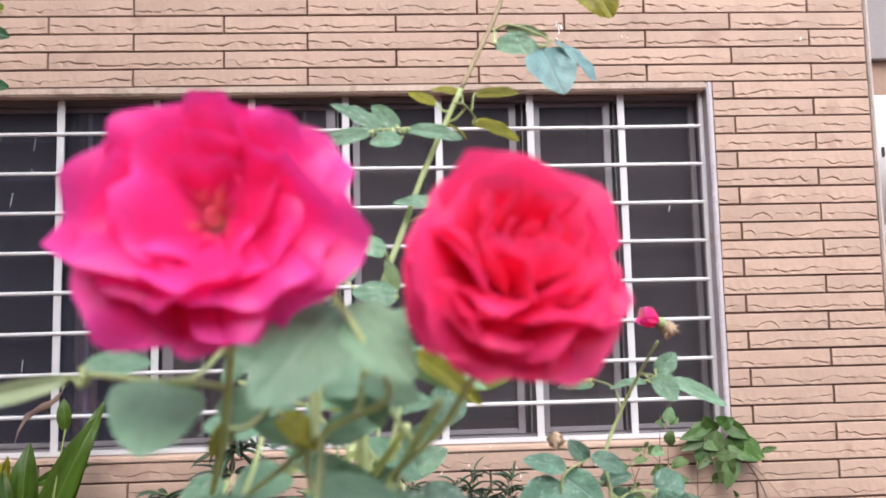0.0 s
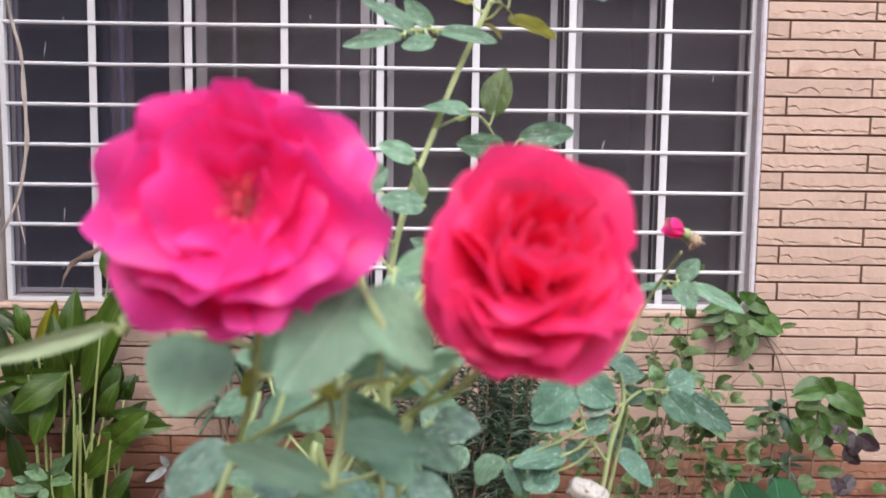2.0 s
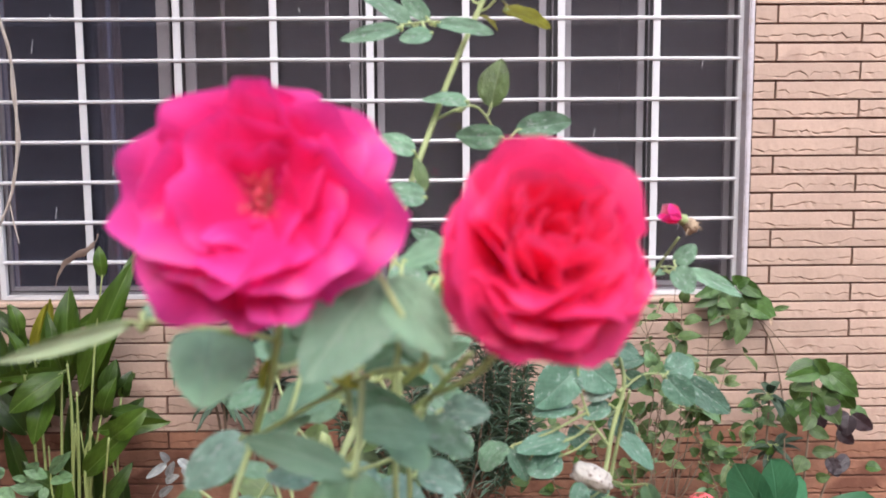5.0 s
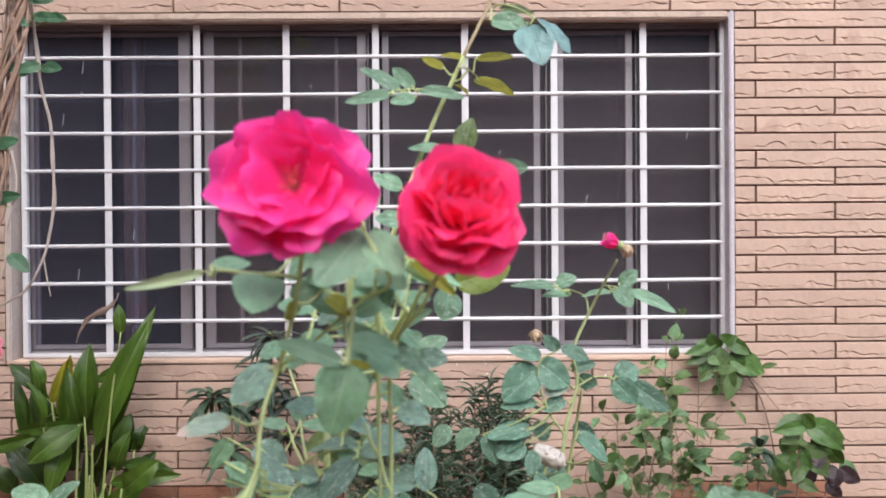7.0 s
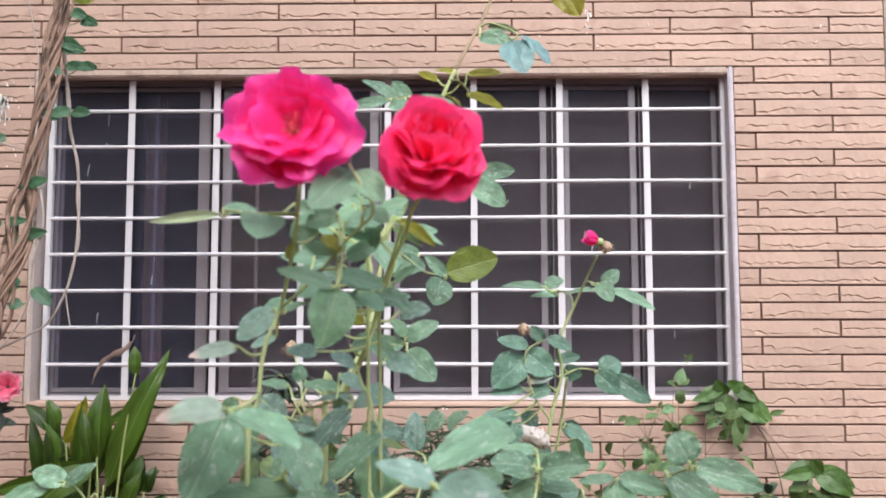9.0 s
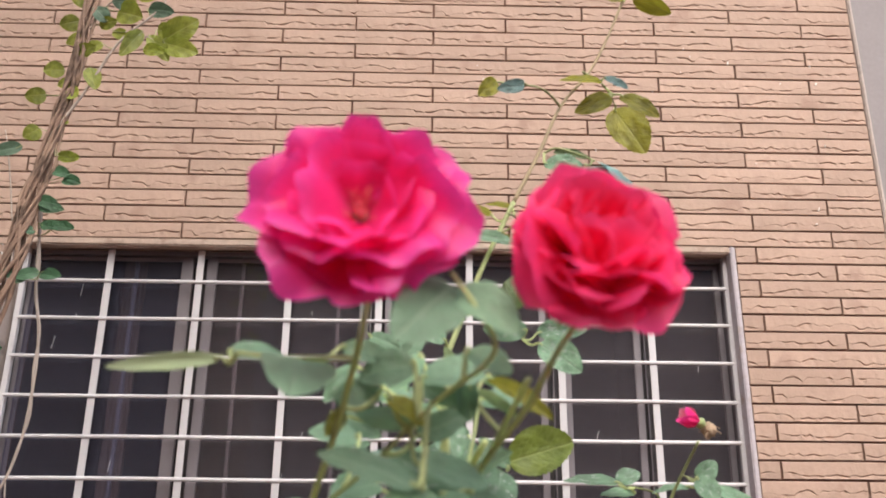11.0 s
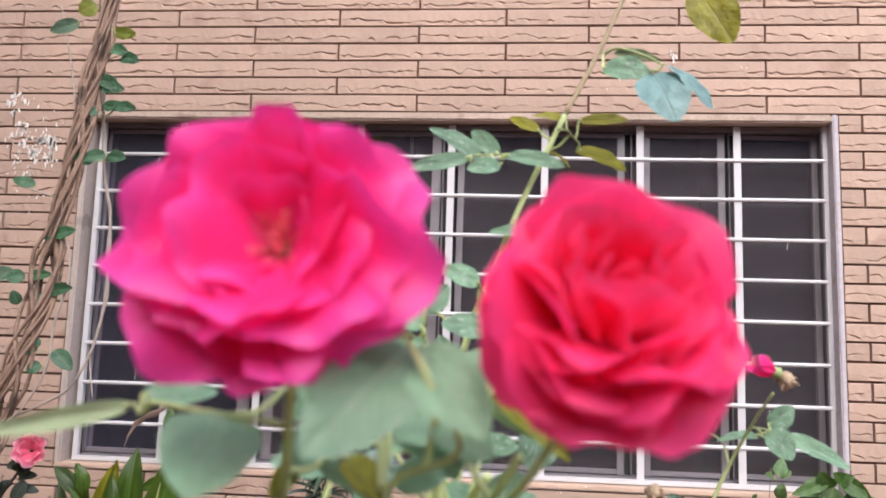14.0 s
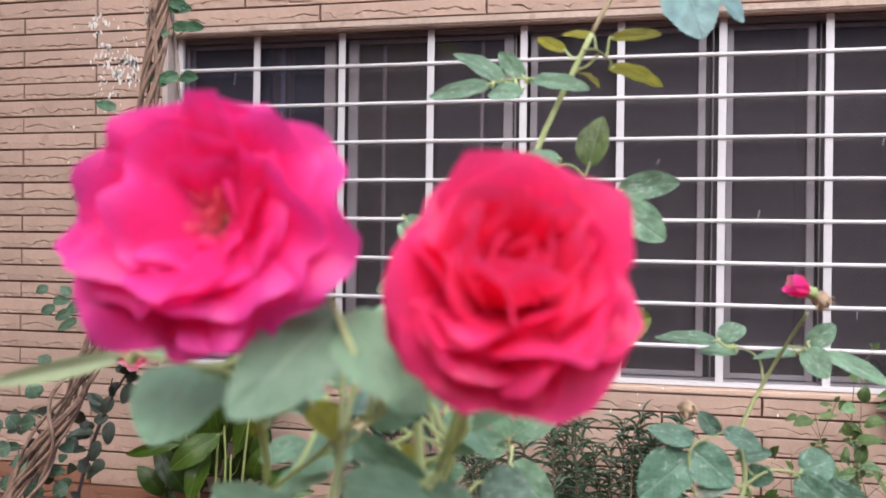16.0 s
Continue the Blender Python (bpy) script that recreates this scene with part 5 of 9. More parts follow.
leaf(bush, "s", (0.1157, -2.0550, 1.0637), (0.1410, -2.0610, 1.0517), 0.0180, (0.05, -0.85, 0.53))
leaf(bush, "g", (0.0817, -2.1320, 1.1244), (0.0782, -2.1380, 1.1087), 0.0122, (-0.01, -0.93, 0.36))
leaf(bush, "s", (0.1665, -2.1480, 1.1327), (0.1918, -2.1540, 1.1319), 0.0143, (-0.19, -0.85, 0.49))
leaf(bush, "s", (0.1619, -2.1350, 1.1232), (0.1823, -2.1410, 1.1072), 0.0160, (0.18, -0.82, 0.54))
leaf(bush, "s", (0.0383, -2.0370, 1.0655), (0.0635, -2.0430, 1.0472), 0.0205, (0.36, -0.61, 0.70))
leaf(bush, "g", (0.0881, -1.9870, 1.0552), (0.1086, -1.9930, 1.0376), 0.0165, (0.06, -0.92, 0.39))
leaf(bush, "s", (0.1545, -2.0330, 1.0917), (0.1767, -2.0390, 1.0725), 0.0198, (0.11, -0.91, 0.41))
leaf(bush, "d", (0.0819, -2.0390, 1.0645), (0.0649, -2.0450, 1.0580), 0.0147, (0.11, -0.86, 0.50))
leaf(bush, "s", (0.1457, -2.1430, 1.0563), (0.1240, -2.1490, 1.0484), 0.0159, (0.01, -0.81, 0.59))
leaf(bush, "g", (0.0602, -2.1050, 1.1333), (0.0781, -2.1110, 1.1216), 0.0142, (0.33, -0.54, 0.78))
leaf(bush, "s", (0.1401, -2.0720, 1.0511), (0.1655, -2.0780, 1.0508), 0.0147, (-0.21, -0.91, 0.37))
leaf(bush, "s", (0.1723, -2.1350, 1.0924), (0.1632, -2.1410, 1.0760), 0.0129, (0.25, -0.95, 0.20))
leaf(bush, "s", (0.0720, -2.0004, 1.1015), (0.0817, -2.0076, 1.0757), 0.0261, (0.70, -0.58, 0.42))
leaf(bush, "g", (0.2875, -2.1200, 1.1007), (0.2546, -2.1300, 1.1060), 0.0283, (0.29, -0.51, 0.81))
leaf(bush, "g", (0.2879, -2.1400, 1.1028), (0.3230, -2.1500, 1.1085), 0.0196, (-0.30, -0.91, 0.28))
leaf(bush, "g", (0.2889, -2.1183, 1.0881), (0.2657, -2.1217, 1.0767), 0.0160, (-0.05, -0.93, 0.37))
leaf(bush, "g", (0.2900, -2.1300, 1.0906), (0.3172, -2.1300, 1.0880), 0.0282, (0.09, -0.38, 0.92))
leaf(bush, "g", (0.2904, -2.1200, 1.0841), (0.3040, -2.1300, 1.0547), 0.0294, (0.32, -0.84, 0.43))
leaf(bush, "g", (0.2932, -2.0800, 1.1057), (0.2660, -2.0800, 1.1075), 0.0115, (0.05, -0.71, 0.70))
leaf(bush, "s", (0.2776, -2.1617, 1.0640), (0.3001, -2.1583, 1.0769), 0.0283, (-0.27, -0.71, 0.65))
leaf(bush, "g", (0.3868, -2.1675, 1.1122), (0.3786, -2.1625, 1.1324), 0.0249, (-0.07, -0.97, 0.21))
leaf(bush, "g", (0.3835, -2.1164, 1.0974), (0.4206, -2.1236, 1.0729), 0.0237, (0.04, -0.94, 0.33))
leaf(bush, "g", (0.4190, -2.0670, 1.0907), (0.4726, -2.0730, 1.0746), 0.0246, (0.01, -0.93, 0.37))
leaf(bush, "g", (0.3493, -2.1200, 1.0933), (0.3860, -2.1200, 1.0829), 0.0159, (0.06, -0.97, 0.22))
leaf(bush, "g", (0.3483, -2.1159, 1.0903), (0.3517, -2.1241, 1.0626), 0.0257, (-0.32, -0.92, 0.23))
leaf(bush, "g", (0.3458, -2.1200, 1.0929), (0.3186, -2.1200, 1.0903), 0.0084, (-0.06, -0.78, 0.63))
leaf(sprig, "g", (-0.1598, -1.9100, 1.0455), (-0.1945, -1.9100, 1.0549), 0.0231, (0.13, -0.86, 0.50))
leaf(sprig, "g", (-0.1775, -1.9100, 1.0384), (-0.2238, -1.9100, 1.0284), 0.0182, (-0.11, -0.86, 0.50))
leaf(sprig, "g", (-0.1620, -1.9127, 1.0413), (-0.1314, -1.9073, 1.0626), 0.0150, (-0.13, -0.90, 0.42))
leaf(sprig, "g", (-0.1475, -1.9121, 1.0097), (-0.1676, -1.9079, 1.0262), 0.0207, (0.32, -0.75, 0.58))
leaf(sprig, "g", (-0.1356, -1.9123, 1.0097), (-0.1081, -1.9077, 1.0274), 0.0164, (-0.07, -0.94, 0.34))
leaf(sprig, "g", (-0.1195, -1.9082, 1.0087), (-0.0912, -1.9118, 0.9968), 0.0211, (0.17, -0.76, 0.63))
leaf(bush, "g", (0.2175, -1.9890, 1.2451), (0.2118, -1.9960, 1.2198), 0.0284, (0.50, -0.86, 0.13))
leaf(bush, "g", (0.2020, -1.9918, 1.2520), (0.1792, -1.9882, 1.2674), 0.0132, (-0.00, -0.97, 0.23))
leaf(bush, "g", (0.2218, -1.9900, 1.2456), (0.2017, -1.9850, 1.2654), 0.0119, (-0.11, -0.98, 0.14))
leaf(bush, "u", (0.2223, -1.9850, 1.2496), (0.2706, -1.9700, 1.2645), 0.0328, (0.27, -0.96, 0.07))
leaf(bush, "g", (0.1842, -1.9900, 1.1893), (0.2147, -1.9850, 1.2047), 0.0184, (-0.04, -0.93, 0.38))
leaf(bush, "g", (0.1872, -2.0189, 1.1807), (0.2127, -2.0261, 1.1551), 0.0262, (0.07, -0.94, 0.34))
leaf(bush, "d", (0.1840, -2.0020, 1.1914), (0.1731, -1.9980, 1.2082), 0.0154, (0.52, -0.69, 0.51))
leaf(bush, "g", (0.1838, -2.0000, 1.1839), (0.1568, -2.0000, 1.1892), 0.0138, (0.03, -0.99, 0.14))
leaf(bush, "g", (0.2485, -1.9550, 1.3453), (0.2893, -1.9450, 1.3519), 0.0180, (0.23, -0.97, 0.07))
leaf(bush, "g", (0.2471, -1.9697, 1.3345), (0.2772, -1.9753, 1.3132), 0.0239, (-0.06, -0.98, 0.18))
leaf(bush, "k", (0.2298, -1.9616, 1.3610), (0.2383, -1.9534, 1.3956), 0.0224, (-0.28, -0.92, 0.29))
leaf(bush, "g", (0.2134, -1.9900, 1.3621), (0.1825, -1.9850, 1.3649), 0.0142, (-0.05, -0.72, 0.69))
leaf(bush, "g", (0.2355, -1.9950, 1.3389), (0.2045, -1.9900, 1.3403), 0.0172, (-0.16, -0.96, -0.23))
leaf(bush, "g", (0.1854, -2.0200, 1.3011), (0.1575, -2.0200, 1.3049), 0.0182, (0.07, -0.84, 0.54))
leaf(bush, "g", (0.1783, -2.0000, 1.3296), (0.1544, -1.9950, 1.3405), 0.0146, (-0.01, -0.91, 0.41))
leaf(bush, "g", (0.1964, -1.9713, 1.2669), (0.1745, -1.9687, 1.2774), 0.0117, (0.09, -0.91, 0.41))
leaf(bush, "g", (0.1929, -1.9800, 1.2545), (0.1654, -1.9800, 1.2593), 0.0177, (0.13, -0.64, 0.75))
leaf(bush, "g", (0.1537, -1.9997, 1.3111), (0.1415, -1.9953, 1.3294), 0.0243, (0.40, -0.80, 0.46))
leaf(bush, "g", (0.1608, -2.0021, 1.2810), (0.1545, -1.9979, 1.2980), 0.0109, (-0.04, -0.97, 0.23))
leaf(bush, "k", (0.1846, -2.0027, 1.3048), (0.1782, -1.9973, 1.3275), 0.0106, (0.48, -0.81, 0.33))
leaf(bush, "g", (0.1701, -2.0963, 1.2693), (0.1827, -2.1037, 1.2440), 0.0213, (0.22, -0.90, 0.38))
leaf(bush, "g", (0.1769, -1.9800, 1.4135), (0.1418, -1.9750, 1.4350), 0.0154, (0.20, -0.83, 0.52))
leaf(bush, "g", (0.1873, -1.9650, 1.4195), (0.1676, -1.9500, 1.4401), 0.0128, (-0.40, -0.88, 0.26))
leaf(bush, "g", (0.1704, -2.0000, 1.4080), (0.1323, -2.0050, 1.3997), 0.0113, (0.07, -0.96, 0.25))
leaf(bush, "g", (0.1902, -1.9950, 1.4055), (0.1694, -2.0050, 1.3998), 0.0112, (0.36, -0.90, 0.26))
leaf(bush, "g", (0.1923, -1.9850, 1.4139), (0.2304, -1.9850, 1.4072), 0.0120, (0.08, -0.90, 0.43))
leaf(bush, "o", (0.2141, -1.9650, 1.4355), (0.1944, -1.9550, 1.4476), 0.0092, (-0.15, -0.87, 0.47))
leaf(bush, "o", (0.2322, -1.9500, 1.4482), (0.2103, -1.9500, 1.4508), 0.0091, (0.07, -0.80, 0.59))
leaf(bush, "o", (0.2421, -1.9400, 1.4494), (0.2777, -1.9300, 1.4541), 0.0093, (0.22, -0.93, 0.29))
leaf(bush, "o", (0.2430, -1.9200, 1.4352), (0.2818, -1.9000, 1.4258), 0.0157, (0.49, -0.72, 0.49))
leaf(bush, "o", (0.2206, -1.9437, 1.4280), (0.2364, -1.9463, 1.4160), 0.0341, (0.56, -0.26, 0.79))
leaf(bush, "g", (0.2529, -1.9850, 1.4718), (0.2828, -1.9900, 1.4669), 0.0192, (-0.09, -0.92, 0.39))
leaf(bush, "b", (0.2822, -1.9950, 1.4665), (0.2918, -2.0200, 1.4275), 0.0322, (-0.13, -0.85, 0.51))
leaf(bush, "k", (0.2610, -1.9800, 1.4841), (0.2912, -1.9800, 1.4787), 0.0088, (0.06, -0.95, 0.31))
leaf(bush, "b", (0.2928, -1.9933, 1.4706), (0.3175, -2.0017, 1.4394), 0.0233, (0.54, -0.60, 0.59))
leaf(bush, "o", (0.2192, -1.9800, 1.5450), (0.2033, -1.9850, 1.5285), 0.0148, (0.41, -0.90, -0.13))
leaf(bush, "b", (0.2410, -1.9850, 1.5395), (0.2177, -1.9900, 1.5314), 0.0112, (0.32, -0.85, -0.41))
leaf(bush, "o", (0.3176, -1.9200, 1.5811), (0.2777, -1.9300, 1.5755), 0.0114, (0.17, -0.91, 0.38))
leaf(bush, "b", (0.3193, -1.9200, 1.5841), (0.3441, -1.9100, 1.5801), 0.0094, (0.39, -0.92, 0.10))
leaf(bush, "o", (0.3317, -1.9000, 1.5778), (0.2947, -1.9100, 1.5553), 0.0181, (0.26, -0.97, 0.01))
leaf(bush, "o", (0.3345, -1.9128, 1.5715), (0.3679, -1.9172, 1.5486), 0.0170, (-0.01, -0.98, 0.18))
leaf(bush, "o", (0.3422, -1.8592, 1.5864), (0.3668, -1.8708, 1.5349), 0.0377, (-0.22, -0.97, 0.11))
leaf(bush, "o", (0.3513, -1.8900, 1.6882), (0.3257, -1.8900, 1.6925), 0.0124, (0.01, -1.00, 0.07))
leaf(bush, "o", (0.3618, -1.8805, 1.6973), (0.3973, -1.8845, 1.6760), 0.0187, (-0.46, -0.59, -0.66))
leaf(bush, "o", (0.3609, -1.8800, 1.7095), (0.3952, -1.8800, 1.7178), 0.0114, (-0.00, -1.00, 0.00))
leaf(bush, "o", (0.3760, -1.8800, 1.7123), (0.4260, -1.8750, 1.7058), 0.0237, (0.15, -0.82, 0.56))
leaf(bush, "d", (0.0480, -1.9330, 0.9896), (0.0307, -1.9410, 0.9700), 0.0175, (0.42, -0.91, -0.01))
leaf(bush, "k", (0.0177, -1.9280, 1.0093), (0.0458, -1.9360, 0.9933), 0.0173, (0.13, -0.78, 0.61))
leaf(bush, "w", (0.1423, -1.8330, 1.0937), (0.1265, -1.8410, 1.0719), 0.0192, (-0.19, -0.87, 0.46))
leaf(bush, "k", (0.1212, -1.8190, 1.0651), (0.1405, -1.8270, 1.0477), 0.0181, (0.09, -0.86, 0.50))
leaf(bush, "w", (-0.0083, -1.7550, 1.0391), (-0.0215, -1.7630, 1.0102), 0.0199, (0.38, -0.92, 0.08))
leaf(bush, "k", (0.0960, -1.9310, 1.0677), (0.1186, -1.9390, 1.0584), 0.0169, (0.15, -0.53, 0.83))
leaf(bush, "w", (0.0633, -1.8850, 1.0223), (0.0481, -1.8930, 1.0063), 0.0150, (0.03, -0.90, 0.43))
leaf(bush, "w", (0.0665, -1.9050, 1.0611), (0.0523, -1.9130, 1.0462), 0.0172, (-0.09, -0.84, 0.54))
leaf(bush, "k", (0.1235, -1.9400, 1.0125), (0.1449, -1.9480, 1.0095), 0.0143, (-0.06, -0.49, 0.87))
leaf(bush, "k", (0.0947, -1.8450, 1.0056), (0.0904, -1.8530, 0.9845), 0.0165, (0.08, -0.94, 0.34))
leaf(bush, "w", (0.0969, -1.7800, 0.9437), (0.1272, -1.7880, 0.9201), 0.0256, (0.27, -0.75, 0.60))
leaf(bush, "k", (0.0217, -1.8450, 1.0554), (0.0529, -1.8530, 1.0350), 0.0270, (0.27, -0.68, 0.68))
leaf(bush, "k", (0.1455, -1.7840, 1.0660), (0.1699, -1.7920, 1.0566), 0.0184, (0.10, -0.61, 0.78))
leaf(bush, "w", (0.0401, -1.8760, 0.9965), (0.0712, -1.8840, 0.9812), 0.0262, (0.22, -0.60, 0.77))
leaf(bush, "k", (0.0857, -1.8910, 1.0052), (0.0687, -1.8990, 0.9918), 0.0134, (0.11, -0.91, 0.41))
leaf(bush, "w", (0.1431, -1.7510, 1.0237), (0.1837, -1.7590, 1.0115), 0.0308, (0.05, -0.75, 0.65))
leaf(bush, "w", (0.0594, -1.7650, 0.9462), (0.0973, -1.7730, 0.9322), 0.0248, (-0.04, -0.91, 0.40))
leaf(bush, "d", (0.1017, -1.8920, 0.9763), (0.1388, -1.9000, 0.9722), 0.0193, (-0.14, -0.88, 0.45))
leaf(bush, "d", (0.1515, -1.8860, 1.0672), (0.1294, -1.8940, 1.0638), 0.0131, (0.20, -0.80, 0.57))
leaf(bush, "w", (0.1962, -1.7580, 0.9927), (0.2124, -1.7660, 0.9760), 0.0153, (-0.02, -0.91, 0.42))
leaf(bush, "w", (0.0785, -1.8190, 1.0670), (0.1067, -1.8270, 1.0528), 0.0175, (-0.28, -0.96, -0.02))
leaf(bush, "w", (0.0222, -1.8490, 1.0360), (0.0551, -1.8570, 1.0209), 0.0177, (-0.07, -0.94, 0.34))
leaf(bush, "k", (0.0892, -1.7860, 1.0778), (0.0601, -1.7940, 1.0589), 0.0218, (0.22, -0.97, 0.07))
leaf(bush, "d", (0.0544, -1.9370, 1.0291), (0.0518, -1.9450, 1.0131), 0.0130, (0.61, -0.75, 0.28))
leaf(bush, "w", (0.0059, -1.7940, 0.9761), (0.0314, -1.8020, 0.9506), 0.0232, (0.23, -0.84, 0.49))
leaf(bush, "k", (0.1857, -1.8560, 0.9662), (0.2103, -1.8640, 0.9501), 0.0175, (-0.09, -0.94, 0.33))
leaf(bush, "l", (0.1504, -2.0549, 1.3003), (0.1254, -2.0501, 1.3200), 0.0168, (0.20, -0.86, 0.46))
leaf(bush, "l", (0.1516, -2.0542, 1.3095), (0.1640, -2.0508, 1.3237), 0.0124, (0.16, -0.98, 0.09))
leaf(bush, "l", (0.1434, -2.0500, 1.2970), (0.1147, -2.0550, 1.2810), 0.0138, (0.10, -0.99, 0.12))
leaf(bush, "l", (0.1519, -2.0500, 1.2956), (0.1446, -2.0550, 1.2827), 0.0105, (0.26, -0.94, 0.22))
leaf(bush, "l", (0.1285, -2.0500, 1.3232), (0.1486, -2.0550, 1.3141), 0.0095, (-0.08, -0.94, 0.33))
leaf(bush, "g", (0.3262, -1.8600, 1.2399), (0.2801, -1.8550, 1.2411), 0.0157, (-0.05, -0.61, 0.79))
leaf(bush, "g", (0.3284, -1.8450, 1.2396), (0.3496, -1.8400, 1.2491), 0.0178, (-0.11, -0.76, 0.64))
leaf(bush, "g", (0.3420, -1.8500, 1.2323), (0.3121, -1.8500, 1.2302), 0.0140, (-0.06, -0.59, 0.80))
leaf(bush, "g", (0.3831, -1.8840, 1.2435), (0.4029, -1.8800, 1.2559), 0.0165, (0.18, -0.98, 0.03))
leaf(bush, "g", (0.3731, -1.9159, 1.2421), (0.3870, -1.9211, 1.2239), 0.0194, (0.02, -0.96, 0.28))
leaf(bush, "g", (0.3941, -1.8818, 1.2367), (0.4379, -1.8882, 1.2154), 0.0139, (0.09, -0.88, 0.46))
leaf(bush, "g", (0.3746, -1.8900, 1.2368), (0.3451, -1.8900, 1.2321), 0.0116, (-0.14, -0.48, 0.86))
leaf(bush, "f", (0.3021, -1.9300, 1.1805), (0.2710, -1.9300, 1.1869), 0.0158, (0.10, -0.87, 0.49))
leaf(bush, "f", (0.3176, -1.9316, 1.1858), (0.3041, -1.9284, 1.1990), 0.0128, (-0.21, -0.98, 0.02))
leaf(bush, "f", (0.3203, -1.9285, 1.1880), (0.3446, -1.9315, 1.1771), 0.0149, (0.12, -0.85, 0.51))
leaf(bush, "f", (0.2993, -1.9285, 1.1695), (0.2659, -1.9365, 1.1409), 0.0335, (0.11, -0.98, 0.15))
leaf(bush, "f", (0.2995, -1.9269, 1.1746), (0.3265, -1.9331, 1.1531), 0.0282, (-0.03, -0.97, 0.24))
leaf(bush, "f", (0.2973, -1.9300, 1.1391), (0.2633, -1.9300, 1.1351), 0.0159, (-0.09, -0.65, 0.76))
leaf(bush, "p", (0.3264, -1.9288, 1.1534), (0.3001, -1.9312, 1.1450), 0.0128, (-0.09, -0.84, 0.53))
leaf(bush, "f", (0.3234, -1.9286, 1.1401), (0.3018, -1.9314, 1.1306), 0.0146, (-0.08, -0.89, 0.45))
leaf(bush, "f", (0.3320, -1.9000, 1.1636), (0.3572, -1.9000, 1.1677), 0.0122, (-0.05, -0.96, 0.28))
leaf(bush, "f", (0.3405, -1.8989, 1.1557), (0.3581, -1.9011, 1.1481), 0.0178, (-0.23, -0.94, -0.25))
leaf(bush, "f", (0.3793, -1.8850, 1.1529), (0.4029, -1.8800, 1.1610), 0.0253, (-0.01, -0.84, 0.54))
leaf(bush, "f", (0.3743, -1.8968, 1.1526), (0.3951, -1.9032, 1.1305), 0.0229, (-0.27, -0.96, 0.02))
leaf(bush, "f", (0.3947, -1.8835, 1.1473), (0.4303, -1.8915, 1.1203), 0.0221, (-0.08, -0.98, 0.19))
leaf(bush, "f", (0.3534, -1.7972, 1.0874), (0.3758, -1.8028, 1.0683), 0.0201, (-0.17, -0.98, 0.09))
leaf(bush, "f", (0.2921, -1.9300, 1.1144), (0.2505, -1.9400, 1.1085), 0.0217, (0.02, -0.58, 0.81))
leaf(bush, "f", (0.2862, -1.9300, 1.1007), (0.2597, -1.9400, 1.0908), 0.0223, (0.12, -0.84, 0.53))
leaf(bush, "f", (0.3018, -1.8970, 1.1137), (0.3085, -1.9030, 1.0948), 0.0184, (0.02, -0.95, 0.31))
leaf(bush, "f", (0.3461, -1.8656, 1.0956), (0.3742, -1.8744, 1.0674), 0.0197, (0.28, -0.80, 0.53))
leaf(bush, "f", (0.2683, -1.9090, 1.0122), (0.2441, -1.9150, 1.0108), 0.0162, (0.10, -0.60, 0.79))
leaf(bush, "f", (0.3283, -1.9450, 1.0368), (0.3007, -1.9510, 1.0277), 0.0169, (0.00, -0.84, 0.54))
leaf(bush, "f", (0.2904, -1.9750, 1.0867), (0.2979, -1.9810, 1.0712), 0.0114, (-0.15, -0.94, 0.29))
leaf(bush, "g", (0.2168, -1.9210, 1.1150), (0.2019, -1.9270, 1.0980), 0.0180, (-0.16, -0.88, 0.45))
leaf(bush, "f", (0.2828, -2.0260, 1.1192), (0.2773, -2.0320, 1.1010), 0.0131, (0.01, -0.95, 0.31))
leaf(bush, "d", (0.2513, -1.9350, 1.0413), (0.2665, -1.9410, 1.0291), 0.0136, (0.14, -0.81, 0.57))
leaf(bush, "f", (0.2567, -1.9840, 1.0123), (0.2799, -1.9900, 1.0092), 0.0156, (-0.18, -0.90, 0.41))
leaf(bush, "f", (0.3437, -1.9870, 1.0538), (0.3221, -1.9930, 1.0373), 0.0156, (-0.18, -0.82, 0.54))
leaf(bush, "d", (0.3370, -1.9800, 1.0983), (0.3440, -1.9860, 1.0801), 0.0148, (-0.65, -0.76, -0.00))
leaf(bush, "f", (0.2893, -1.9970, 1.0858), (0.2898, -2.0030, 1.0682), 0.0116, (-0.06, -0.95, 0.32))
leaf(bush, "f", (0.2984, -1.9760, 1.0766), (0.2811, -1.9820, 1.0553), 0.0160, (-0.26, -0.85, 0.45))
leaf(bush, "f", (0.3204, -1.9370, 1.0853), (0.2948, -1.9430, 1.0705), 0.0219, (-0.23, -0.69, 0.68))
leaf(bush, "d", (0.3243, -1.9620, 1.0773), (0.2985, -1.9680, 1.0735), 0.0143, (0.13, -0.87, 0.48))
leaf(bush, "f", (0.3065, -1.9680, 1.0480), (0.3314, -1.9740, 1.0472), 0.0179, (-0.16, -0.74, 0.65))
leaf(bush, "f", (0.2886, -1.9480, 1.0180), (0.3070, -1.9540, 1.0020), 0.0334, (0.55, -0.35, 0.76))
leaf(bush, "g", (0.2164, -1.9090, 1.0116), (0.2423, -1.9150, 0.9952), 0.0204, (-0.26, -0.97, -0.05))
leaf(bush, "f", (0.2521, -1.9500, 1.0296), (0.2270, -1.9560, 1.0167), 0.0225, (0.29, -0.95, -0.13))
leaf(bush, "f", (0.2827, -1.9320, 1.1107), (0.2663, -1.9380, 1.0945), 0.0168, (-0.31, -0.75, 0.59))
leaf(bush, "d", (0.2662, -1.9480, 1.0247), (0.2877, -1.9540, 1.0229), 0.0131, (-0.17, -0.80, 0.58))
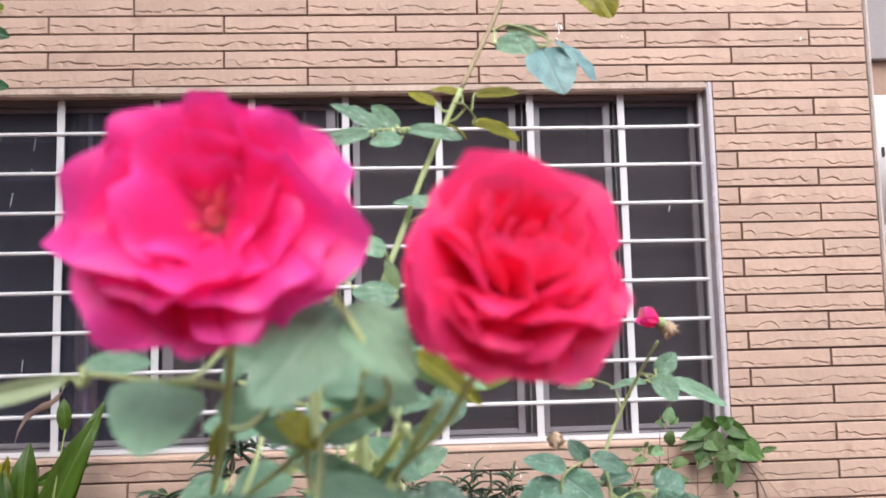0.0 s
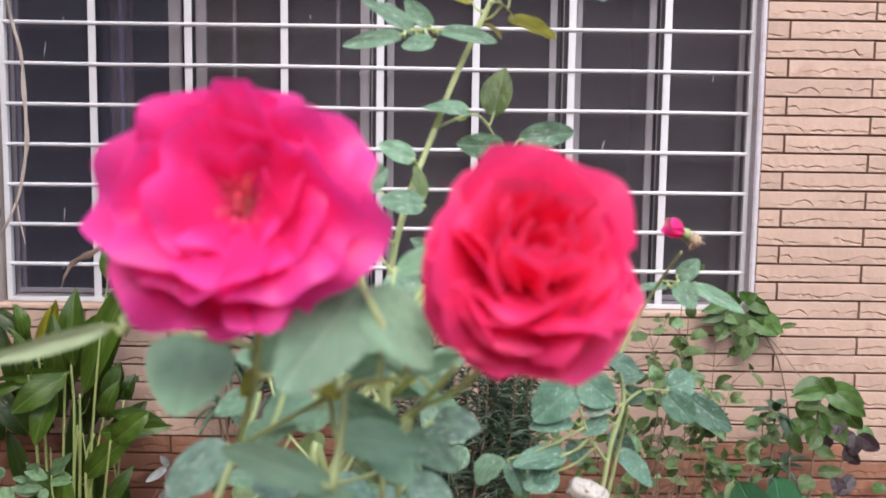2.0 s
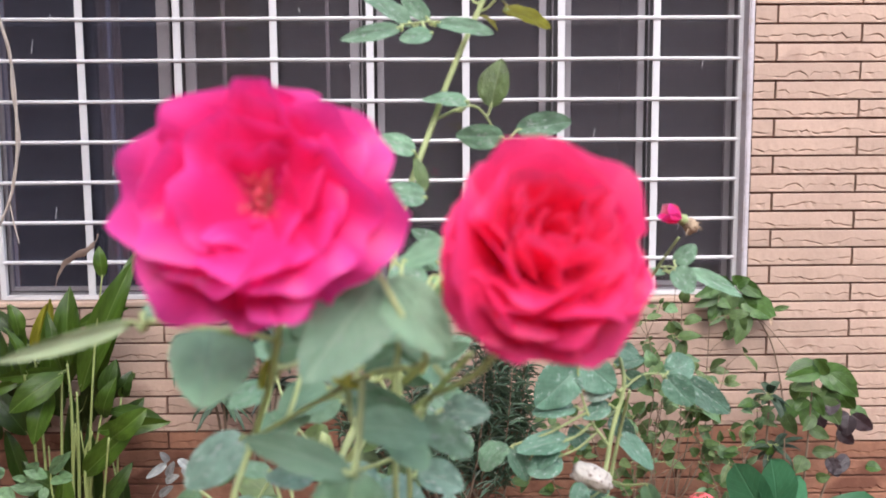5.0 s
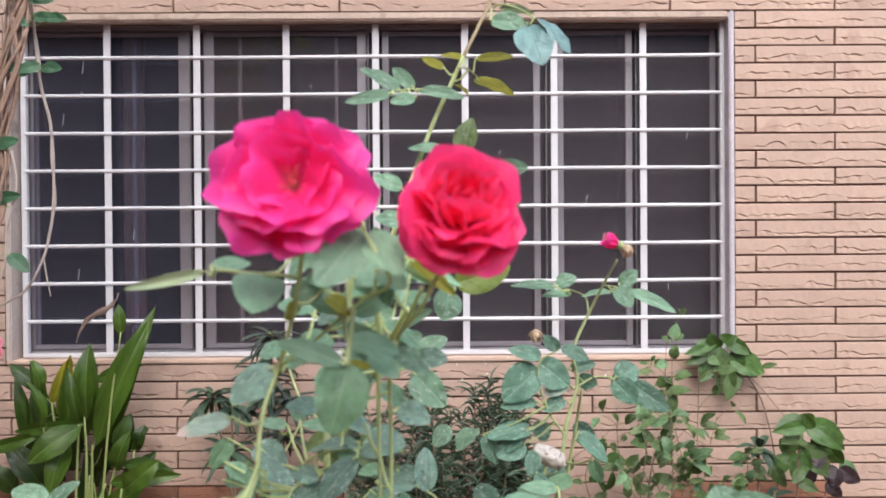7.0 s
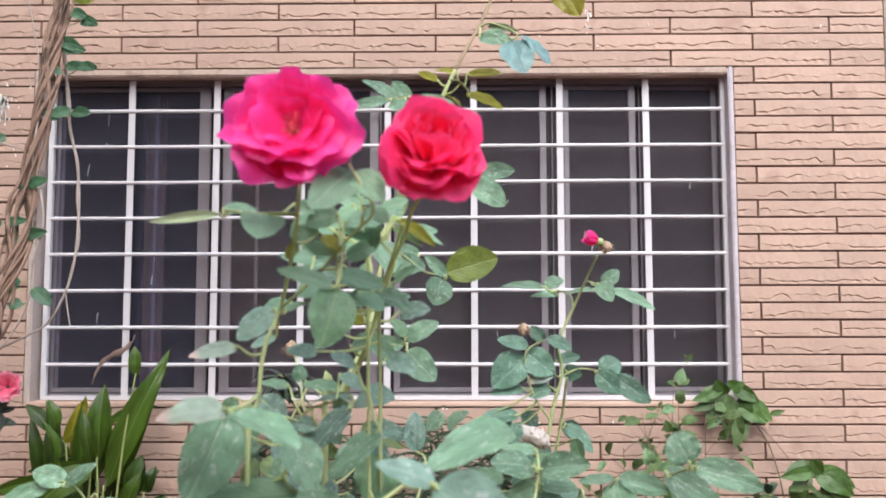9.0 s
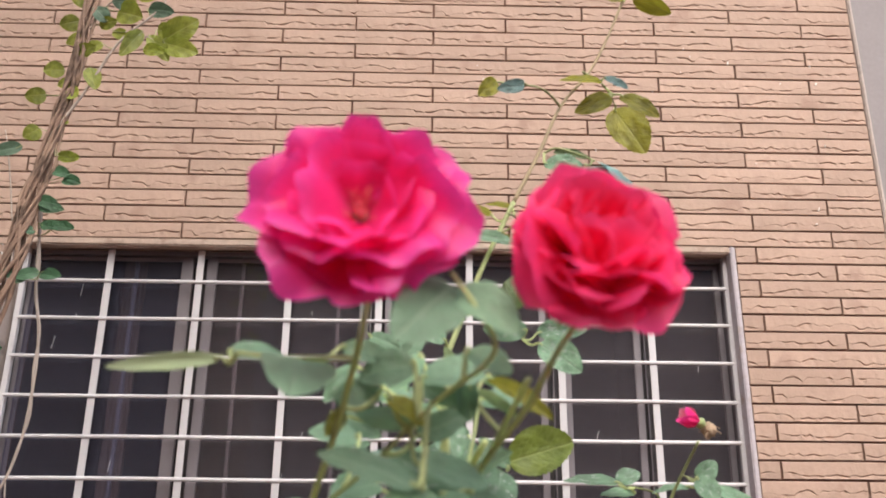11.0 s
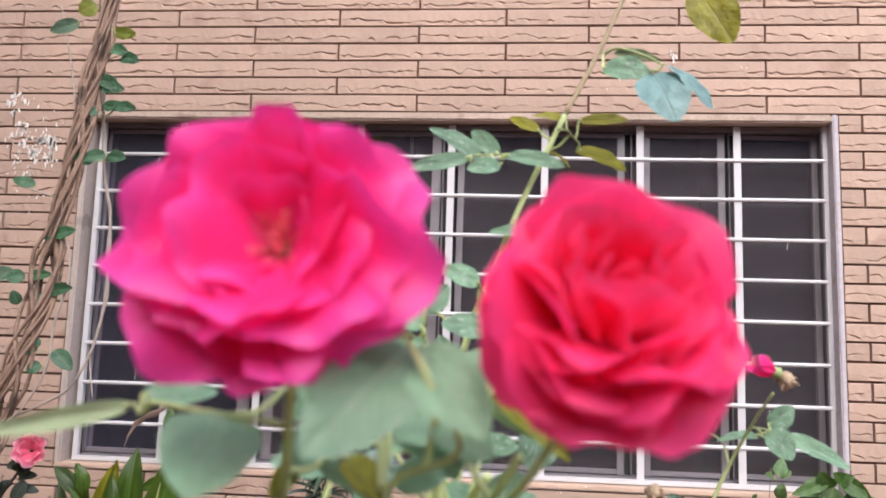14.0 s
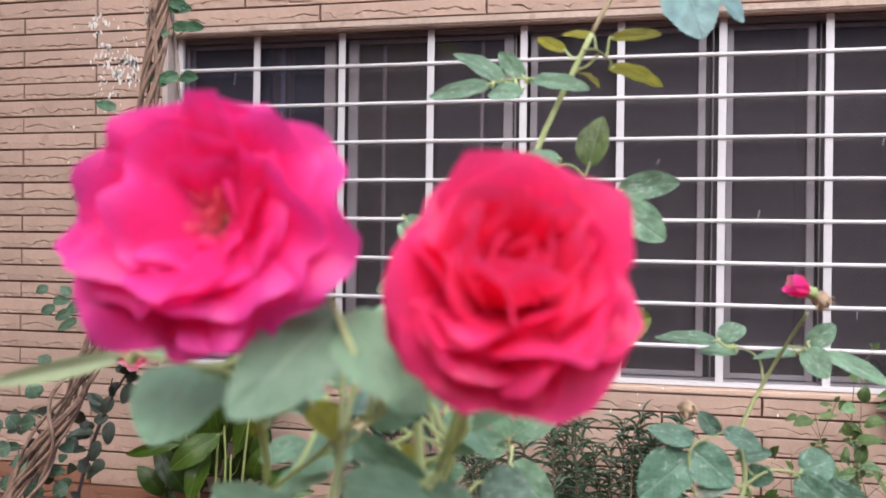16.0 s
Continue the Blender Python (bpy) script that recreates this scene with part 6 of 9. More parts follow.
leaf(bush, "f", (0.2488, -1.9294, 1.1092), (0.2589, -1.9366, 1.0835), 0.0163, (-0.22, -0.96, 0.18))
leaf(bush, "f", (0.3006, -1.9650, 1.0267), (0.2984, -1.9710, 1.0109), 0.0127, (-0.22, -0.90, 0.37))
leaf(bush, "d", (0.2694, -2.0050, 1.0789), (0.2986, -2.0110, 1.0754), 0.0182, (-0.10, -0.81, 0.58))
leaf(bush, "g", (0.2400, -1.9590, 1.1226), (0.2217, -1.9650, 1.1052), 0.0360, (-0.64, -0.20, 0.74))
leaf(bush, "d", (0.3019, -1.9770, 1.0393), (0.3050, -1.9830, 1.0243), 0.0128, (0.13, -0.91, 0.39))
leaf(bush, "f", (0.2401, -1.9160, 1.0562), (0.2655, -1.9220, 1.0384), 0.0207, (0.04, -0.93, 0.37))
leaf(bush, "g", (0.2148, -1.9950, 1.0461), (0.1997, -2.0010, 1.0329), 0.0162, (-0.23, -0.76, 0.61))
leaf(canna, "c", (-0.8930, -0.2000, 0.7424), (-0.8920, -0.1800, 0.9728), 0.0666, (0.05, -1.00, 0.09))
leaf(canna, "c", (-0.8694, -0.2000, 0.6560), (-0.7151, -0.1500, 1.0477), 0.0825, (0.10, -0.99, 0.09))
leaf(canna, "c", (-0.7853, -0.1800, 1.0038), (-0.7919, -0.1800, 1.0989), 0.0387, (0.29, -0.96, 0.02))
leaf(canna, "c", (-0.8918, -0.2400, 0.7352), (-0.9264, -0.2400, 0.9112), 0.0347, (0.39, -0.92, 0.08))
leaf(canna, "o", (-1.0118, -0.1600, 0.7873), (-0.9683, -0.1400, 0.9226), 0.0451, (0.44, -0.90, -0.01))
leaf(canna, "c", (-1.0131, -0.2200, 0.8345), (-1.0360, -0.2200, 0.9368), 0.0404, (0.73, -0.66, 0.16))
leaf(canna, "c", (-0.9701, -0.2800, 0.7416), (-1.0039, -0.3000, 0.8853), 0.0408, (0.92, -0.34, 0.17))
leaf(canna, "e", (-1.0470, -0.1500, 0.8207), (-1.1519, -0.1500, 0.9152), 0.0481, (0.34, -0.86, 0.37))
leaf(canna, "c", (-0.8716, -0.2800, 0.7464), (-0.9921, -0.3600, 0.6564), 0.0798, (0.21, -0.85, 0.48))
leaf(canna, "c", (-0.9215, -0.2600, 0.6988), (-0.9410, -0.3400, 0.5554), 0.0675, (0.19, -0.87, 0.46))
leaf(canna, "c", (-0.8773, -0.1800, 0.8602), (-0.7361, -0.1200, 0.9066), 0.0373, (0.25, -0.89, 0.39))
leaf(canna, "c", (-0.8121, -0.2400, 0.5560), (-0.5888, -0.2400, 0.5804), 0.0551, (-0.02, -0.97, 0.23))
leaf(canna, "c", (-0.7396, -0.3000, 0.5476), (-0.6301, -0.3000, 0.6380), 0.0680, (0.05, -1.00, -0.06))
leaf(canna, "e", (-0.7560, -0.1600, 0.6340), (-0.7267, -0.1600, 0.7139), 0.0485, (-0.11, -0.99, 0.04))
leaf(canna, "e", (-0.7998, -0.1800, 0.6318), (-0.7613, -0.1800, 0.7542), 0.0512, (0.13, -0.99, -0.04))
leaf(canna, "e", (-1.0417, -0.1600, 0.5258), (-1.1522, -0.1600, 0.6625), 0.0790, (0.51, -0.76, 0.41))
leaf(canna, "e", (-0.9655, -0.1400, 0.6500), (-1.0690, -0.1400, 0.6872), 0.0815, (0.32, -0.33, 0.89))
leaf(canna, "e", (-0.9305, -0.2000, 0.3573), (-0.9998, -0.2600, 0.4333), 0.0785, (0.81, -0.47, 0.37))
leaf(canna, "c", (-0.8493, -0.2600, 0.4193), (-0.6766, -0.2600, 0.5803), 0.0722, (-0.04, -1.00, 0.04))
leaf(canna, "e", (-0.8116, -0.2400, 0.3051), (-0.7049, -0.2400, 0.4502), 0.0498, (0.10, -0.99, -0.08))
leaf(canna, "c", (-0.9028, -0.3000, 0.2945), (-0.8535, -0.3200, 0.4602), 0.0667, (0.73, -0.61, -0.29))
leaf(canna, "c", (-0.8792, -0.1400, 0.5990), (-0.7027, -0.1600, 1.0818), 0.0749, (0.09, -0.99, -0.07))
leaf(canna, "c", (-0.9123, -0.1600, 0.6587), (-0.8787, -0.1800, 0.9730), 0.0669, (0.48, -0.87, -0.11))
leaf(canna, "c", (-0.9532, -0.1800, 0.6631), (-0.9404, -0.2000, 0.9024), 0.0537, (0.50, -0.86, -0.10))
leaf(canna, "c", (-1.0417, -0.1600, 0.7426), (-1.0590, -0.1800, 0.9270), 0.0451, (0.78, -0.62, 0.01))
leaf(canna, "e", (-1.0099, -0.2000, 0.6800), (-1.0397, -0.2200, 0.8726), 0.0444, (-0.07, -0.99, -0.11))
leaf(canna, "o", (-1.0067, -0.1200, 0.7368), (-0.9592, -0.1400, 0.9353), 0.0474, (0.74, -0.62, -0.24))
leaf(canna, "c", (-0.9550, -0.1000, 0.7144), (-0.7414, -0.1200, 0.9052), 0.0396, (0.34, -0.82, -0.46))
leaf(canna, "c", (-0.8956, -0.2000, 0.7308), (-1.1095, -0.2200, 0.7128), 0.0406, (0.07, -0.97, 0.23))
leaf(canna, "c", (-1.0186, -0.2200, 0.7023), (-1.2147, -0.2400, 0.6493), 0.0402, (0.09, -1.00, 0.04))
leaf(canna, "e", (-0.8033, -0.1200, 0.6073), (-0.7748, -0.1400, 0.7412), 0.0454, (0.15, -0.97, -0.18))
leaf(canna, "c", (-0.7605, -0.1200, 0.6352), (-0.7313, -0.1400, 0.6970), 0.1042, (-0.91, -0.05, 0.41))
leaf(canna, "e", (-0.7845, -0.2000, 0.6141), (-0.5972, -0.2200, 0.5750), 0.0502, (0.06, -0.75, 0.65))
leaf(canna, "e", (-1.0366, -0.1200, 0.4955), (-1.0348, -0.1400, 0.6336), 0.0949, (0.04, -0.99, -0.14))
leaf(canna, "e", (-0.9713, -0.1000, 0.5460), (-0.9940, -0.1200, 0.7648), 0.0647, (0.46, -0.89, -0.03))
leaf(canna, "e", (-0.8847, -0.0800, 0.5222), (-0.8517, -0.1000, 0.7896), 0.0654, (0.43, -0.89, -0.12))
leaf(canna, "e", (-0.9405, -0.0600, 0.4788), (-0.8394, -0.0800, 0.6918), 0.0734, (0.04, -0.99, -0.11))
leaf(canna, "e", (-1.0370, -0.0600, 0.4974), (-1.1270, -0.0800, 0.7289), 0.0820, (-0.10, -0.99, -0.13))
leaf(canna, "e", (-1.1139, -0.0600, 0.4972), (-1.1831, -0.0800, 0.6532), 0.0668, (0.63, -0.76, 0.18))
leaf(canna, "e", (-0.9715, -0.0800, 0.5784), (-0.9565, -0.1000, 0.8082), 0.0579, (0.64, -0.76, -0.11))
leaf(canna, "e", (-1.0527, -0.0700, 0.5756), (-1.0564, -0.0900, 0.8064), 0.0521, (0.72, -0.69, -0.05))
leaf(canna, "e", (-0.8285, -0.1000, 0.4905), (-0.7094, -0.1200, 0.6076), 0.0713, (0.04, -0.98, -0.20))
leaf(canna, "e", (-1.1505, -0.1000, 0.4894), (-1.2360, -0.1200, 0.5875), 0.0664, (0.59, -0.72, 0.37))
leaf(canna, "c", (-0.9196, -0.0700, 0.6517), (-0.8664, -0.0900, 0.8634), 0.0494, (0.23, -0.96, -0.15))
leaf(canna, "c", (-0.8076, -0.2000, 0.5727), (-0.7560, -0.2200, 0.7029), 0.0566, (-0.12, -0.99, -0.10))
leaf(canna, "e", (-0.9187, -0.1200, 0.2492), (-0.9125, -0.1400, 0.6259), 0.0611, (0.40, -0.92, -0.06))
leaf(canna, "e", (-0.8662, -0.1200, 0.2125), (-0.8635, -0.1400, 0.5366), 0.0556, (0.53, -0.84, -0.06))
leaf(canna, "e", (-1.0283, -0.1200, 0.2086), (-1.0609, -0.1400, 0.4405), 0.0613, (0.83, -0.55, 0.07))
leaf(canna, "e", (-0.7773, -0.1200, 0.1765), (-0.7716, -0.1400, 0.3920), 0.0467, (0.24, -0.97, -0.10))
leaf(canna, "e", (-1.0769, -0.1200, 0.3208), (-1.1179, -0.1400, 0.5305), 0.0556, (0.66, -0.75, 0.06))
leaf(canna, "c", (-1.0148, -0.1200, 0.5081), (-1.0453, -0.1400, 0.7656), 0.0519, (0.85, -0.52, 0.06))
leaf(canna, "c", (-1.0627, -0.1200, 0.6166), (-1.0764, -0.1400, 0.8355), 0.0421, (0.44, -0.90, -0.05))
leaf(canna, "e", (-1.0979, -0.1200, 0.6157), (-1.1349, -0.1400, 0.8691), 0.0450, (0.52, -0.85, 0.01))
leaf(creeper, "v", (1.1578, -0.0500, 0.9563), (1.2323, -0.0700, 0.9102), 0.0514, (0.03, -0.90, 0.44))
leaf(creeper, "w", (1.1390, -0.0500, 0.9337), (1.1173, -0.0700, 0.8519), 0.0589, (-0.55, -0.77, 0.33))
leaf(creeper, "v", (1.1141, -0.0500, 0.9295), (1.0172, -0.0700, 0.9137), 0.0389, (0.12, -0.90, 0.41))
leaf(creeper, "v", (1.1436, -0.0500, 0.9308), (1.0981, -0.0700, 0.9763), 0.0405, (-0.02, -0.91, -0.42))
leaf(creeper, "v", (1.1757, -0.0500, 0.9054), (1.2658, -0.0700, 0.8421), 0.0643, (-0.05, -0.97, 0.24))
leaf(creeper, "w", (1.1985, -0.0500, 0.8591), (1.1550, -0.0700, 0.7581), 0.0553, (-0.21, -0.94, 0.28))
leaf(creeper, "w", (1.2791, -0.0500, 0.8668), (1.3219, -0.0700, 0.8795), 0.0202, (-0.47, -0.85, 0.24))
leaf(creeper, "v", (1.1247, -0.0500, 0.8695), (1.0648, -0.0700, 0.8200), 0.0307, (0.16, -0.97, 0.20))
leaf(creeper, "q", (1.2678, -0.0500, 0.8533), (1.2647, -0.0700, 0.8202), 0.0129, (-0.42, -0.76, 0.50))
leaf(creeper, "v", (1.1530, -0.0500, 0.9471), (1.1916, -0.0700, 0.9721), 0.0394, (-0.60, -0.71, 0.37))
leaf(creeper, "v", (1.1619, -0.0500, 0.9010), (1.0902, -0.0700, 0.8871), 0.0484, (0.11, -0.80, 0.59))
leaf(creeper, "v", (1.1635, -0.0500, 0.9600), (1.2409, -0.0600, 0.9061), 0.0522, (-0.23, -0.96, -0.15))
leaf(creeper, "v", (1.1272, -0.0500, 0.9542), (1.0359, -0.0600, 0.9096), 0.0471, (-0.18, -0.81, 0.55))
leaf(creeper, "w", (1.1403, -0.0500, 0.9352), (1.1226, -0.0600, 0.8548), 0.0653, (-0.05, -0.99, 0.13))
leaf(creeper, "v", (1.1932, -0.0500, 0.8991), (1.2855, -0.0600, 0.8475), 0.0721, (0.04, -0.97, 0.26))
leaf(creeper, "v", (1.1019, -0.0500, 0.9104), (1.0204, -0.0600, 0.8793), 0.0370, (-0.05, -0.90, 0.43))
leaf(creeper, "w", (1.1623, -0.0500, 0.8686), (1.1767, -0.0600, 0.7830), 0.0569, (-0.62, -0.79, -0.01))
leaf(creeper, "v", (1.1017, -0.0500, 0.8932), (1.0748, -0.0600, 0.8187), 0.0439, (-0.22, -0.95, 0.21))
leaf(creeper, "v", (1.1158, -0.0500, 0.9542), (1.0994, -0.0600, 0.9780), 0.0399, (0.33, -0.93, -0.16))
leaf(creeper, "v", (1.1768, -0.0500, 0.9543), (1.1374, -0.0600, 0.9762), 0.0371, (0.04, -0.94, -0.35))
leaf(creeper, "v", (1.2289, -0.0500, 0.8687), (1.2550, -0.0600, 0.8342), 0.0364, (-0.23, -0.97, 0.11))
leaf(creeper, "v", (1.1763, -0.0500, 0.9162), (1.2136, -0.0600, 0.8512), 0.0592, (-0.22, -0.98, 0.02))
leaf(creeper, "e", (1.0843, -0.0500, 0.8742), (1.1110, -0.0600, 0.8339), 0.0499, (-0.18, -0.98, 0.12))
leaf(shrub, "v", (1.2968, -0.3400, 0.7424), (1.1795, -0.3600, 0.7258), 0.0407, (0.12, -0.95, 0.29))
leaf(shrub, "v", (1.3215, -0.3400, 0.7338), (1.3952, -0.3600, 0.6698), 0.0549, (-0.09, -0.97, 0.21))
leaf(shrub, "w", (1.2924, -0.3400, 0.6974), (1.2078, -0.3600, 0.6944), 0.0575, (0.05, -0.37, 0.93))
leaf(shrub, "w", (1.2921, -0.3400, 0.6647), (1.3450, -0.3600, 0.5902), 0.0622, (-0.19, -0.97, 0.12))
leaf(shrub, "v", (1.2717, -0.3400, 0.6774), (1.2960, -0.3600, 0.6157), 0.0342, (-0.44, -0.89, 0.11))
leaf(shrub, "v", (1.2553, -0.3400, 0.6654), (1.2147, -0.3600, 0.6351), 0.0378, (-0.33, -0.52, 0.79))
leaf(shrub, "r", (1.3867, -0.3400, 0.6136), (1.4372, -0.3600, 0.5763), 0.0491, (-0.34, -0.94, 0.05))
leaf(shrub, "r", (1.3784, -0.3400, 0.6137), (1.3627, -0.3600, 0.5590), 0.0460, (-0.52, -0.75, 0.42))
leaf(shrub, "w", (1.2628, -0.3400, 0.5792), (1.3168, -0.3600, 0.5502), 0.0377, (-0.19, -0.94, 0.29))
leaf(shrub, "w", (1.1931, -0.3400, 0.6173), (1.2189, -0.3600, 0.5618), 0.0441, (-0.65, -0.76, -0.03))
leaf(shrub, "v", (1.3132, -0.3400, 0.7298), (1.2711, -0.3600, 0.7801), 0.0293, (0.05, -0.94, -0.33))
leaf(shrub, "r", (1.3375, -0.3400, 0.6638), (1.3108, -0.3600, 0.6210), 0.0408, (-0.35, -0.75, 0.57))
leaf(shrub, "w", (1.2796, -0.3400, 0.6157), (1.2371, -0.3600, 0.5737), 0.0332, (-0.03, -0.89, 0.45))
leaf(shrub, "w", (1.2762, -0.3400, 0.5040), (1.3406, -0.3600, 0.5152), 0.0368, (-0.33, -0.86, 0.39))
leaf(shrub, "w", (1.2526, -0.3400, 0.4953), (1.2247, -0.3600, 0.4517), 0.0484, (-0.19, -0.84, 0.51))
leaf(shrub, "w", (1.2891, -0.3400, 0.4291), (1.3220, -0.3600, 0.4406), 0.0310, (-0.55, -0.83, 0.12))
leaf(shrub, "r", (1.3477, -0.3400, 0.5713), (1.3839, -0.3600, 0.5339), 0.0401, (-0.41, -0.91, 0.09))
leaf(shrub, "v", (1.4320, -0.3400, 0.4604), (1.4689, -0.3600, 0.4611), 0.0396, (-0.28, -0.49, 0.82))
leaf(shrub, "r", (1.3214, -0.3400, 0.4879), (1.3468, -0.3600, 0.4385), 0.0406, (-0.23, -0.94, 0.26))
leaf(shrub, "r", (1.3771, -0.3400, 0.4971), (1.3304, -0.3600, 0.4465), 0.0403, (-0.19, -0.84, 0.51))
leaf(shrub, "v", (1.3553, -0.2000, 0.7306), (1.2505, -0.2100, 0.6968), 0.0545, (-0.16, -0.69, 0.70))
leaf(shrub, "v", (1.3549, -0.2000, 0.7074), (1.4761, -0.2100, 0.6619), 0.0840, (0.01, -0.97, 0.24))
leaf(shrub, "w", (1.3422, -0.2000, 0.6949), (1.2694, -0.2100, 0.6525), 0.0502, (-0.10, -0.92, 0.39))
leaf(shrub, "w", (1.3361, -0.2000, 0.6450), (1.4122, -0.2100, 0.5679), 0.0688, (0.09, -0.97, 0.21))
leaf(shrub, "v", (1.3133, -0.2000, 0.6734), (1.2847, -0.2100, 0.6064), 0.0853, (-0.87, -0.28, 0.41))
leaf(shrub, "v", (1.3703, -0.2000, 0.6611), (1.4451, -0.2100, 0.6193), 0.0611, (-0.14, -0.99, -0.02))
leaf(shrub, "v", (1.4163, -0.2000, 0.6381), (1.4676, -0.2100, 0.5857), 0.0563, (-0.50, -0.80, -0.33))
leaf(shrub, "v", (1.3461, -0.2000, 0.6041), (1.3068, -0.2100, 0.5392), 0.0574, (-0.37, -0.86, 0.36))
leaf(shrub, "v", (1.4600, -0.2000, 0.5831), (1.5167, -0.2100, 0.5505), 0.0649, (0.21, -0.77, 0.60))
leaf(shrub, "r", (1.4368, -0.2000, 0.5830), (1.4204, -0.2100, 0.5290), 0.0518, (-0.17, -0.96, 0.23))
leaf(shrub, "v", (1.2891, -0.2000, 0.6164), (1.2501, -0.2100, 0.5497), 0.0532, (-0.15, -0.96, 0.23))
leaf(shrub, "v", (1.3820, -0.2000, 0.7182), (1.3332, -0.2100, 0.7432), 0.0396, (0.19, -0.98, -0.03))
leaf(shrub, "r", (1.3458, -0.2000, 0.5827), (1.3742, -0.2100, 0.5288), 0.0573, (-0.28, -0.96, 0.03))
leaf(shrub, "w", (1.2779, -0.2000, 0.5825), (1.2288, -0.2100, 0.5567), 0.0489, (0.10, -0.98, 0.18))
leaf(shrub, "w", (1.2207, -0.2000, 0.5824), (1.1824, -0.2100, 0.5494), 0.0395, (-0.19, -0.86, 0.48))
leaf(spray, "j", (-0.7657, -0.6000, 0.5690), (-0.6996, -0.6200, 0.6353), 0.0287, (-0.21, -0.97, -0.08))
leaf(spray, "j", (-0.7694, -0.6000, 0.5631), (-0.8184, -0.6200, 0.5870), 0.0236, (0.51, -0.74, 0.43))
leaf(spray, "j", (-0.7663, -0.6000, 0.5519), (-0.6986, -0.6200, 0.5624), 0.0239, (-0.32, -0.80, 0.52))
leaf(spray, "j", (-0.7825, -0.6000, 0.5392), (-0.8465, -0.6200, 0.5363), 0.0208, (0.24, -0.84, 0.49))
leaf(spray, "j", (-0.7776, -0.6000, 0.5371), (-0.7775, -0.6200, 0.5027), 0.0234, (0.40, -0.79, 0.46))
leaf(spray, "j", (-0.8734, -0.6000, 0.5393), (-0.8418, -0.6200, 0.4981), 0.0213, (0.34, -0.72, 0.61))
leaf(spray, "j", (-0.8795, -0.6000, 0.5614), (-0.8950, -0.6200, 0.5983), 0.0214, (0.78, -0.62, -0.01))
leaf(spray, "j", (-0.8882, -0.6000, 0.5243), (-0.9068, -0.6200, 0.4957), 0.0228, (0.36, -0.86, 0.37))
leaf(spray, "j", (-0.8230, -0.6000, 0.5548), (-0.8472, -0.6200, 0.5698), 0.0187, (0.72, -0.61, 0.35))
leaf(spray, "j", (-0.7615, -0.6000, 0.5863), (-0.7057, -0.6100, 0.6209), 0.0324, (-0.30, -0.93, 0.22))
leaf(spray, "j", (-0.7764, -0.6000, 0.5710), (-0.8208, -0.6100, 0.5768), 0.0320, (0.25, -0.79, 0.55))
leaf(spray, "j", (-0.7485, -0.6000, 0.5568), (-0.7036, -0.6100, 0.5693), 0.0326, (-0.31, -0.82, 0.48))
leaf(spray, "j", (-0.7999, -0.6000, 0.5256), (-0.8579, -0.6100, 0.5433), 0.0320, (0.30, -0.76, 0.57))
leaf(spray, "j", (-0.8249, -0.6000, 0.4497), (-0.8758, -0.6100, 0.4711), 0.0321, (0.38, -0.73, 0.57))
leaf(spray, "j", (-0.8120, -0.6000, 0.4196), (-0.8435, -0.6100, 0.4023), 0.0323, (0.05, -0.90, 0.42))
leaf(spray, "j", (-0.7674, -0.6000, 0.4511), (-0.7253, -0.6100, 0.4897), 0.0326, (-0.30, -0.95, 0.08))
leaf(spray, "j", (-0.7106, -0.6000, 0.4372), (-0.7503, -0.6100, 0.4046), 0.0323, (-0.02, -0.95, 0.31))
leaf(spray, "j", (-0.6533, -0.6000, 0.4310), (-0.5953, -0.6100, 0.4551), 0.0327, (-0.33, -0.84, 0.43))
leaf(spray, "j", (-0.6255, -0.6000, 0.4027), (-0.5813, -0.6100, 0.4449), 0.0326, (-0.32, -0.94, 0.11))
leaf(spray, "j", (-0.8761, -0.6000, 0.5687), (-0.9040, -0.6100, 0.5823), 0.0319, (0.50, -0.72, 0.49))
leaf(spray, "j", (-0.8642, -0.6000, 0.5241), (-0.9045, -0.6100, 0.5198), 0.0322, (0.15, -0.83, 0.53))
leaf(spray, "j", (-0.8880, -0.6000, 0.4784), (-0.9218, -0.6100, 0.4640), 0.0323, (0.08, -0.90, 0.44))
leaf(spray, "j", (-0.8191, -0.6000, 0.5700), (-0.7841, -0.6100, 0.6043), 0.0323, (-0.25, -0.97, -0.03))
leaf(dry_sprig, "h", (-0.4392, -0.7000, 0.6320), (-0.4823, -0.7200, 0.6037), 0.0203, (0.15, -0.90, 0.40))
leaf(dry_sprig, "h", (-0.4324, -0.7000, 0.6356), (-0.4461, -0.7200, 0.6664), 0.0176, (0.75, -0.66, -0.10))
leaf(dry_sprig, "h", (-0.4121, -0.7000, 0.6428), (-0.3715, -0.7200, 0.6151), 0.0202, (0.07, -0.76, 0.65))
leaf(dry_sprig, "h", (-0.4399, -0.7000, 0.5970), (-0.4154, -0.7200, 0.6435), 0.0189, (-0.13, -0.93, -0.33))
leaf(dry_sprig, "h", (-0.4468, -0.7000, 0.5864), (-0.4062, -0.7200, 0.6090), 0.0207, (-0.53, -0.81, 0.24))
leaf(dry_sprig, "h", (-0.4612, -0.7000, 0.5512), (-0.4200, -0.7200, 0.5847), 0.0193, (-0.48, -0.88, 0.07))
leaf(dry_sprig, "h", (-0.4024, -0.7000, 0.6220), (-0.3731, -0.7200, 0.5991), 0.0202, (0.06, -0.72, 0.70))
leaf(vine, "t", (-0.6946, -0.9000, 1.8383), (-0.6330, -0.9100, 1.8228), 0.0323, (-0.13, -0.98, 0.13))
leaf(vine, "t", (-0.6519, -0.9000, 1.7867), (-0.6042, -0.9100, 1.7822), 0.0253, (-0.20, -0.98, 0.06))
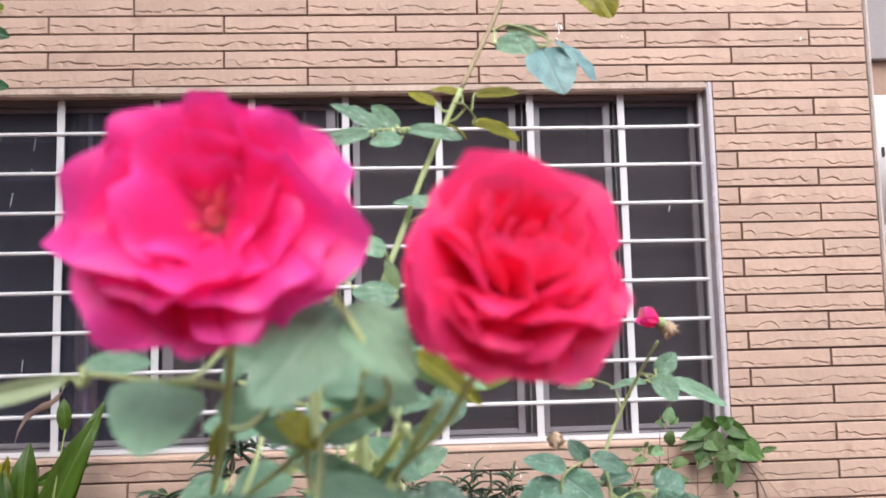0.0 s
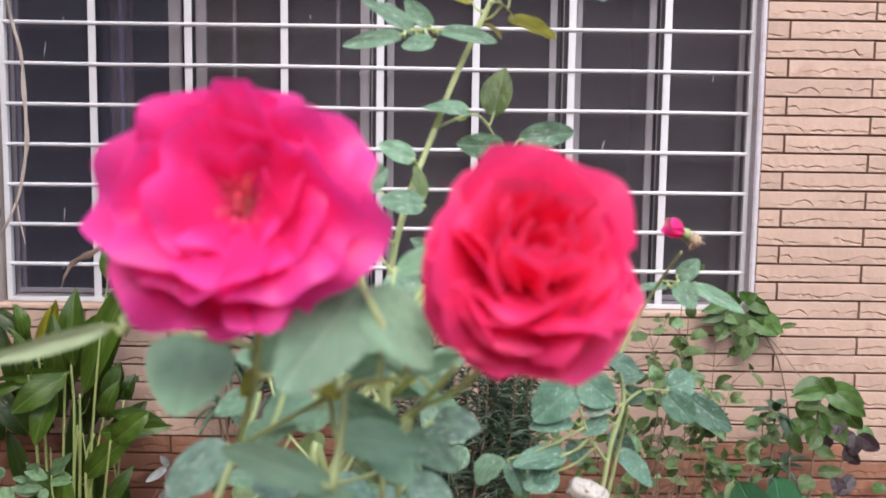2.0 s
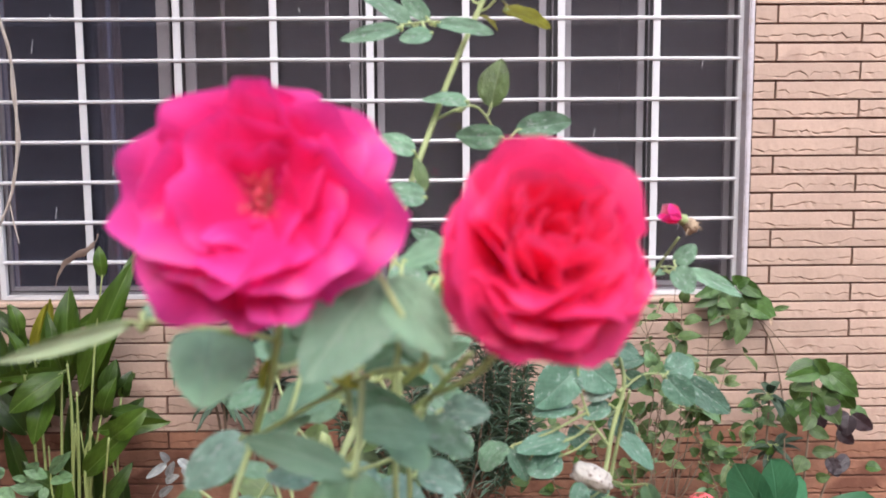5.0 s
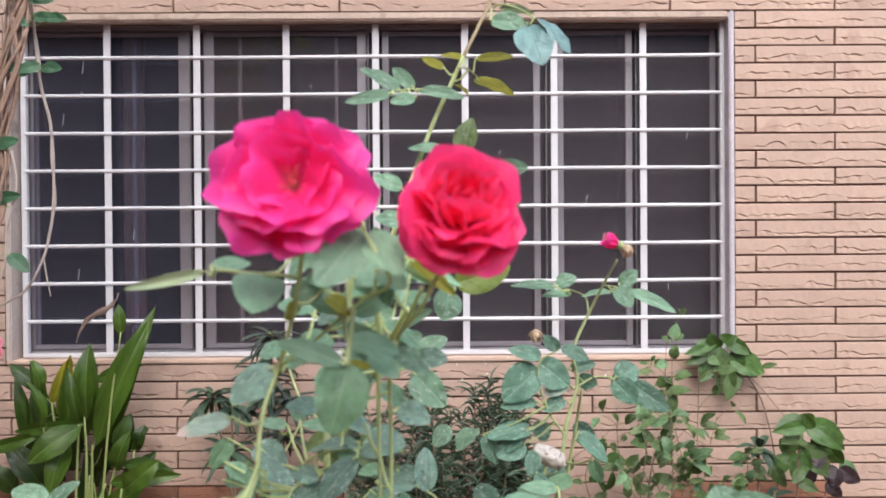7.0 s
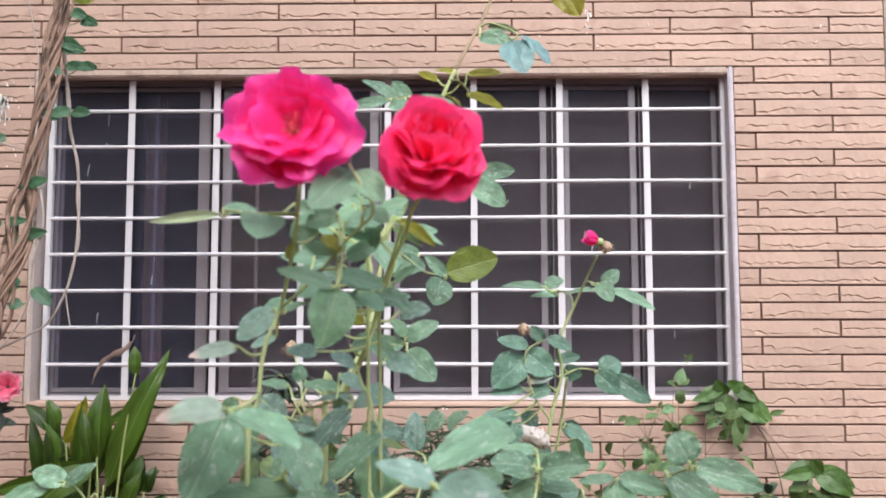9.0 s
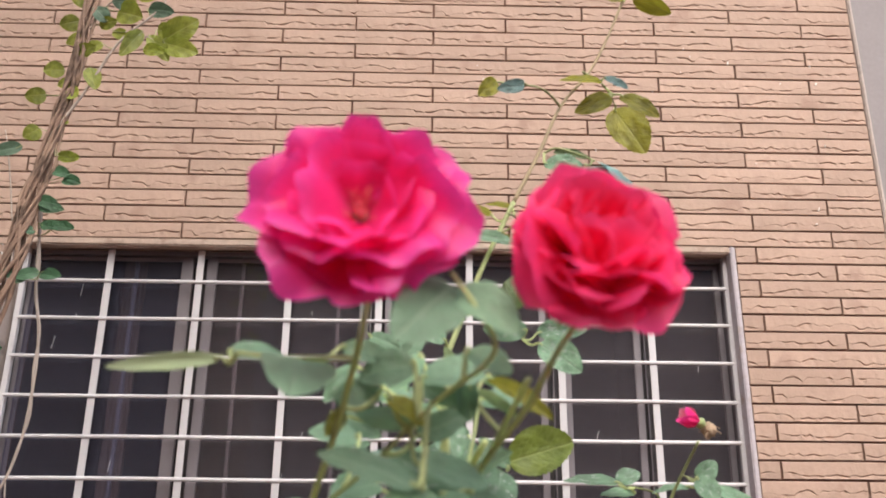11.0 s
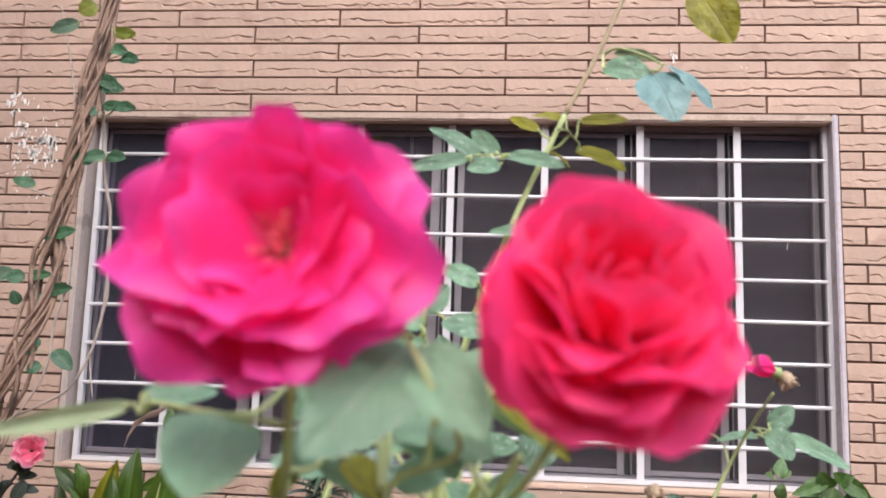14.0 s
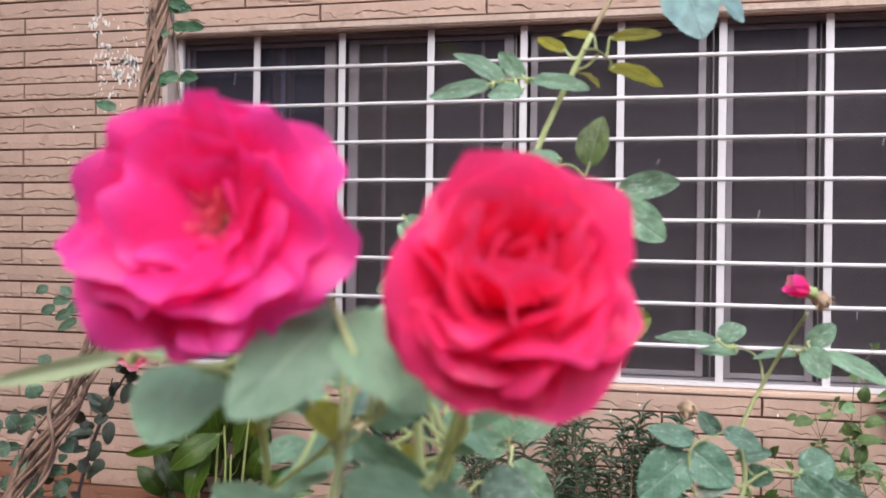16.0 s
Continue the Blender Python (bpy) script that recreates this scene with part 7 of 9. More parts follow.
leaf(vine, "t", (-0.6936, -0.9000, 1.7814), (-0.7072, -0.9100, 1.7691), 0.0205, (0.54, -0.84, 0.08))
leaf(vine, "t", (-0.6664, -0.9000, 1.6840), (-0.7149, -0.9100, 1.6697), 0.0275, (0.21, -0.98, -0.03))
leaf(vine, "t", (-0.6610, -0.9000, 1.6840), (-0.6159, -0.9100, 1.6735), 0.0252, (-0.16, -0.96, 0.21))
leaf(vine, "t", (-0.7654, -0.9000, 1.5054), (-0.7122, -0.9100, 1.5173), 0.0279, (-0.18, -0.98, -0.02))
leaf(vine, "t", (-0.7655, -0.9000, 1.5108), (-0.7826, -0.9100, 1.4987), 0.0232, (0.45, -0.89, 0.10))
leaf(vine, "t", (-0.8201, -0.9000, 1.4185), (-0.8570, -0.9100, 1.4136), 0.0316, (0.24, -0.96, 0.14))
leaf(vine, "t", (-0.8147, -0.9000, 1.4185), (-0.7558, -0.9100, 1.4228), 0.0238, (-0.18, -0.97, 0.15))
leaf(vine, "t", (-0.7738, -0.9000, 1.3838), (-0.7087, -0.9100, 1.3962), 0.0278, (-0.17, -0.98, 0.08))
leaf(vine, "t", (-0.7777, -0.9000, 1.3784), (-0.7908, -0.9100, 1.3724), 0.0205, (0.53, -0.82, 0.21))
leaf(vine, "t", (-0.7720, -0.9000, 1.2865), (-0.7929, -0.9100, 1.2718), 0.0244, (0.35, -0.93, 0.14))
leaf(vine, "t", (-0.7409, -0.9000, 1.2666), (-0.6924, -0.9100, 1.2269), 0.0350, (0.21, -0.86, 0.47))
leaf(vine, "t", (-0.6537, -0.9000, 1.8952), (-0.6058, -0.9100, 1.8847), 0.0211, (-0.19, -0.98, 0.08))
leaf(vine, "t", (-0.7657, -0.9000, 1.2361), (-0.7906, -0.9100, 1.2216), 0.0271, (0.29, -0.94, 0.15))
leaf(vine, "m", (-0.7534, -0.9000, 1.9784), (-0.8125, -0.9100, 1.9539), 0.0318, (0.25, -0.94, -0.23))
leaf(vine, "a", (-0.6748, -0.9000, 1.9549), (-0.6177, -0.9100, 1.9496), 0.0258, (-0.18, -0.98, -0.05))
leaf(vine, "t", (-0.6779, -0.9000, 1.9219), (-0.6365, -0.9100, 1.9009), 0.0218, (-0.10, -0.96, 0.27))
leaf(vine, "t", (-0.6496, -0.9000, 1.9049), (-0.6062, -0.9100, 1.8866), 0.0193, (-0.13, -0.97, 0.22))
leaf(vine, "t", (-0.6834, -0.9000, 1.8475), (-0.6470, -0.9100, 1.8249), 0.0317, (-0.03, -0.93, 0.36))
leaf(vine, "t", (-0.6863, -0.9000, 1.7936), (-0.6073, -0.9100, 1.7797), 0.0242, (-0.11, -0.99, 0.11))
leaf(vine, "t", (-0.7109, -0.9000, 1.6781), (-0.7399, -0.9100, 1.6808), 0.0251, (0.33, -0.94, 0.07))
leaf(vine, "t", (-0.6938, -0.9000, 1.6731), (-0.7168, -0.9100, 1.6610), 0.0211, (0.40, -0.92, -0.00))
leaf(vine, "t", (-0.6673, -0.9000, 1.6780), (-0.6221, -0.9100, 1.6705), 0.0217, (-0.18, -0.96, 0.19))
leaf(vine, "m", (-0.8463, -0.9000, 1.4288), (-0.9195, -0.9100, 1.4113), 0.0338, (0.12, -0.99, 0.08))
leaf(vine, "t", (-0.8292, -0.9000, 1.3578), (-0.8377, -0.9100, 1.3871), 0.0241, (0.65, -0.75, -0.07))
leaf(vine, "t", (-0.8057, -0.9000, 1.2663), (-0.7715, -0.9100, 1.2671), 0.0254, (-0.27, -0.90, 0.35))
leaf(vine, "t", (-0.8918, -0.9000, 1.1739), (-0.9261, -0.9100, 1.1640), 0.0308, (0.22, -0.95, 0.22))
leaf(vine, "t", (-0.8162, -0.9000, 1.6153), (-0.8624, -0.9100, 1.6243), 0.0252, (0.24, -0.96, 0.16))
leaf(vine, "a", (-0.6491, -0.9000, 2.3649), (-0.6993, -0.9100, 2.3645), 0.0489, (0.19, -0.93, -0.33))
leaf(vine, "a", (-0.6722, -0.9000, 2.3057), (-0.7132, -0.9100, 2.2860), 0.0412, (0.37, -0.87, -0.33))
leaf(vine, "a", (-0.6885, -0.9000, 2.1727), (-0.7327, -0.9100, 2.1660), 0.0405, (0.25, -0.93, -0.27))
leaf(vine, "a", (-0.7196, -0.9000, 2.1076), (-0.7634, -0.9100, 2.0972), 0.0400, (0.27, -0.93, -0.25))
leaf(vine, "a", (-0.7205, -0.9000, 2.0226), (-0.7492, -0.9100, 1.9942), 0.0387, (0.47, -0.87, -0.17))
leaf(vine, "a", (-0.6693, -0.9000, 2.2170), (-0.6219, -0.9100, 2.2309), 0.0330, (-0.05, -0.88, -0.46))
leaf(vine, "a", (-0.6308, -0.9000, 2.1810), (-0.6046, -0.9100, 2.1181), 0.0395, (0.28, -0.92, 0.26))
leaf(vine, "a", (-0.5899, -0.9000, 2.3335), (-0.5240, -0.9100, 2.3126), 0.0630, (-0.20, -0.97, -0.16))
leaf(vine, "m", (-0.6184, -0.9000, 2.3860), (-0.5774, -0.9100, 2.3718), 0.0335, (-0.28, -0.95, -0.15))
leaf(vine, "m", (-0.5800, -0.9000, 2.4202), (-0.5366, -0.9100, 2.3978), 0.0476, (-0.25, -0.96, -0.06))
leaf(vine, "a", (-0.5523, -0.9000, 2.3811), (-0.4804, -0.9100, 2.3880), 0.0465, (-0.08, -0.90, -0.43))
leaf(vine, "a", (-0.5221, -0.9000, 2.2828), (-0.5616, -0.9100, 2.2069), 0.0377, (0.47, -0.87, -0.13))
leaf(vine, "a", (-0.4701, -0.9000, 2.2581), (-0.3892, -0.9100, 2.3077), 0.0623, (0.15, -0.89, -0.43))
leaf(vine, "a", (-0.4694, -0.9000, 2.2520), (-0.3821, -0.9100, 2.2190), 0.0524, (-0.16, -0.98, -0.12))
leaf(vine, "a", (-0.5153, -0.9000, 2.2317), (-0.4595, -0.9100, 2.2191), 0.0323, (-0.21, -0.96, -0.18))
leaf(vine, "a", (-0.5256, -0.9000, 2.2706), (-0.5578, -0.9100, 2.2425), 0.0316, (0.46, -0.86, -0.22))
leaf(vine, "a", (-0.6744, -0.9000, 2.1183), (-0.6435, -0.9100, 2.0991), 0.0385, (-0.17, -0.96, 0.22))
leaf(vine, "a", (-0.6676, -0.9000, 1.9543), (-0.6186, -0.9100, 1.9450), 0.0282, (-0.20, -0.98, -0.01))
leaf(vine, "t", (-0.6762, -0.9000, 1.9210), (-0.6325, -0.9100, 1.9067), 0.0243, (-0.19, -0.98, 0.12))
leaf(vine, "t", (-0.6484, -0.9000, 1.9042), (-0.6078, -0.9100, 1.8927), 0.0191, (-0.21, -0.97, 0.09))
leaf(vine, "t", (-0.6991, -0.9000, 1.8493), (-0.6500, -0.9100, 1.8358), 0.0301, (-0.17, -0.98, 0.12))
leaf(vine, "t", (-0.6791, -0.9000, 1.7901), (-0.6476, -0.9100, 1.7819), 0.0238, (-0.26, -0.95, 0.18))
leaf(vine, "t", (-0.6481, -0.9000, 1.7854), (-0.6046, -0.9100, 1.7798), 0.0186, (-0.22, -0.97, 0.05))
leaf(vine, "m", (-0.6067, -0.9000, 2.3070), (-0.6412, -0.9100, 2.3394), 0.0388, (0.20, -0.98, -0.09))
leaf(vine, "m", (-0.5182, -0.9000, 2.3412), (-0.4512, -0.9100, 2.3294), 0.0397, (-0.19, -0.94, -0.27))
leaf(vine, "m", (-0.5599, -0.9000, 2.3606), (-0.5992, -0.9100, 2.3526), 0.0393, (0.30, -0.89, -0.35))
leaf(vine, "m", (-0.5495, -0.9000, 2.4482), (-0.4874, -0.9100, 2.4227), 0.0475, (-0.22, -0.96, -0.17))
leaf(vine, "m", (-1.0119, -0.8600, 1.2097), (-1.0349, -0.8700, 1.1953), 0.0228, (0.33, -0.94, 0.12))
leaf(vine, "m", (-0.9934, -0.8600, 1.1657), (-1.0223, -0.8700, 1.1486), 0.0255, (0.26, -0.96, 0.12))
leaf(vine, "m", (-0.9996, -0.8600, 1.1812), (-0.9481, -0.8700, 1.1779), 0.0262, (-0.14, -0.87, 0.47))
leaf(vine, "m", (-0.9492, -0.8600, 1.1551), (-0.9853, -0.8700, 1.1353), 0.0254, (0.21, -0.97, 0.12))
leaf(vine, "m", (-0.9358, -0.8600, 1.1386), (-0.9775, -0.8700, 1.1109), 0.0227, (0.19, -0.98, 0.07))
leaf(vine, "m", (-0.9499, -0.8600, 1.1942), (-0.9734, -0.8700, 1.2110), 0.0226, (0.55, -0.78, 0.30))
leaf(vine, "m", (-1.0880, -0.8600, 0.8778), (-1.1058, -0.8700, 0.9066), 0.0386, (0.72, -0.65, 0.22))
leaf(vine, "m", (-1.0821, -0.8600, 0.8834), (-1.0341, -0.8700, 0.8987), 0.0437, (-0.28, -0.91, 0.29))
leaf(vine, "m", (-1.0326, -0.8600, 0.9531), (-1.0475, -0.8700, 0.9869), 0.0409, (0.73, -0.68, 0.12))
leaf(vine, "m", (-1.1069, -0.8600, 0.8371), (-1.1359, -0.8700, 0.8206), 0.0394, (0.20, -0.95, 0.23))
leaf(vine, "m", (-0.9687, -0.8600, 0.8506), (-0.9362, -0.8700, 0.8330), 0.0329, (0.18, -0.68, 0.71))
leaf(vine, "m", (-1.0553, -0.8600, 0.8060), (-1.0917, -0.8700, 0.7905), 0.0393, (0.13, -0.95, 0.30))
leaf(vine, "m", (-1.0102, -0.8600, 0.7814), (-0.9543, -0.8700, 0.7878), 0.0301, (-0.21, -0.82, 0.53))
leaf(vine, "m", (-1.0799, -0.8600, 0.7609), (-1.1223, -0.8700, 0.7384), 0.0422, (0.10, -0.96, 0.25))
leaf(vine, "m", (-0.9538, -0.8600, 0.7526), (-0.9840, -0.8700, 0.7313), 0.0387, (0.16, -0.96, 0.23))
leaf(vine, "m", (-1.0349, -0.8600, 0.7522), (-1.0456, -0.8700, 0.7151), 0.0447, (0.48, -0.87, 0.10))
leaf(vine, "m", (-1.1332, -0.8600, 0.8686), (-1.1630, -0.8700, 0.8916), 0.0458, (0.57, -0.70, 0.43))
leaf(vine, "m", (-1.0028, -0.8600, 1.0318), (-1.0264, -0.8700, 1.0492), 0.0293, (0.57, -0.74, 0.35))
leaf(vine, "a", (-0.6392, -0.8900, 2.4199), (-0.6711, -0.9000, 2.4389), 0.0427, (0.18, -0.96, -0.20))
leaf(vine, "a", (-0.5978, -0.8900, 2.4081), (-0.6351, -0.9000, 2.4189), 0.0400, (0.17, -0.95, -0.28))
leaf(vine, "a", (-0.5666, -0.8900, 2.4216), (-0.5164, -0.9000, 2.4489), 0.0464, (0.12, -0.84, -0.53))
leaf(vine, "a", (-0.5974, -0.8900, 2.2879), (-0.5455, -0.9000, 2.2566), 0.0300, (-0.16, -0.99, 0.05))
leaf(vine, "a", (-0.6136, -0.8900, 2.2497), (-0.6599, -0.9000, 2.2291), 0.0265, (0.33, -0.89, -0.31))
leaf(vine, "a", (-0.4928, -0.8900, 2.2900), (-0.4398, -0.9000, 2.2844), 0.0422, (-0.21, -0.93, -0.29))
leaf(vine, "a", (-0.5081, -0.8900, 2.2774), (-0.4517, -0.9000, 2.2017), 0.0410, (0.05, -0.98, 0.17))
leaf(vine, "a", (-0.6317, -0.8900, 2.3010), (-0.5861, -0.9000, 2.3074), 0.0325, (-0.13, -0.89, -0.44))
leaf(vine, "a", (-0.6611, -0.8900, 2.2745), (-0.6949, -0.9000, 2.2418), 0.0290, (0.48, -0.85, -0.24))
leaf(vine, "a", (-0.6725, -0.8900, 2.1484), (-0.6976, -0.9000, 2.1307), 0.0259, (0.48, -0.86, -0.20))
leaf(vine, "a", (-0.7006, -0.8900, 2.0640), (-0.6607, -0.9000, 2.0358), 0.0248, (-0.07, -0.97, 0.25))
leaf(vine, "a", (-0.5834, -0.8900, 2.3814), (-0.5478, -0.9000, 2.3484), 0.0401, (-0.12, -0.98, 0.17))
leaf(vine, "a", (-0.6615, -0.8900, 2.4194), (-0.7042, -0.9000, 2.4318), 0.0428, (0.15, -0.95, -0.26))
leaf(vine, "z", (-1.0181, -0.7200, 0.6781), (-1.0321, -0.7400, 0.6943), 0.0187, (0.87, -0.43, 0.23))
leaf(vine, "z", (-1.2187, -0.7000, 0.8386), (-1.1631, -0.7500, 0.8342), 0.0191, (-0.15, -0.25, 0.96))
leaf(vine, "z", (-1.0325, -0.8400, 0.8262), (-1.1228, -0.7700, 0.8105), 0.0245, (-0.44, -0.39, 0.81))
leaf(vine, "z", (-0.9609, -0.8200, 0.8311), (-0.9926, -0.8100, 0.8536), 0.0270, (0.27, -0.69, 0.68))
leaf(vine, "t", (-1.1590, -0.7500, 0.8711), (-1.1525, -0.8100, 0.8824), 0.0258, (0.87, 0.18, 0.46))
leaf(vine, "t", (-1.0527, -0.7300, 0.7292), (-1.0096, -0.7900, 0.7176), 0.0277, (0.10, -0.12, 0.99))
leaf(vine, "t", (-1.1814, -0.7700, 0.7274), (-1.1356, -0.7700, 0.7375), 0.0277, (-0.09, -0.90, 0.42))
leaf(vine, "t", (-1.1426, -0.7100, 0.6946), (-1.1159, -0.7800, 0.7002), 0.0229, (0.48, 0.25, 0.84))
leaf(vine, "z", (-1.0625, -0.8200, 0.8706), (-1.1351, -0.7100, 0.8197), 0.0521, (0.46, 0.60, 0.65))
leaf(vine, "t", (-1.0659, -0.7200, 0.7864), (-1.0468, -0.7600, 0.7754), 0.0212, (0.33, -0.10, 0.94))
leaf(vine, "z", (-1.1619, -0.7500, 0.8540), (-1.1354, -0.8300, 0.8606), 0.0263, (0.63, 0.27, 0.73))
leaf(vine, "z", (-0.9949, -0.8300, 0.7225), (-1.0525, -0.7500, 0.6722), 0.0218, (0.10, 0.58, 0.81))
leaf(vine, "z", (-1.0349, -0.8200, 0.7676), (-1.0512, -0.8000, 0.7298), 0.0270, (0.48, -0.68, -0.56))
leaf(vine, "z", (-0.9462, -0.8300, 0.9163), (-0.9758, -0.7900, 0.8757), 0.0268, (0.33, -0.54, -0.77))
leaf(vine, "z", (-1.0780, -0.7400, 0.8860), (-1.0521, -0.8400, 0.9141), 0.0347, (0.84, 0.34, 0.42))
leaf(vine, "z", (-1.1319, -0.8400, 0.7089), (-1.1506, -0.7600, 0.6792), 0.0301, (0.85, 0.35, 0.39))
leaf(vine, "z", (-1.2127, -0.7400, 0.8903), (-1.1165, -0.8200, 0.8946), 0.0232, (-0.29, -0.30, 0.91))
leaf(vine, "t", (-1.0544, -0.8300, 0.8545), (-1.0438, -0.8000, 0.8320), 0.0236, (0.96, -0.28, 0.07))
leaf(vine, "m", (-1.0210, -0.7500, 0.7439), (-0.9897, -0.8000, 0.7854), 0.0239, (0.63, -0.23, -0.75))
leaf(vine, "z", (-1.2504, -0.7300, 0.7029), (-1.1637, -0.7700, 0.7161), 0.0327, (-0.39, -0.63, 0.67))
leaf(vine, "z", (-1.1770, -0.7800, 0.6819), (-1.0981, -0.8400, 0.6927), 0.0224, (-0.36, -0.31, 0.88))
leaf(vine, "m", (-1.0487, -0.7800, 0.8558), (-1.0416, -0.8100, 0.8817), 0.0199, (0.92, -0.12, -0.39))
leaf(vine, "z", (-0.9833, -0.7600, 0.8593), (-0.9893, -0.7500, 0.8830), 0.0221, (0.52, -0.73, 0.44))
leaf(vine, "m", (-1.1020, -0.8400, 0.8273), (-1.1936, -0.7800, 0.8086), 0.0283, (-0.48, -0.51, 0.72))
leaf(vine, "m", (-1.1270, -0.7300, 0.8800), (-1.0811, -0.8300, 0.9065), 0.0288, (0.62, 0.45, 0.64))
leaf(vine, "z", (-1.0617, -0.8100, 0.8130), (-1.1131, -0.7100, 0.7667), 0.0504, (0.74, 0.56, 0.38))
leaf(adenium, "z", (-1.1245, -0.4400, 0.8738), (-1.1439, -0.4500, 0.8261), 0.0358, (0.39, -0.92, 0.03))
leaf(adenium, "z", (-1.1051, -0.4400, 0.8941), (-1.1149, -0.4500, 0.9163), 0.0359, (0.74, -0.67, 0.03))
leaf(adenium, "z", (-1.1343, -0.4400, 0.8181), (-1.1741, -0.4500, 0.8035), 0.0334, (0.13, -0.95, 0.30))
leaf(adenium, "z", (-1.1269, -0.4400, 0.8040), (-1.1262, -0.4500, 0.7383), 0.0356, (0.53, -0.84, 0.13))
leaf(adenium, "z", (-1.1638, -0.4400, 0.7467), (-1.1794, -0.4500, 0.6865), 0.0326, (0.45, -0.89, 0.03))
leaf(adenium, "z", (-1.0842, -0.4400, 0.9307), (-1.0323, -0.4500, 0.9681), 0.0334, (-0.13, -0.99, -0.08))
leaf(adenium, "z", (-1.0608, -0.4400, 0.9172), (-1.0836, -0.4500, 0.8566), 0.0356, (0.39, -0.92, 0.01))
leaf(adenium, "z", (-1.1151, -0.4400, 0.9552), (-1.0480, -0.4500, 0.9579), 0.0287, (-0.15, -0.88, 0.44))
leaf(adenium, "z", (-1.1484, -0.4400, 0.6924), (-1.1717, -0.4500, 0.6595), 0.0362, (0.27, -0.96, 0.10))
leaf(adenium, "z", (-1.1931, -0.4400, 0.6553), (-1.2175, -0.4500, 0.6905), 0.0362, (0.67, -0.69, 0.27))
leaf(adenium, "z", (-1.1879, -0.4400, 0.7729), (-1.1959, -0.4500, 0.8023), 0.0311, (0.74, -0.68, -0.03))

# ---- small parts of the rose bush ----
def crumple(radius, seed, stretch=(1, 1, 1), rough=0.35):
    """A shrivelled, lumpy body."""
    bm = bmesh.new()
    bmesh.ops.create_icosphere(bm, subdivisions=3, radius=radius)
    for v in bm.verts:
        d = v.co.normalized()
        v.co *= 1 + rough * noise.noise(d * 2.3 + Vector((seed, 0, 0))) + 0.4 * rough * noise.noise(d * 6 + Vector((0, seed, 0)))
        v.co = Vector((v.co.x * stretch[0], v.co.y * stretch[1], v.co.z * stretch[2]))
    return bm


DRIED = material("dried_calyx", (0.42, 0.31, 0.21), rough=0.9, vary=0.4, scale=120, fine=500, bump=0.5, depth=0.001)
HIP = material("bleached_bud", (0.52, 0.48, 0.43), rough=0.8, vary=0.25, scale=80, fine=300, bump=0.4, depth=0.001,
               stain=(0.16, 0.11, 0.09), stain_at=0.54, stain_scale=240)


def dried_head(at, size, seed):
    ob = part("withered_head", crumple(size, seed, (1, 1, 1.1), 0.5), DRIED, bush, "brown withered flower head", smooth=True)
    ob.matrix_basis = Matrix.Translation(at)
    r = random.Random(seed)
    bm = bmesh.new()
    for k in range(9):
        a = r.uniform(0, 6.28)
        d = Vector((math.cos(a), math.sin(a), r.uniform(-0.8, 0.6))).normalized()
        tube(bm, [d * size * 0.6, d * size * 1.4, d * size * 1.7 + Vector((0, 0, -size * 0.4))], size * 0.13, size * 0.03, sides=4, steps=2)
    part("calyx", bm, DRIED, ob)
    return ob


dried_head((0.378, -1.938, 1.276), 0.0052, 3)
dried_head((0.072, -1.945, 1.178), 0.0062, 9)
dried_head((0.300, -1.900, 1.195), 0.0056, 15)
bud = part("bud", crumple(0.0042, 21, (1.0, 1.0, 1.0), 0.2), CANE, bush, smooth=True)
bud.matrix_basis = Matrix.Translation((0.371, -1.940, 1.281))
for k, turn in enumerate((0, 95, 190, 280)):
    bm = petal_mesh(400 + k, 0.0070, 0.014, 34, 4, 4, 0.5, 0.0006, 0.1)
    p = part("petal", bm, PETAL_SOFT if k == 2 else PETAL_PINK, bud, smooth=True)
    z = Vector((-0.90, -0.1, 0.38)).normalized()
    x = z.orthogonal().normalized()
    p.matrix_basis = Matrix((x, z.cross(x), z)).transposed().to_4x4() @ Matrix.Rotation(radians(turn), 4, "Z")
hip = part("bleached_hip", crumple(0.0088, 33, (1.95, 0.95, 0.92), 0.30), HIP, bush, "bleached pale bud with dark spots", smooth=True)
hip.matrix_basis = Matrix.Translation((0.303, -1.963, 1.097)) @ Euler((0.2, 0.42, 0.15)).to_matrix().to_4x4()
cane(bush, 0.0018, 0.0014, (0.285, -1.955, 0.9), (0.295, -1.96, 1.03), (0.300, -1.962, 1.088))

# ---- pots ----
TERRA = material("old_terracotta", (0.24, 0.105, 0.065), rough=0.9, vary=0.2, scale=10, fine=90, bump=0.3, stain=(0.14, 0.08, 0.06), stain_at=0.55, stain_scale=9)
BLACKPOT = material("black_plastic_pot", (0.028, 0.030, 0.026), rough=0.5, vary=0.2, scale=9, fine=60, bump=0.1)


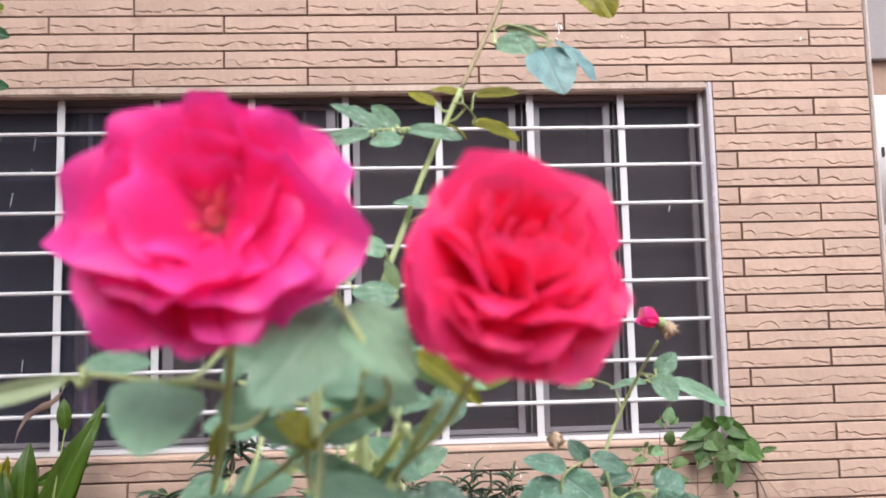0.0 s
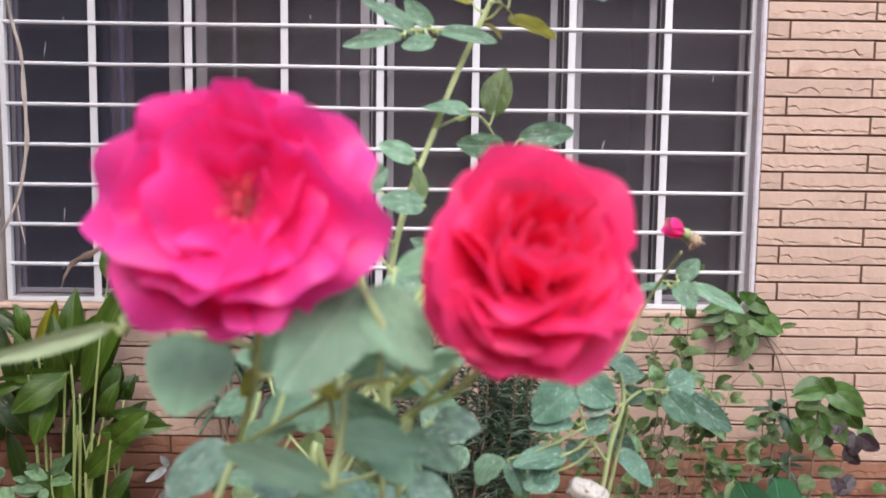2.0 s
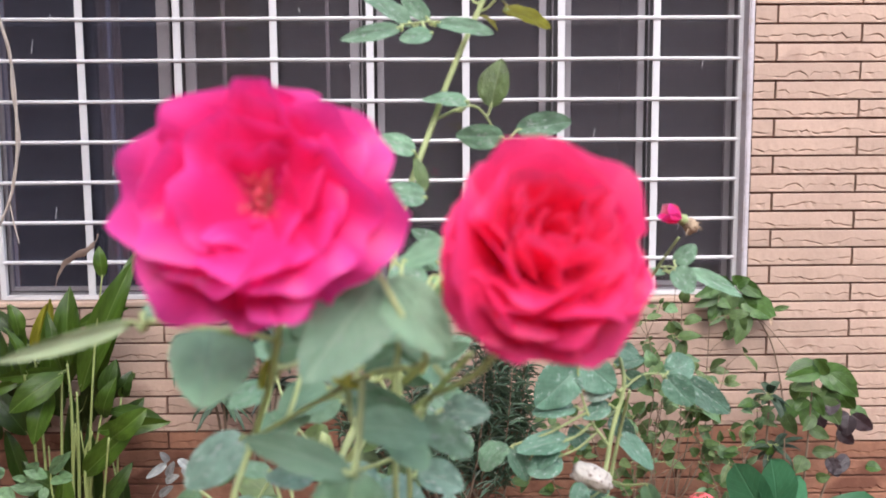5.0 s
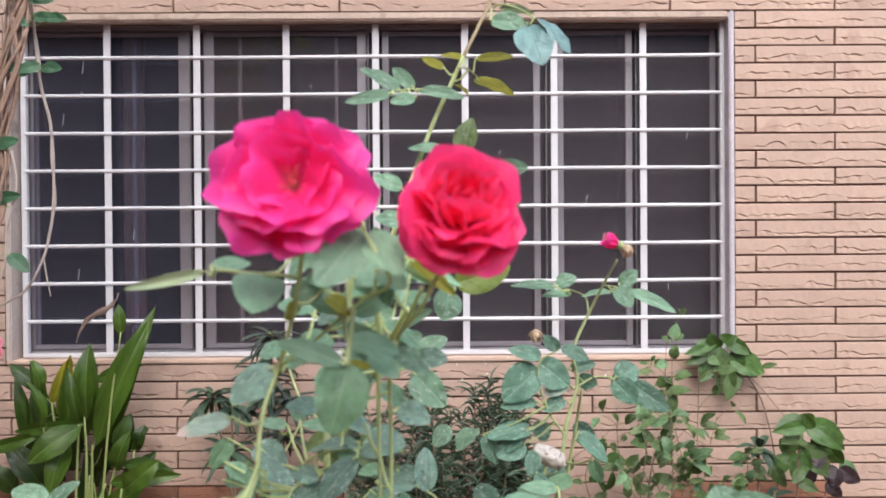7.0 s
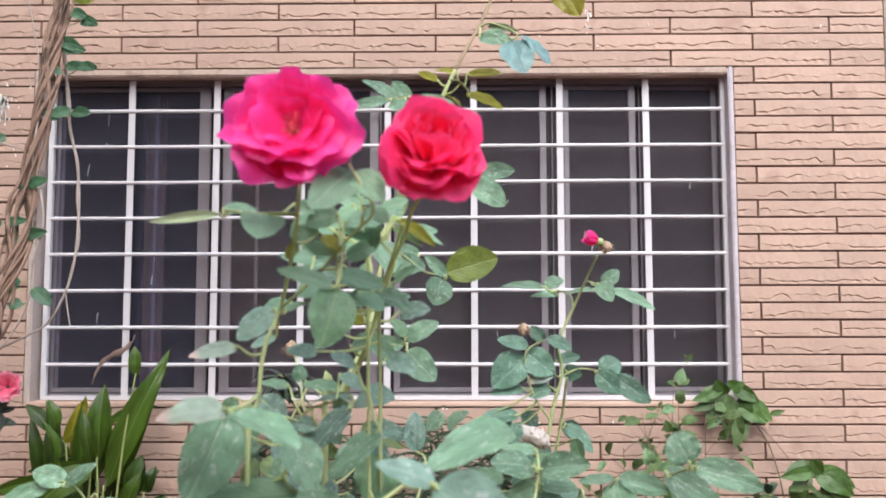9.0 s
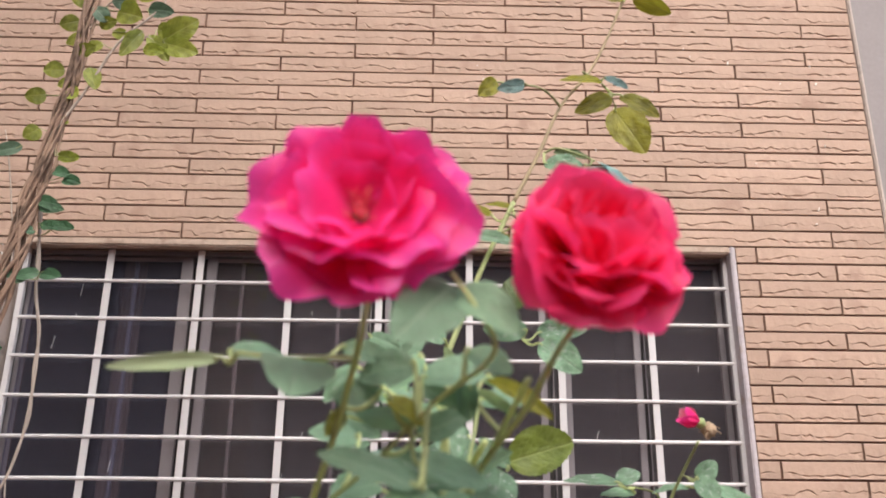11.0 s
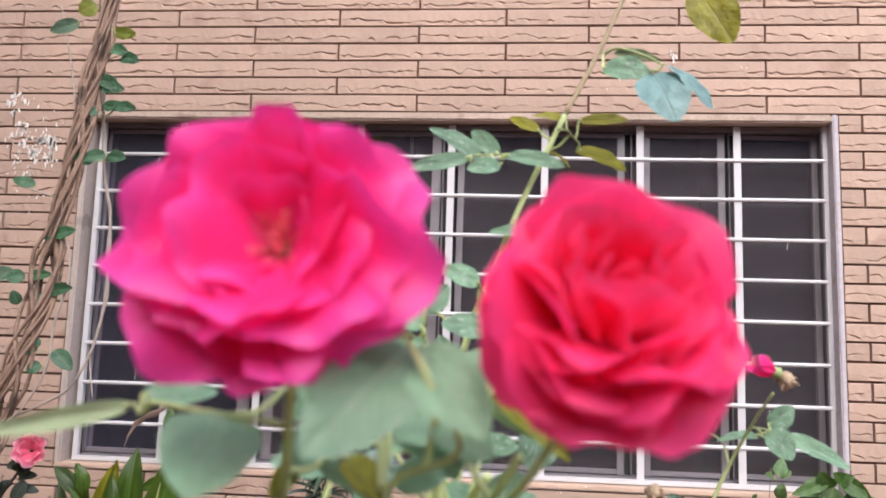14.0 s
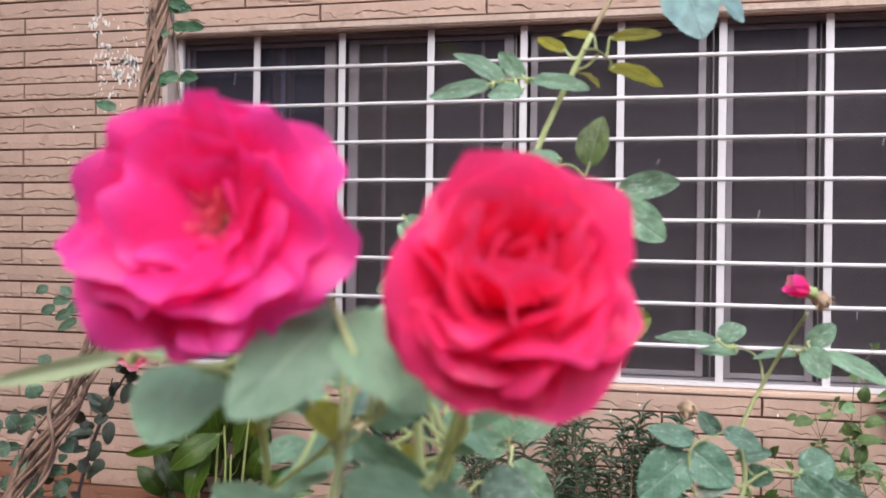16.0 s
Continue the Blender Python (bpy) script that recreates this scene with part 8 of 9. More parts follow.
def pot(name, at, r, h, mat, label):
    """A tapered pot with a rolled rim, filled with soil."""
    ob = tagged(empty(name, at), label, "flower pot", group="pots along the wall")
    prof = [(r * 0.68, 0.0), (r * 0.72, 0.004), (r * 0.92, h * 0.86), (r * 1.03, h * 0.87), (r * 1.05, h * 0.90), (r * 1.05, h * 0.985), (r * 1.03, h), (r * 0.95, h), (r * 0.93, h * 0.97), (r * 0.88, h * 0.80)]
    bm = bmesh.new()
    n = 36
    rings = [[bm.verts.new((at[0] + q * math.cos(2 * math.pi * k / n), at[1] + q * math.sin(2 * math.pi * k / n), at[2] + z)) for k in range(n)] for q, z in prof]
    for a, b in zip(rings, rings[1:]):
        for k in range(n):
            bm.faces.new((a[k], a[(k + 1) % n], b[(k + 1) % n], b[k]))
    bm.faces.new(rings[0][::-1])
    part("body", bm, mat, ob, smooth=True)
    bm = bmesh.new()
    bmesh.ops.create_circle(bm, cap_ends=True, cap_tris=True, segments=n, radius=r * 0.90)
    bmesh.ops.subdivide_edges(bm, edges=bm.edges, cuts=3, use_grid_fill=True)
    for v in bm.verts:
        v.co = Vector((at[0] + v.co.x, at[1] + v.co.y, at[2] + h * 0.86 + 0.012 * noise.noise(Vector((v.co.x * 30, v.co.y * 30, h)))))
    part("soil", bm, SOIL, ob)
    return ob


pot("flower_pot", (-0.84, -0.20, 0.012), 0.15, 0.24, BLACKPOT, "black plastic pot holding the canna")
pot("flower_pot", (0.80, -0.36, 0.012), 0.15, 0.33, TERRA, "old terracotta pot with dry twigs")
pot("flower_pot", (0.30, -0.26, 0.012), 0.16, 0.28, TERRA, "old terracotta pot under the narrow-leaved bush")
pot("flower_pot", (-0.38, -0.24, 0.012), 0.13, 0.26, TERRA, "old terracotta pot under the drooping plant")
pot("flower_pot", (1.25, -0.33, 0.012), 0.13, 0.24, BLACKPOT, "black plastic pot under the glossy shrub")

# ---- drooping narrow-leaved plant ----
droop = tagged(empty("drooping_plant", (-0.38, -0.22, 0.25)), "plant with whorls of drooping narrow dark leaves", "plant")


def whorl(owner, centre, n, length, width, mat, seed, up=0.5, kind="narrow"):
    r = random.Random(seed)
    c = Vector(centre)
    for k in range(n):
        a = 2 * math.pi * k / n + r.uniform(-0.3, 0.3)
        d = Vector((math.cos(a), math.sin(a) * 0.8, r.uniform(-0.9, up)))
        d.normalize()
        ln = length * r.uniform(0.7, 1.15)
        leaf(owner, mat, c + d * 0.006, c + d * ln - Vector((0, 0, ln * r.uniform(0.05, 0.35))), width, (d.x * 0.3, d.y * 0.3 - 0.25, 1.0), kind)


for pts in (((-0.38, -0.22, 0.25), (-0.44, -0.22, 0.55), (-0.49, -0.2, 0.82)), ((-0.37, -0.22, 0.25), (-0.33, -0.21, 0.6), (-0.315, -0.2, 0.86), (-0.305, -0.2, 1.01)),
            ((-0.39, -0.22, 0.25), (-0.42, -0.24, 0.55), (-0.43, -0.22, 0.79)), ((-0.36, -0.22, 0.25), (-0.29, -0.22, 0.55), (-0.257, -0.2, 0.79))):
    cane(droop, 0.005, 0.003, *pts, mat=TWIG, name="stalk", prickles=False)
for i, (c, n) in enumerate((((-0.493, -0.20, 0.825), 15), ((-0.307, -0.20, 1.010), 13), ((-0.305, -0.20, 0.95), 12), ((-0.315, -0.20, 0.88), 12), ((-0.320, -0.20, 0.82), 12), ((-0.257, -0.20, 0.80), 13), ((-0.428, -0.22, 0.795), 14), ((-0.27, -0.22, 0.70), 12), ((-0.43, -0.24, 0.66), 12))):
    whorl(droop, c, n + 5, 0.115, 0.018, "nz"[i % 2], 40 + i, up=0.5)

# ---- narrow-leaved upright bush ----
needle = tagged(empty("narrow_leaved_bush", (0.30, -0.26, 0.27)), "dense bush of thin dark grey-green needle leaves", "bush")
rb = random.Random(77)
blade = leaf_mesh("needle", 5, "narrow")
for s in range(34):
    foot = Vector((0.30 + rb.uniform(-0.09, 0.09), -0.26 + rb.uniform(-0.05, 0.05), 0.27))
    head = Vector((0.22 + rb.uniform(-0.34, 0.32), -0.26 + rb.uniform(-0.12, 0.10), rb.uniform(0.60, 0.90)))
    mid = (foot + head) / 2 + Vector(((head.x - foot.x) * 0.25, (head.y - foot.y) * 0.25, 0))
    cane(needle, 0.0035, 0.0015, foot, mid, head, mat=TWIG, name="stalk", prickles=False)
    line = smooth_path([foot, mid, head], 14)
    verts, faces = [], []
    for q, p in enumerate(line[8:]):
        for w in range(4):
            a = rb.uniform(0, 6.283)
            d = Vector((math.cos(a), math.sin(a), rb.uniform(-0.35, 0.9))).normalized()
            ln = rb.uniform(0.045, 0.075)
            sidev = d.cross(Vector((0, 0, 1))).normalized()
            nrm = sidev.cross(d)
            base_n = len(verts)
            for v in blade.vertices:
                verts.append(p + d * (v.co.x * ln) + sidev * (v.co.y * 0.0065) + nrm * (v.co.z * ln * 0.8))
            for f in blade.polygons:
                faces.append([base_n + i for i in f.vertices])
    me = bpy.data.meshes.new("foliage")
    me.from_pydata(verts, [], faces)
    me.materials.append(LEAF["i"])
    ob = new("foliage", me)
    ob.parent = needle
    ob.matrix_parent_inverse = needle.matrix_basis.inverted()
    tagged(ob, kind="stuff")

# ---- thin mixed shrubs before the wall ----
def thin_shrub(name, label, foot, tops, leaf_len, mat, seed, nodes=5):
    """A loose shrub: crooked stems that fork near their tops, with drooping leaflets in threes at each node."""
    r = random.Random(seed)
    ob = tagged(empty(name, foot), label, "shrub", group="thin shrubs by the wall")

    def tuft(q, way, size):
        side = Vector((way.z, 0.25, -way.x)).normalized()
        for sgn, out in ((-1, 0.9), (1, 0.9), (0, 1.15)):
            if r.random() < 0.18:
                continue
            d = (way * (0.4 + 0.5 * (sgn == 0)) + side * sgn * r.uniform(0.6, 1.0) + Vector((r.uniform(-0.35, 0.35), r.uniform(-0.6, 0.1), r.uniform(-0.55, 0.15)))).normalized()
            b = q + d * 0.010
            ln = size * out * r.uniform(0.7, 1.15)
            leaf(ob, r.choice(mat), b, b + d * ln - Vector((0, 0, ln * r.uniform(0.05, 0.3))), ln * r.uniform(0.40, 0.60), (r.uniform(-0.5, 0.5), -0.7, r.uniform(0.3, 1.0)), r.choice(("ovate", "ovate", "lance")))

    for top in tops:
        f, t = Vector(foot), Vector(top)
        pts = [f] + [f.lerp(t, k) + Vector((r.uniform(-0.05, 0.05), r.uniform(-0.04, 0.04), 0)) for k in (0.3, 0.55, 0.8)] + [t]
        cane(ob, 0.0026, 0.0011, *pts, mat=TWIG, name="twig", prickles=False)
        line = smooth_path(pts, 12)
        for k in range(nodes):
            i = int((len(line) - 2) * (0.52 + 0.48 * k / (nodes - 1)))
            way = (line[i + 1] - line[i - 1]).normalized()
            if r.random() < 0.45:
                way = (way * 0.5 + Vector((r.choice((-1, 1)) * r.uniform(0.5, 1.0), r.uniform(-0.5, 0.3), r.uniform(-0.1, 0.6)))).normalized()
                end = line[i] + way * r.uniform(0.04, 0.09)
                cane(ob, 0.0012, 0.0007, line[i], (line[i] + end) / 2 + Vector((0, 0, 0.006)), end, mat=TWIG, name="twig", prickles=False)
                tuft(end, way, leaf_len)
            else:
                tuft(line[i], way, leaf_len)
    return ob


thin_shrub("thin_shrub", "thin twiggy shrub with small green leaves", (0.86, -0.30, 0.0),
           ((0.80, -0.28, 0.90), (0.93, -0.22, 0.99), (1.00, -0.26, 0.88), (0.74, -0.3, 0.80), (0.90, -0.3, 0.78)), 0.060, "wjwk", 3, nodes=8)
thin_shrub("thin_shrub", "thin twiggy shrub with small green leaves", (1.02, -0.34, 0.0),
           ((1.04, -0.3, 0.76), (1.13, -0.3, 0.66), (0.95, -0.34, 0.68), (1.06, -0.36, 0.58)), 0.058, "wjkv", 8, nodes=8)
thin_shrub("thin_shrub", "single upright sprig with tiny leaves before the window", (0.93, -0.12, 0.0), ((0.95, -0.10, 0.99), (0.90, -0.11, 0.90)), 0.030, "w", 171, 4)
thin_shrub("thin_shrub", "low leafy weed against the brick wall", (0.68, -0.24, 0.0),
           ((0.62, -0.22, 0.62), (0.72, -0.2, 0.68), (0.80, -0.26, 0.58), (0.54, -0.24, 0.56)), 0.060, "wvk", 12, nodes=7)
dry = tagged(empty("dry_twigs", (0.80, -0.36, 0.30)), "bundle of bare dry twigs in a pot", "twigs")
rt = random.Random(4)
for k in range(9):
    e = Vector((0.80 + rt.uniform(-0.12, 0.16), -0.36 + rt.uniform(-0.1, 0.1), rt.uniform(0.42, 0.72)))
    f = Vector((0.80 + rt.uniform(-0.05, 0.05), -0.36 + rt.uniform(-0.05, 0.05), 0.28))
    cane(dry, 0.0024, 0.0009, f, (f + e) / 2 + Vector((rt.uniform(-0.05, 0.05), 0, 0.02)), e, mat=TWIG, name="twig", prickles=False)
star = tagged(empty("dark_rosette_plant", (1.18, -0.26, 0.0)), "thin-stemmed plant topped by a dark leaf rosette", "plant")
cane(star, 0.0045, 0.003, (1.18, -0.26, 0.0), (1.175, -0.26, 0.35), (1.183, -0.26, 0.655), mat=TWIG, name="stalk", prickles=False)
whorl(star, (1.183, -0.26, 0.658), 11, 0.075, 0.026, "n", 91, up=0.9)
whorl(star, (1.20, -0.27, 0.50), 12, 0.085, 0.022, "n", 92, up=0.9)

# creeper stems
cane(creeper, 0.003, 0.002, (1.29, -0.02, 0.0), (1.34, -0.03, 0.40), (1.30, -0.02, 0.72), (1.20, -0.03, 0.88), (1.14, -0.03, 0.93), mat=TWIG, name="stem", prickles=False)
cane(creeper, 0.0016, 0.0012, (1.20, -0.02, 0.87), (1.28, -0.02, 0.80), (1.36, -0.03, 0.70), mat=TWIG, name="stem", prickles=False)
for pts in (((1.25, -0.33, 0.22), (1.26, -0.34, 0.5), (1.27, -0.34, 0.72)), ((1.26, -0.33, 0.22), (1.33, -0.34, 0.45), (1.36, -0.33, 0.62)), ((1.24, -0.33, 0.22), (1.2, -0.35, 0.4), (1.19, -0.35, 0.55))):
    cane(shrub, 0.004, 0.002, *pts, mat=TWIG, name="stem", prickles=False)

# ixora stems and flower heads
CORAL = material("coral_red_floret", (0.88, 0.17, 0.19), rough=0.5, vary=0.25, scale=90, fine=400, bump=0.1)
for c, rad in (((0.871, -0.60, 0.463), 0.046), ((1.253, -0.60, 0.468), 0.03), ((0.79, -0.60, 0.427), 0.024)):
    cane(ixora, 0.003, 0.002, (1.04, -0.58, 0.0), ((1.04 + c[0]) / 2, -0.59, 0.25), (c[0], c[1], c[2] - rad * 0.3), mat=TWIG, name="stem", prickles=False)
    bm = bmesh.new()
    r = random.Random(int(c[0] * 100))
    for k in range(70):
        a, q = r.uniform(0, 6.283), math.sqrt(r.random())
        p = Vector((q * rad * math.cos(a), q * rad * math.sin(a), rad * 0.75 * (1 - q * q)))
        n_ = (p + Vector((0, 0, rad * 0.4))).normalized()
        t1 = n_.orthogonal().normalized()
        t2 = n_.cross(t1)
        o = r.uniform(0, 1.57)
        for m in range(4):
            b = o + m * math.pi / 2
            d = t1 * math.cos(b) + t2 * math.sin(b)
            e = t1 * -math.sin(b) + t2 * math.cos(b)
            s = rad * 0.17
            bm.faces.new([bm.verts.new(Vector(c) + p + v) for v in (Vector(), d * s * 0.6 + e * s * 0.35 + n_ * s * 0.2, d * s * 1.15, d * s * 0.6 - e * s * 0.35 + n_ * s * 0.2)])
    fl = part("flower_head", bm, CORAL, ixora, "coral-red cluster of small florets")
for pts in (((1.06, -0.58, 0.0), (1.08, -0.59, 0.3), (1.10, -0.6, 0.42)),):
    cane(ixora, 0.004, 0.003, *pts, mat=TWIG, name="stem", prickles=False)
for base, tip, wd, face in (((1.055, -0.58, 0.40), (0.945, -0.62, 0.580), 0.100, (-0.25, -0.90, 0.30)), ((1.085, -0.56, 0.40), (1.050, -0.60, 0.580), 0.115, (0.10, -0.95, 0.25)),
                            ((1.100, -0.60, 0.38), (1.275, -0.66, 0.510), 0.085, (0.15, -0.55, 0.82)), ((1.060, -0.62, 0.38), (0.930, -0.70, 0.470), 0.080, (-0.10, -0.60, 0.80)),
                            ((1.090, -0.54, 0.36), (1.170, -0.50, 0.500), 0.090, (0.30, -0.90, 0.20)), ((1.075, -0.64, 0.36), (1.080, -0.74, 0.450), 0.080, (0.0, -0.50, 0.86))):
    leaf(ixora, "x", base, tip, wd, face, "round")
cane(spray, 0.002, 0.001, (-0.80, -0.6, 0.0), (-0.86, -0.6, 0.3), (-0.88, -0.6, 0.47), (-0.83, -0.6, 0.54), mat=TWIG, name="stem", prickles=False)
cane(dry_sprig, 0.0018, 0.001, (-0.50, -0.7, 0.0), (-0.56, -0.7, 0.35), (-0.50, -0.7, 0.50), (-0.46, -0.7, 0.58), mat=TWIG, name="stem", prickles=False)

# dry curled blade of the canna
line = smooth_path(((-0.792, -0.18, 1.135), (-0.800, -0.185, 1.108), (-0.832, -0.19, 1.082), (-0.880, -0.185, 1.058), (-0.910, -0.18, 1.020), (-0.925, -0.18, 0.980)), 5)
bm = bmesh.new()
rows = []
for i, q in enumerate(line):
    w = 0.0105 * math.sin(math.pi * (0.08 + 0.90 * i / (len(line) - 1))) * (1 + 0.25 * math.sin(i * 1.3))
    a = 0.5 + 0.16 * i
    e = Vector((math.cos(a) * 0.8, -0.45, math.sin(a) * 0.8)).normalized()
    rows.append([bm.verts.new(q - e * w), bm.verts.new(q + Vector((0, 0.004, 0))), bm.verts.new(q + e * w)])
for a, c in zip(rows, rows[1:]):
    for k in range(2):
        bm.faces.new((a[k], c[k], c[k + 1], a[k + 1]))
DRYBLADE = material("dry_curled_blade", (0.34, 0.25, 0.20), rough=0.85, vary=0.25, scale=30, fine=160, translucent=0.1)
blade_ = part("dry_leaf", bm, DRYBLADE, canna, "curled brown dry leaf", smooth=True)
blade_.modifiers.new("thick", "SOLIDIFY").thickness = 0.0012

# ---- desert rose at the side, with one pink bloom ----
DARKSTEM = material("dark_purple_stem", (0.055, 0.040, 0.042), rough=0.7, vary=0.2, scale=30, fine=120)
stems = (((-1.30, -0.46, 0.0), (-1.26, -0.45, 0.40), (-1.20, -0.44, 0.68), (-1.13, -0.44, 0.86), (-1.062, -0.43, 0.97)), ((-1.31, -0.46, 0.0), (-1.33, -0.46, 0.4), (-1.36, -0.44, 0.62), (-1.38, -0.44, 0.74)),
         ((-1.30, -0.46, 0.0), (-1.27, -0.47, 0.35), (-1.22, -0.46, 0.60)))
for s in stems:
    cane(adenium, 0.007, 0.0035, *s, mat=DARKSTEM, name="stem", prickles=False)
ra = random.Random(19)
for s in stems:
    line = smooth_path(s, 10)
    for k in range(11):
        q = line[int(len(line) * (0.45 + 0.5 * k / 11))]
        d = Vector((ra.uniform(-1, 1), ra.uniform(-0.8, 0.2), ra.uniform(-0.3, 0.7))).normalized()
        ln = ra.uniform(0.05, 0.085)
        leaf(adenium, "z", q + d * 0.012, q + d * (0.012 + ln), ln * 0.5, (0, -0.7, 0.7))
bloom = part("flower", crumple(0.005, 41, (1, 1, 1.3), 0.1), DARKSTEM, adenium, "pink trumpet bloom", smooth=True)
z = Vector((0.25, -0.9, 0.2)).normalized()
x = (Vector((0, 0, 1)) - z * z.z).normalized()
fr = Matrix((x, z.cross(x), z)).transposed().to_4x4()
fr.translation = (-1.047, -0.441, 0.995)
bloom.matrix_basis = fr
for k in range(10):
    bm = petal_mesh(600 + k, 0.046 if k < 6 else 0.030, 0.048, 34, 80 if k < 6 else 55, 16, 0.2, 0.004, 0.0)
    p = part("petal", bm, PETAL_SOFT, bloom, smooth=True)
    p.matrix_basis = Matrix.Rotation(radians(60 * k if k < 6 else 90 * k + 25), 4, "Z")

# ---- old vine twisted up the wall ----
path = smooth_path(((-1.288, -0.90, 0.0), (-1.228, -0.90, 0.30), (-1.118, -0.90, 0.60), (-1.003, -0.90, 0.82), (-0.943, -0.90, 0.93), (-0.856, -0.90, 1.11), (-0.813, -0.90, 1.22), (-0.778, -0.90, 1.40),
                    (-0.760, -0.90, 1.54), (-0.733, -0.90, 1.66), (-0.716, -0.90, 1.80), (-0.696, -0.90, 1.94), (-0.678, -0.90, 2.07), (-0.660, -0.90, 2.20), (-0.650, -0.90, 2.34), (-0.643, -0.90, 2.46), (-0.65, -0.88, 2.9), (-0.70, -0.6, 3.5), (-0.80, -0.05, 4.1)), 8)
rv = random.Random(23)
for s in range(13):
    ph, tw, rad = rv.uniform(0, 6.28), rv.choice((-1, 1, 1)) * rv.uniform(8.0, 16.0), rv.uniform(0.012, 0.038)
    pts = []
    for i in range(0, len(path), 2):
        p = path[i]
        spread = 1.5 if p.z < 1.1 else 1.2 if p.z < 1.5 else 0.85 if p.z < 1.95 else 0.65
        a = ph + tw * p.z + 0.8 * noise.noise(Vector((s * 3.0, p.z * 4, 0)))
        q = rad * spread * (0.85 + 0.6 * noise.noise(Vector((p.z * 5, s * 7.0, 2))))
        pts.append(p + Vector((q * math.cos(a), 0.6 * q * math.sin(a), 0)))
    bm = bmesh.new()
    w = rv.uniform(0.0030, 0.0054)
    tube(bm, pts, w, w * 0.7, sides=7, steps=4, knobs=0.3)
    part("stem", bm, BARK, vine, smooth=True)
# ---- white paint flecks on the bricks ----
FLECK = material("white_paint_fleck", (0.78, 0.76, 0.72), rough=0.8, vary=0.1, scale=50, fine=200)
rf = random.Random(31)
bm = bmesh.new()
spots = [(-1.40 + rf.gauss(0, 0.06), 1.93 + rf.gauss(0, 0.06), 0.7) for _ in range(60)] + [(-1.47 + rf.gauss(0, 0.012), 1.95 + rf.uniform(-0.1, 0.1), 1.0) for _ in range(16)]
spots += [(-1.49 + rf.uniform(-0.05, 0.05), 2.08 + rf.gauss(0, 0.02), 1.2) for _ in range(10)] + [(rf.uniform(-1.6, -1.25), rf.uniform(1.6, 2.1), 0.9) for _ in range(22)]
spots += [(rf.uniform(0.3, 1.7), rf.uniform(2.1, 2.9), 0.8) for _ in range(24)] + [(rf.uniform(0.1, 1.1), rf.uniform(0.80, 0.90), 0.8) for _ in range(12)] + [(0.71 + rf.gauss(0, 0.008), 2.22 + rf.uniform(-0.05, 0.05), 1.0) for _ in range(8)]
for cx, cz, n in ((-1.375, 1.960, 9), (-1.345, 1.945, 12), (-1.410, 1.905, 10), (-1.44, 1.93, 7), (-1.36, 1.90, 8), (-1.49, 2.10, 7), (-1.46, 1.99, 6), (-1.42, 1.84, 6)):
    spots += [(cx + rf.gauss(0, 0.012), cz + rf.gauss(0, 0.014), 1.7) for _ in range(n)]
for x, z, k in spots:
    w, h = rf.uniform(0.0010, 0.0034) * k, rf.uniform(0.002, 0.010) * k
    a = rf.gauss(0, 0.25)
    u, v = Vector((math.cos(a), 0, math.sin(a))), Vector((-math.sin(a), 0, math.cos(a)))
    c = Vector((x, -0.0045, z))
    q = [c - u * w - v * h, c + u * w * 0.8 - v * h * rf.uniform(0.5, 1), c + u * w + v * h * rf.uniform(0.6, 1), c - u * w * rf.uniform(0.3, 1) + v * h]
    f = bm.faces.new([bm.verts.new(p) for p in q])
g = bmesh.ops.extrude_face_region(bm, geom=bm.faces[:])
for v in [e for e in g["geom"] if isinstance(e, bmesh.types.BMVert)]:
    v.co.y += 0.006
bmesh.ops.recalc_face_normals(bm, faces=bm.faces)
tagged(part("paint_flecks", bm, FLECK, wall, "flaking specks of white paint"), kind="stuff")

# ---- the split-face bricks of the wall (last: many pieces) ----
rng = random.Random(7)


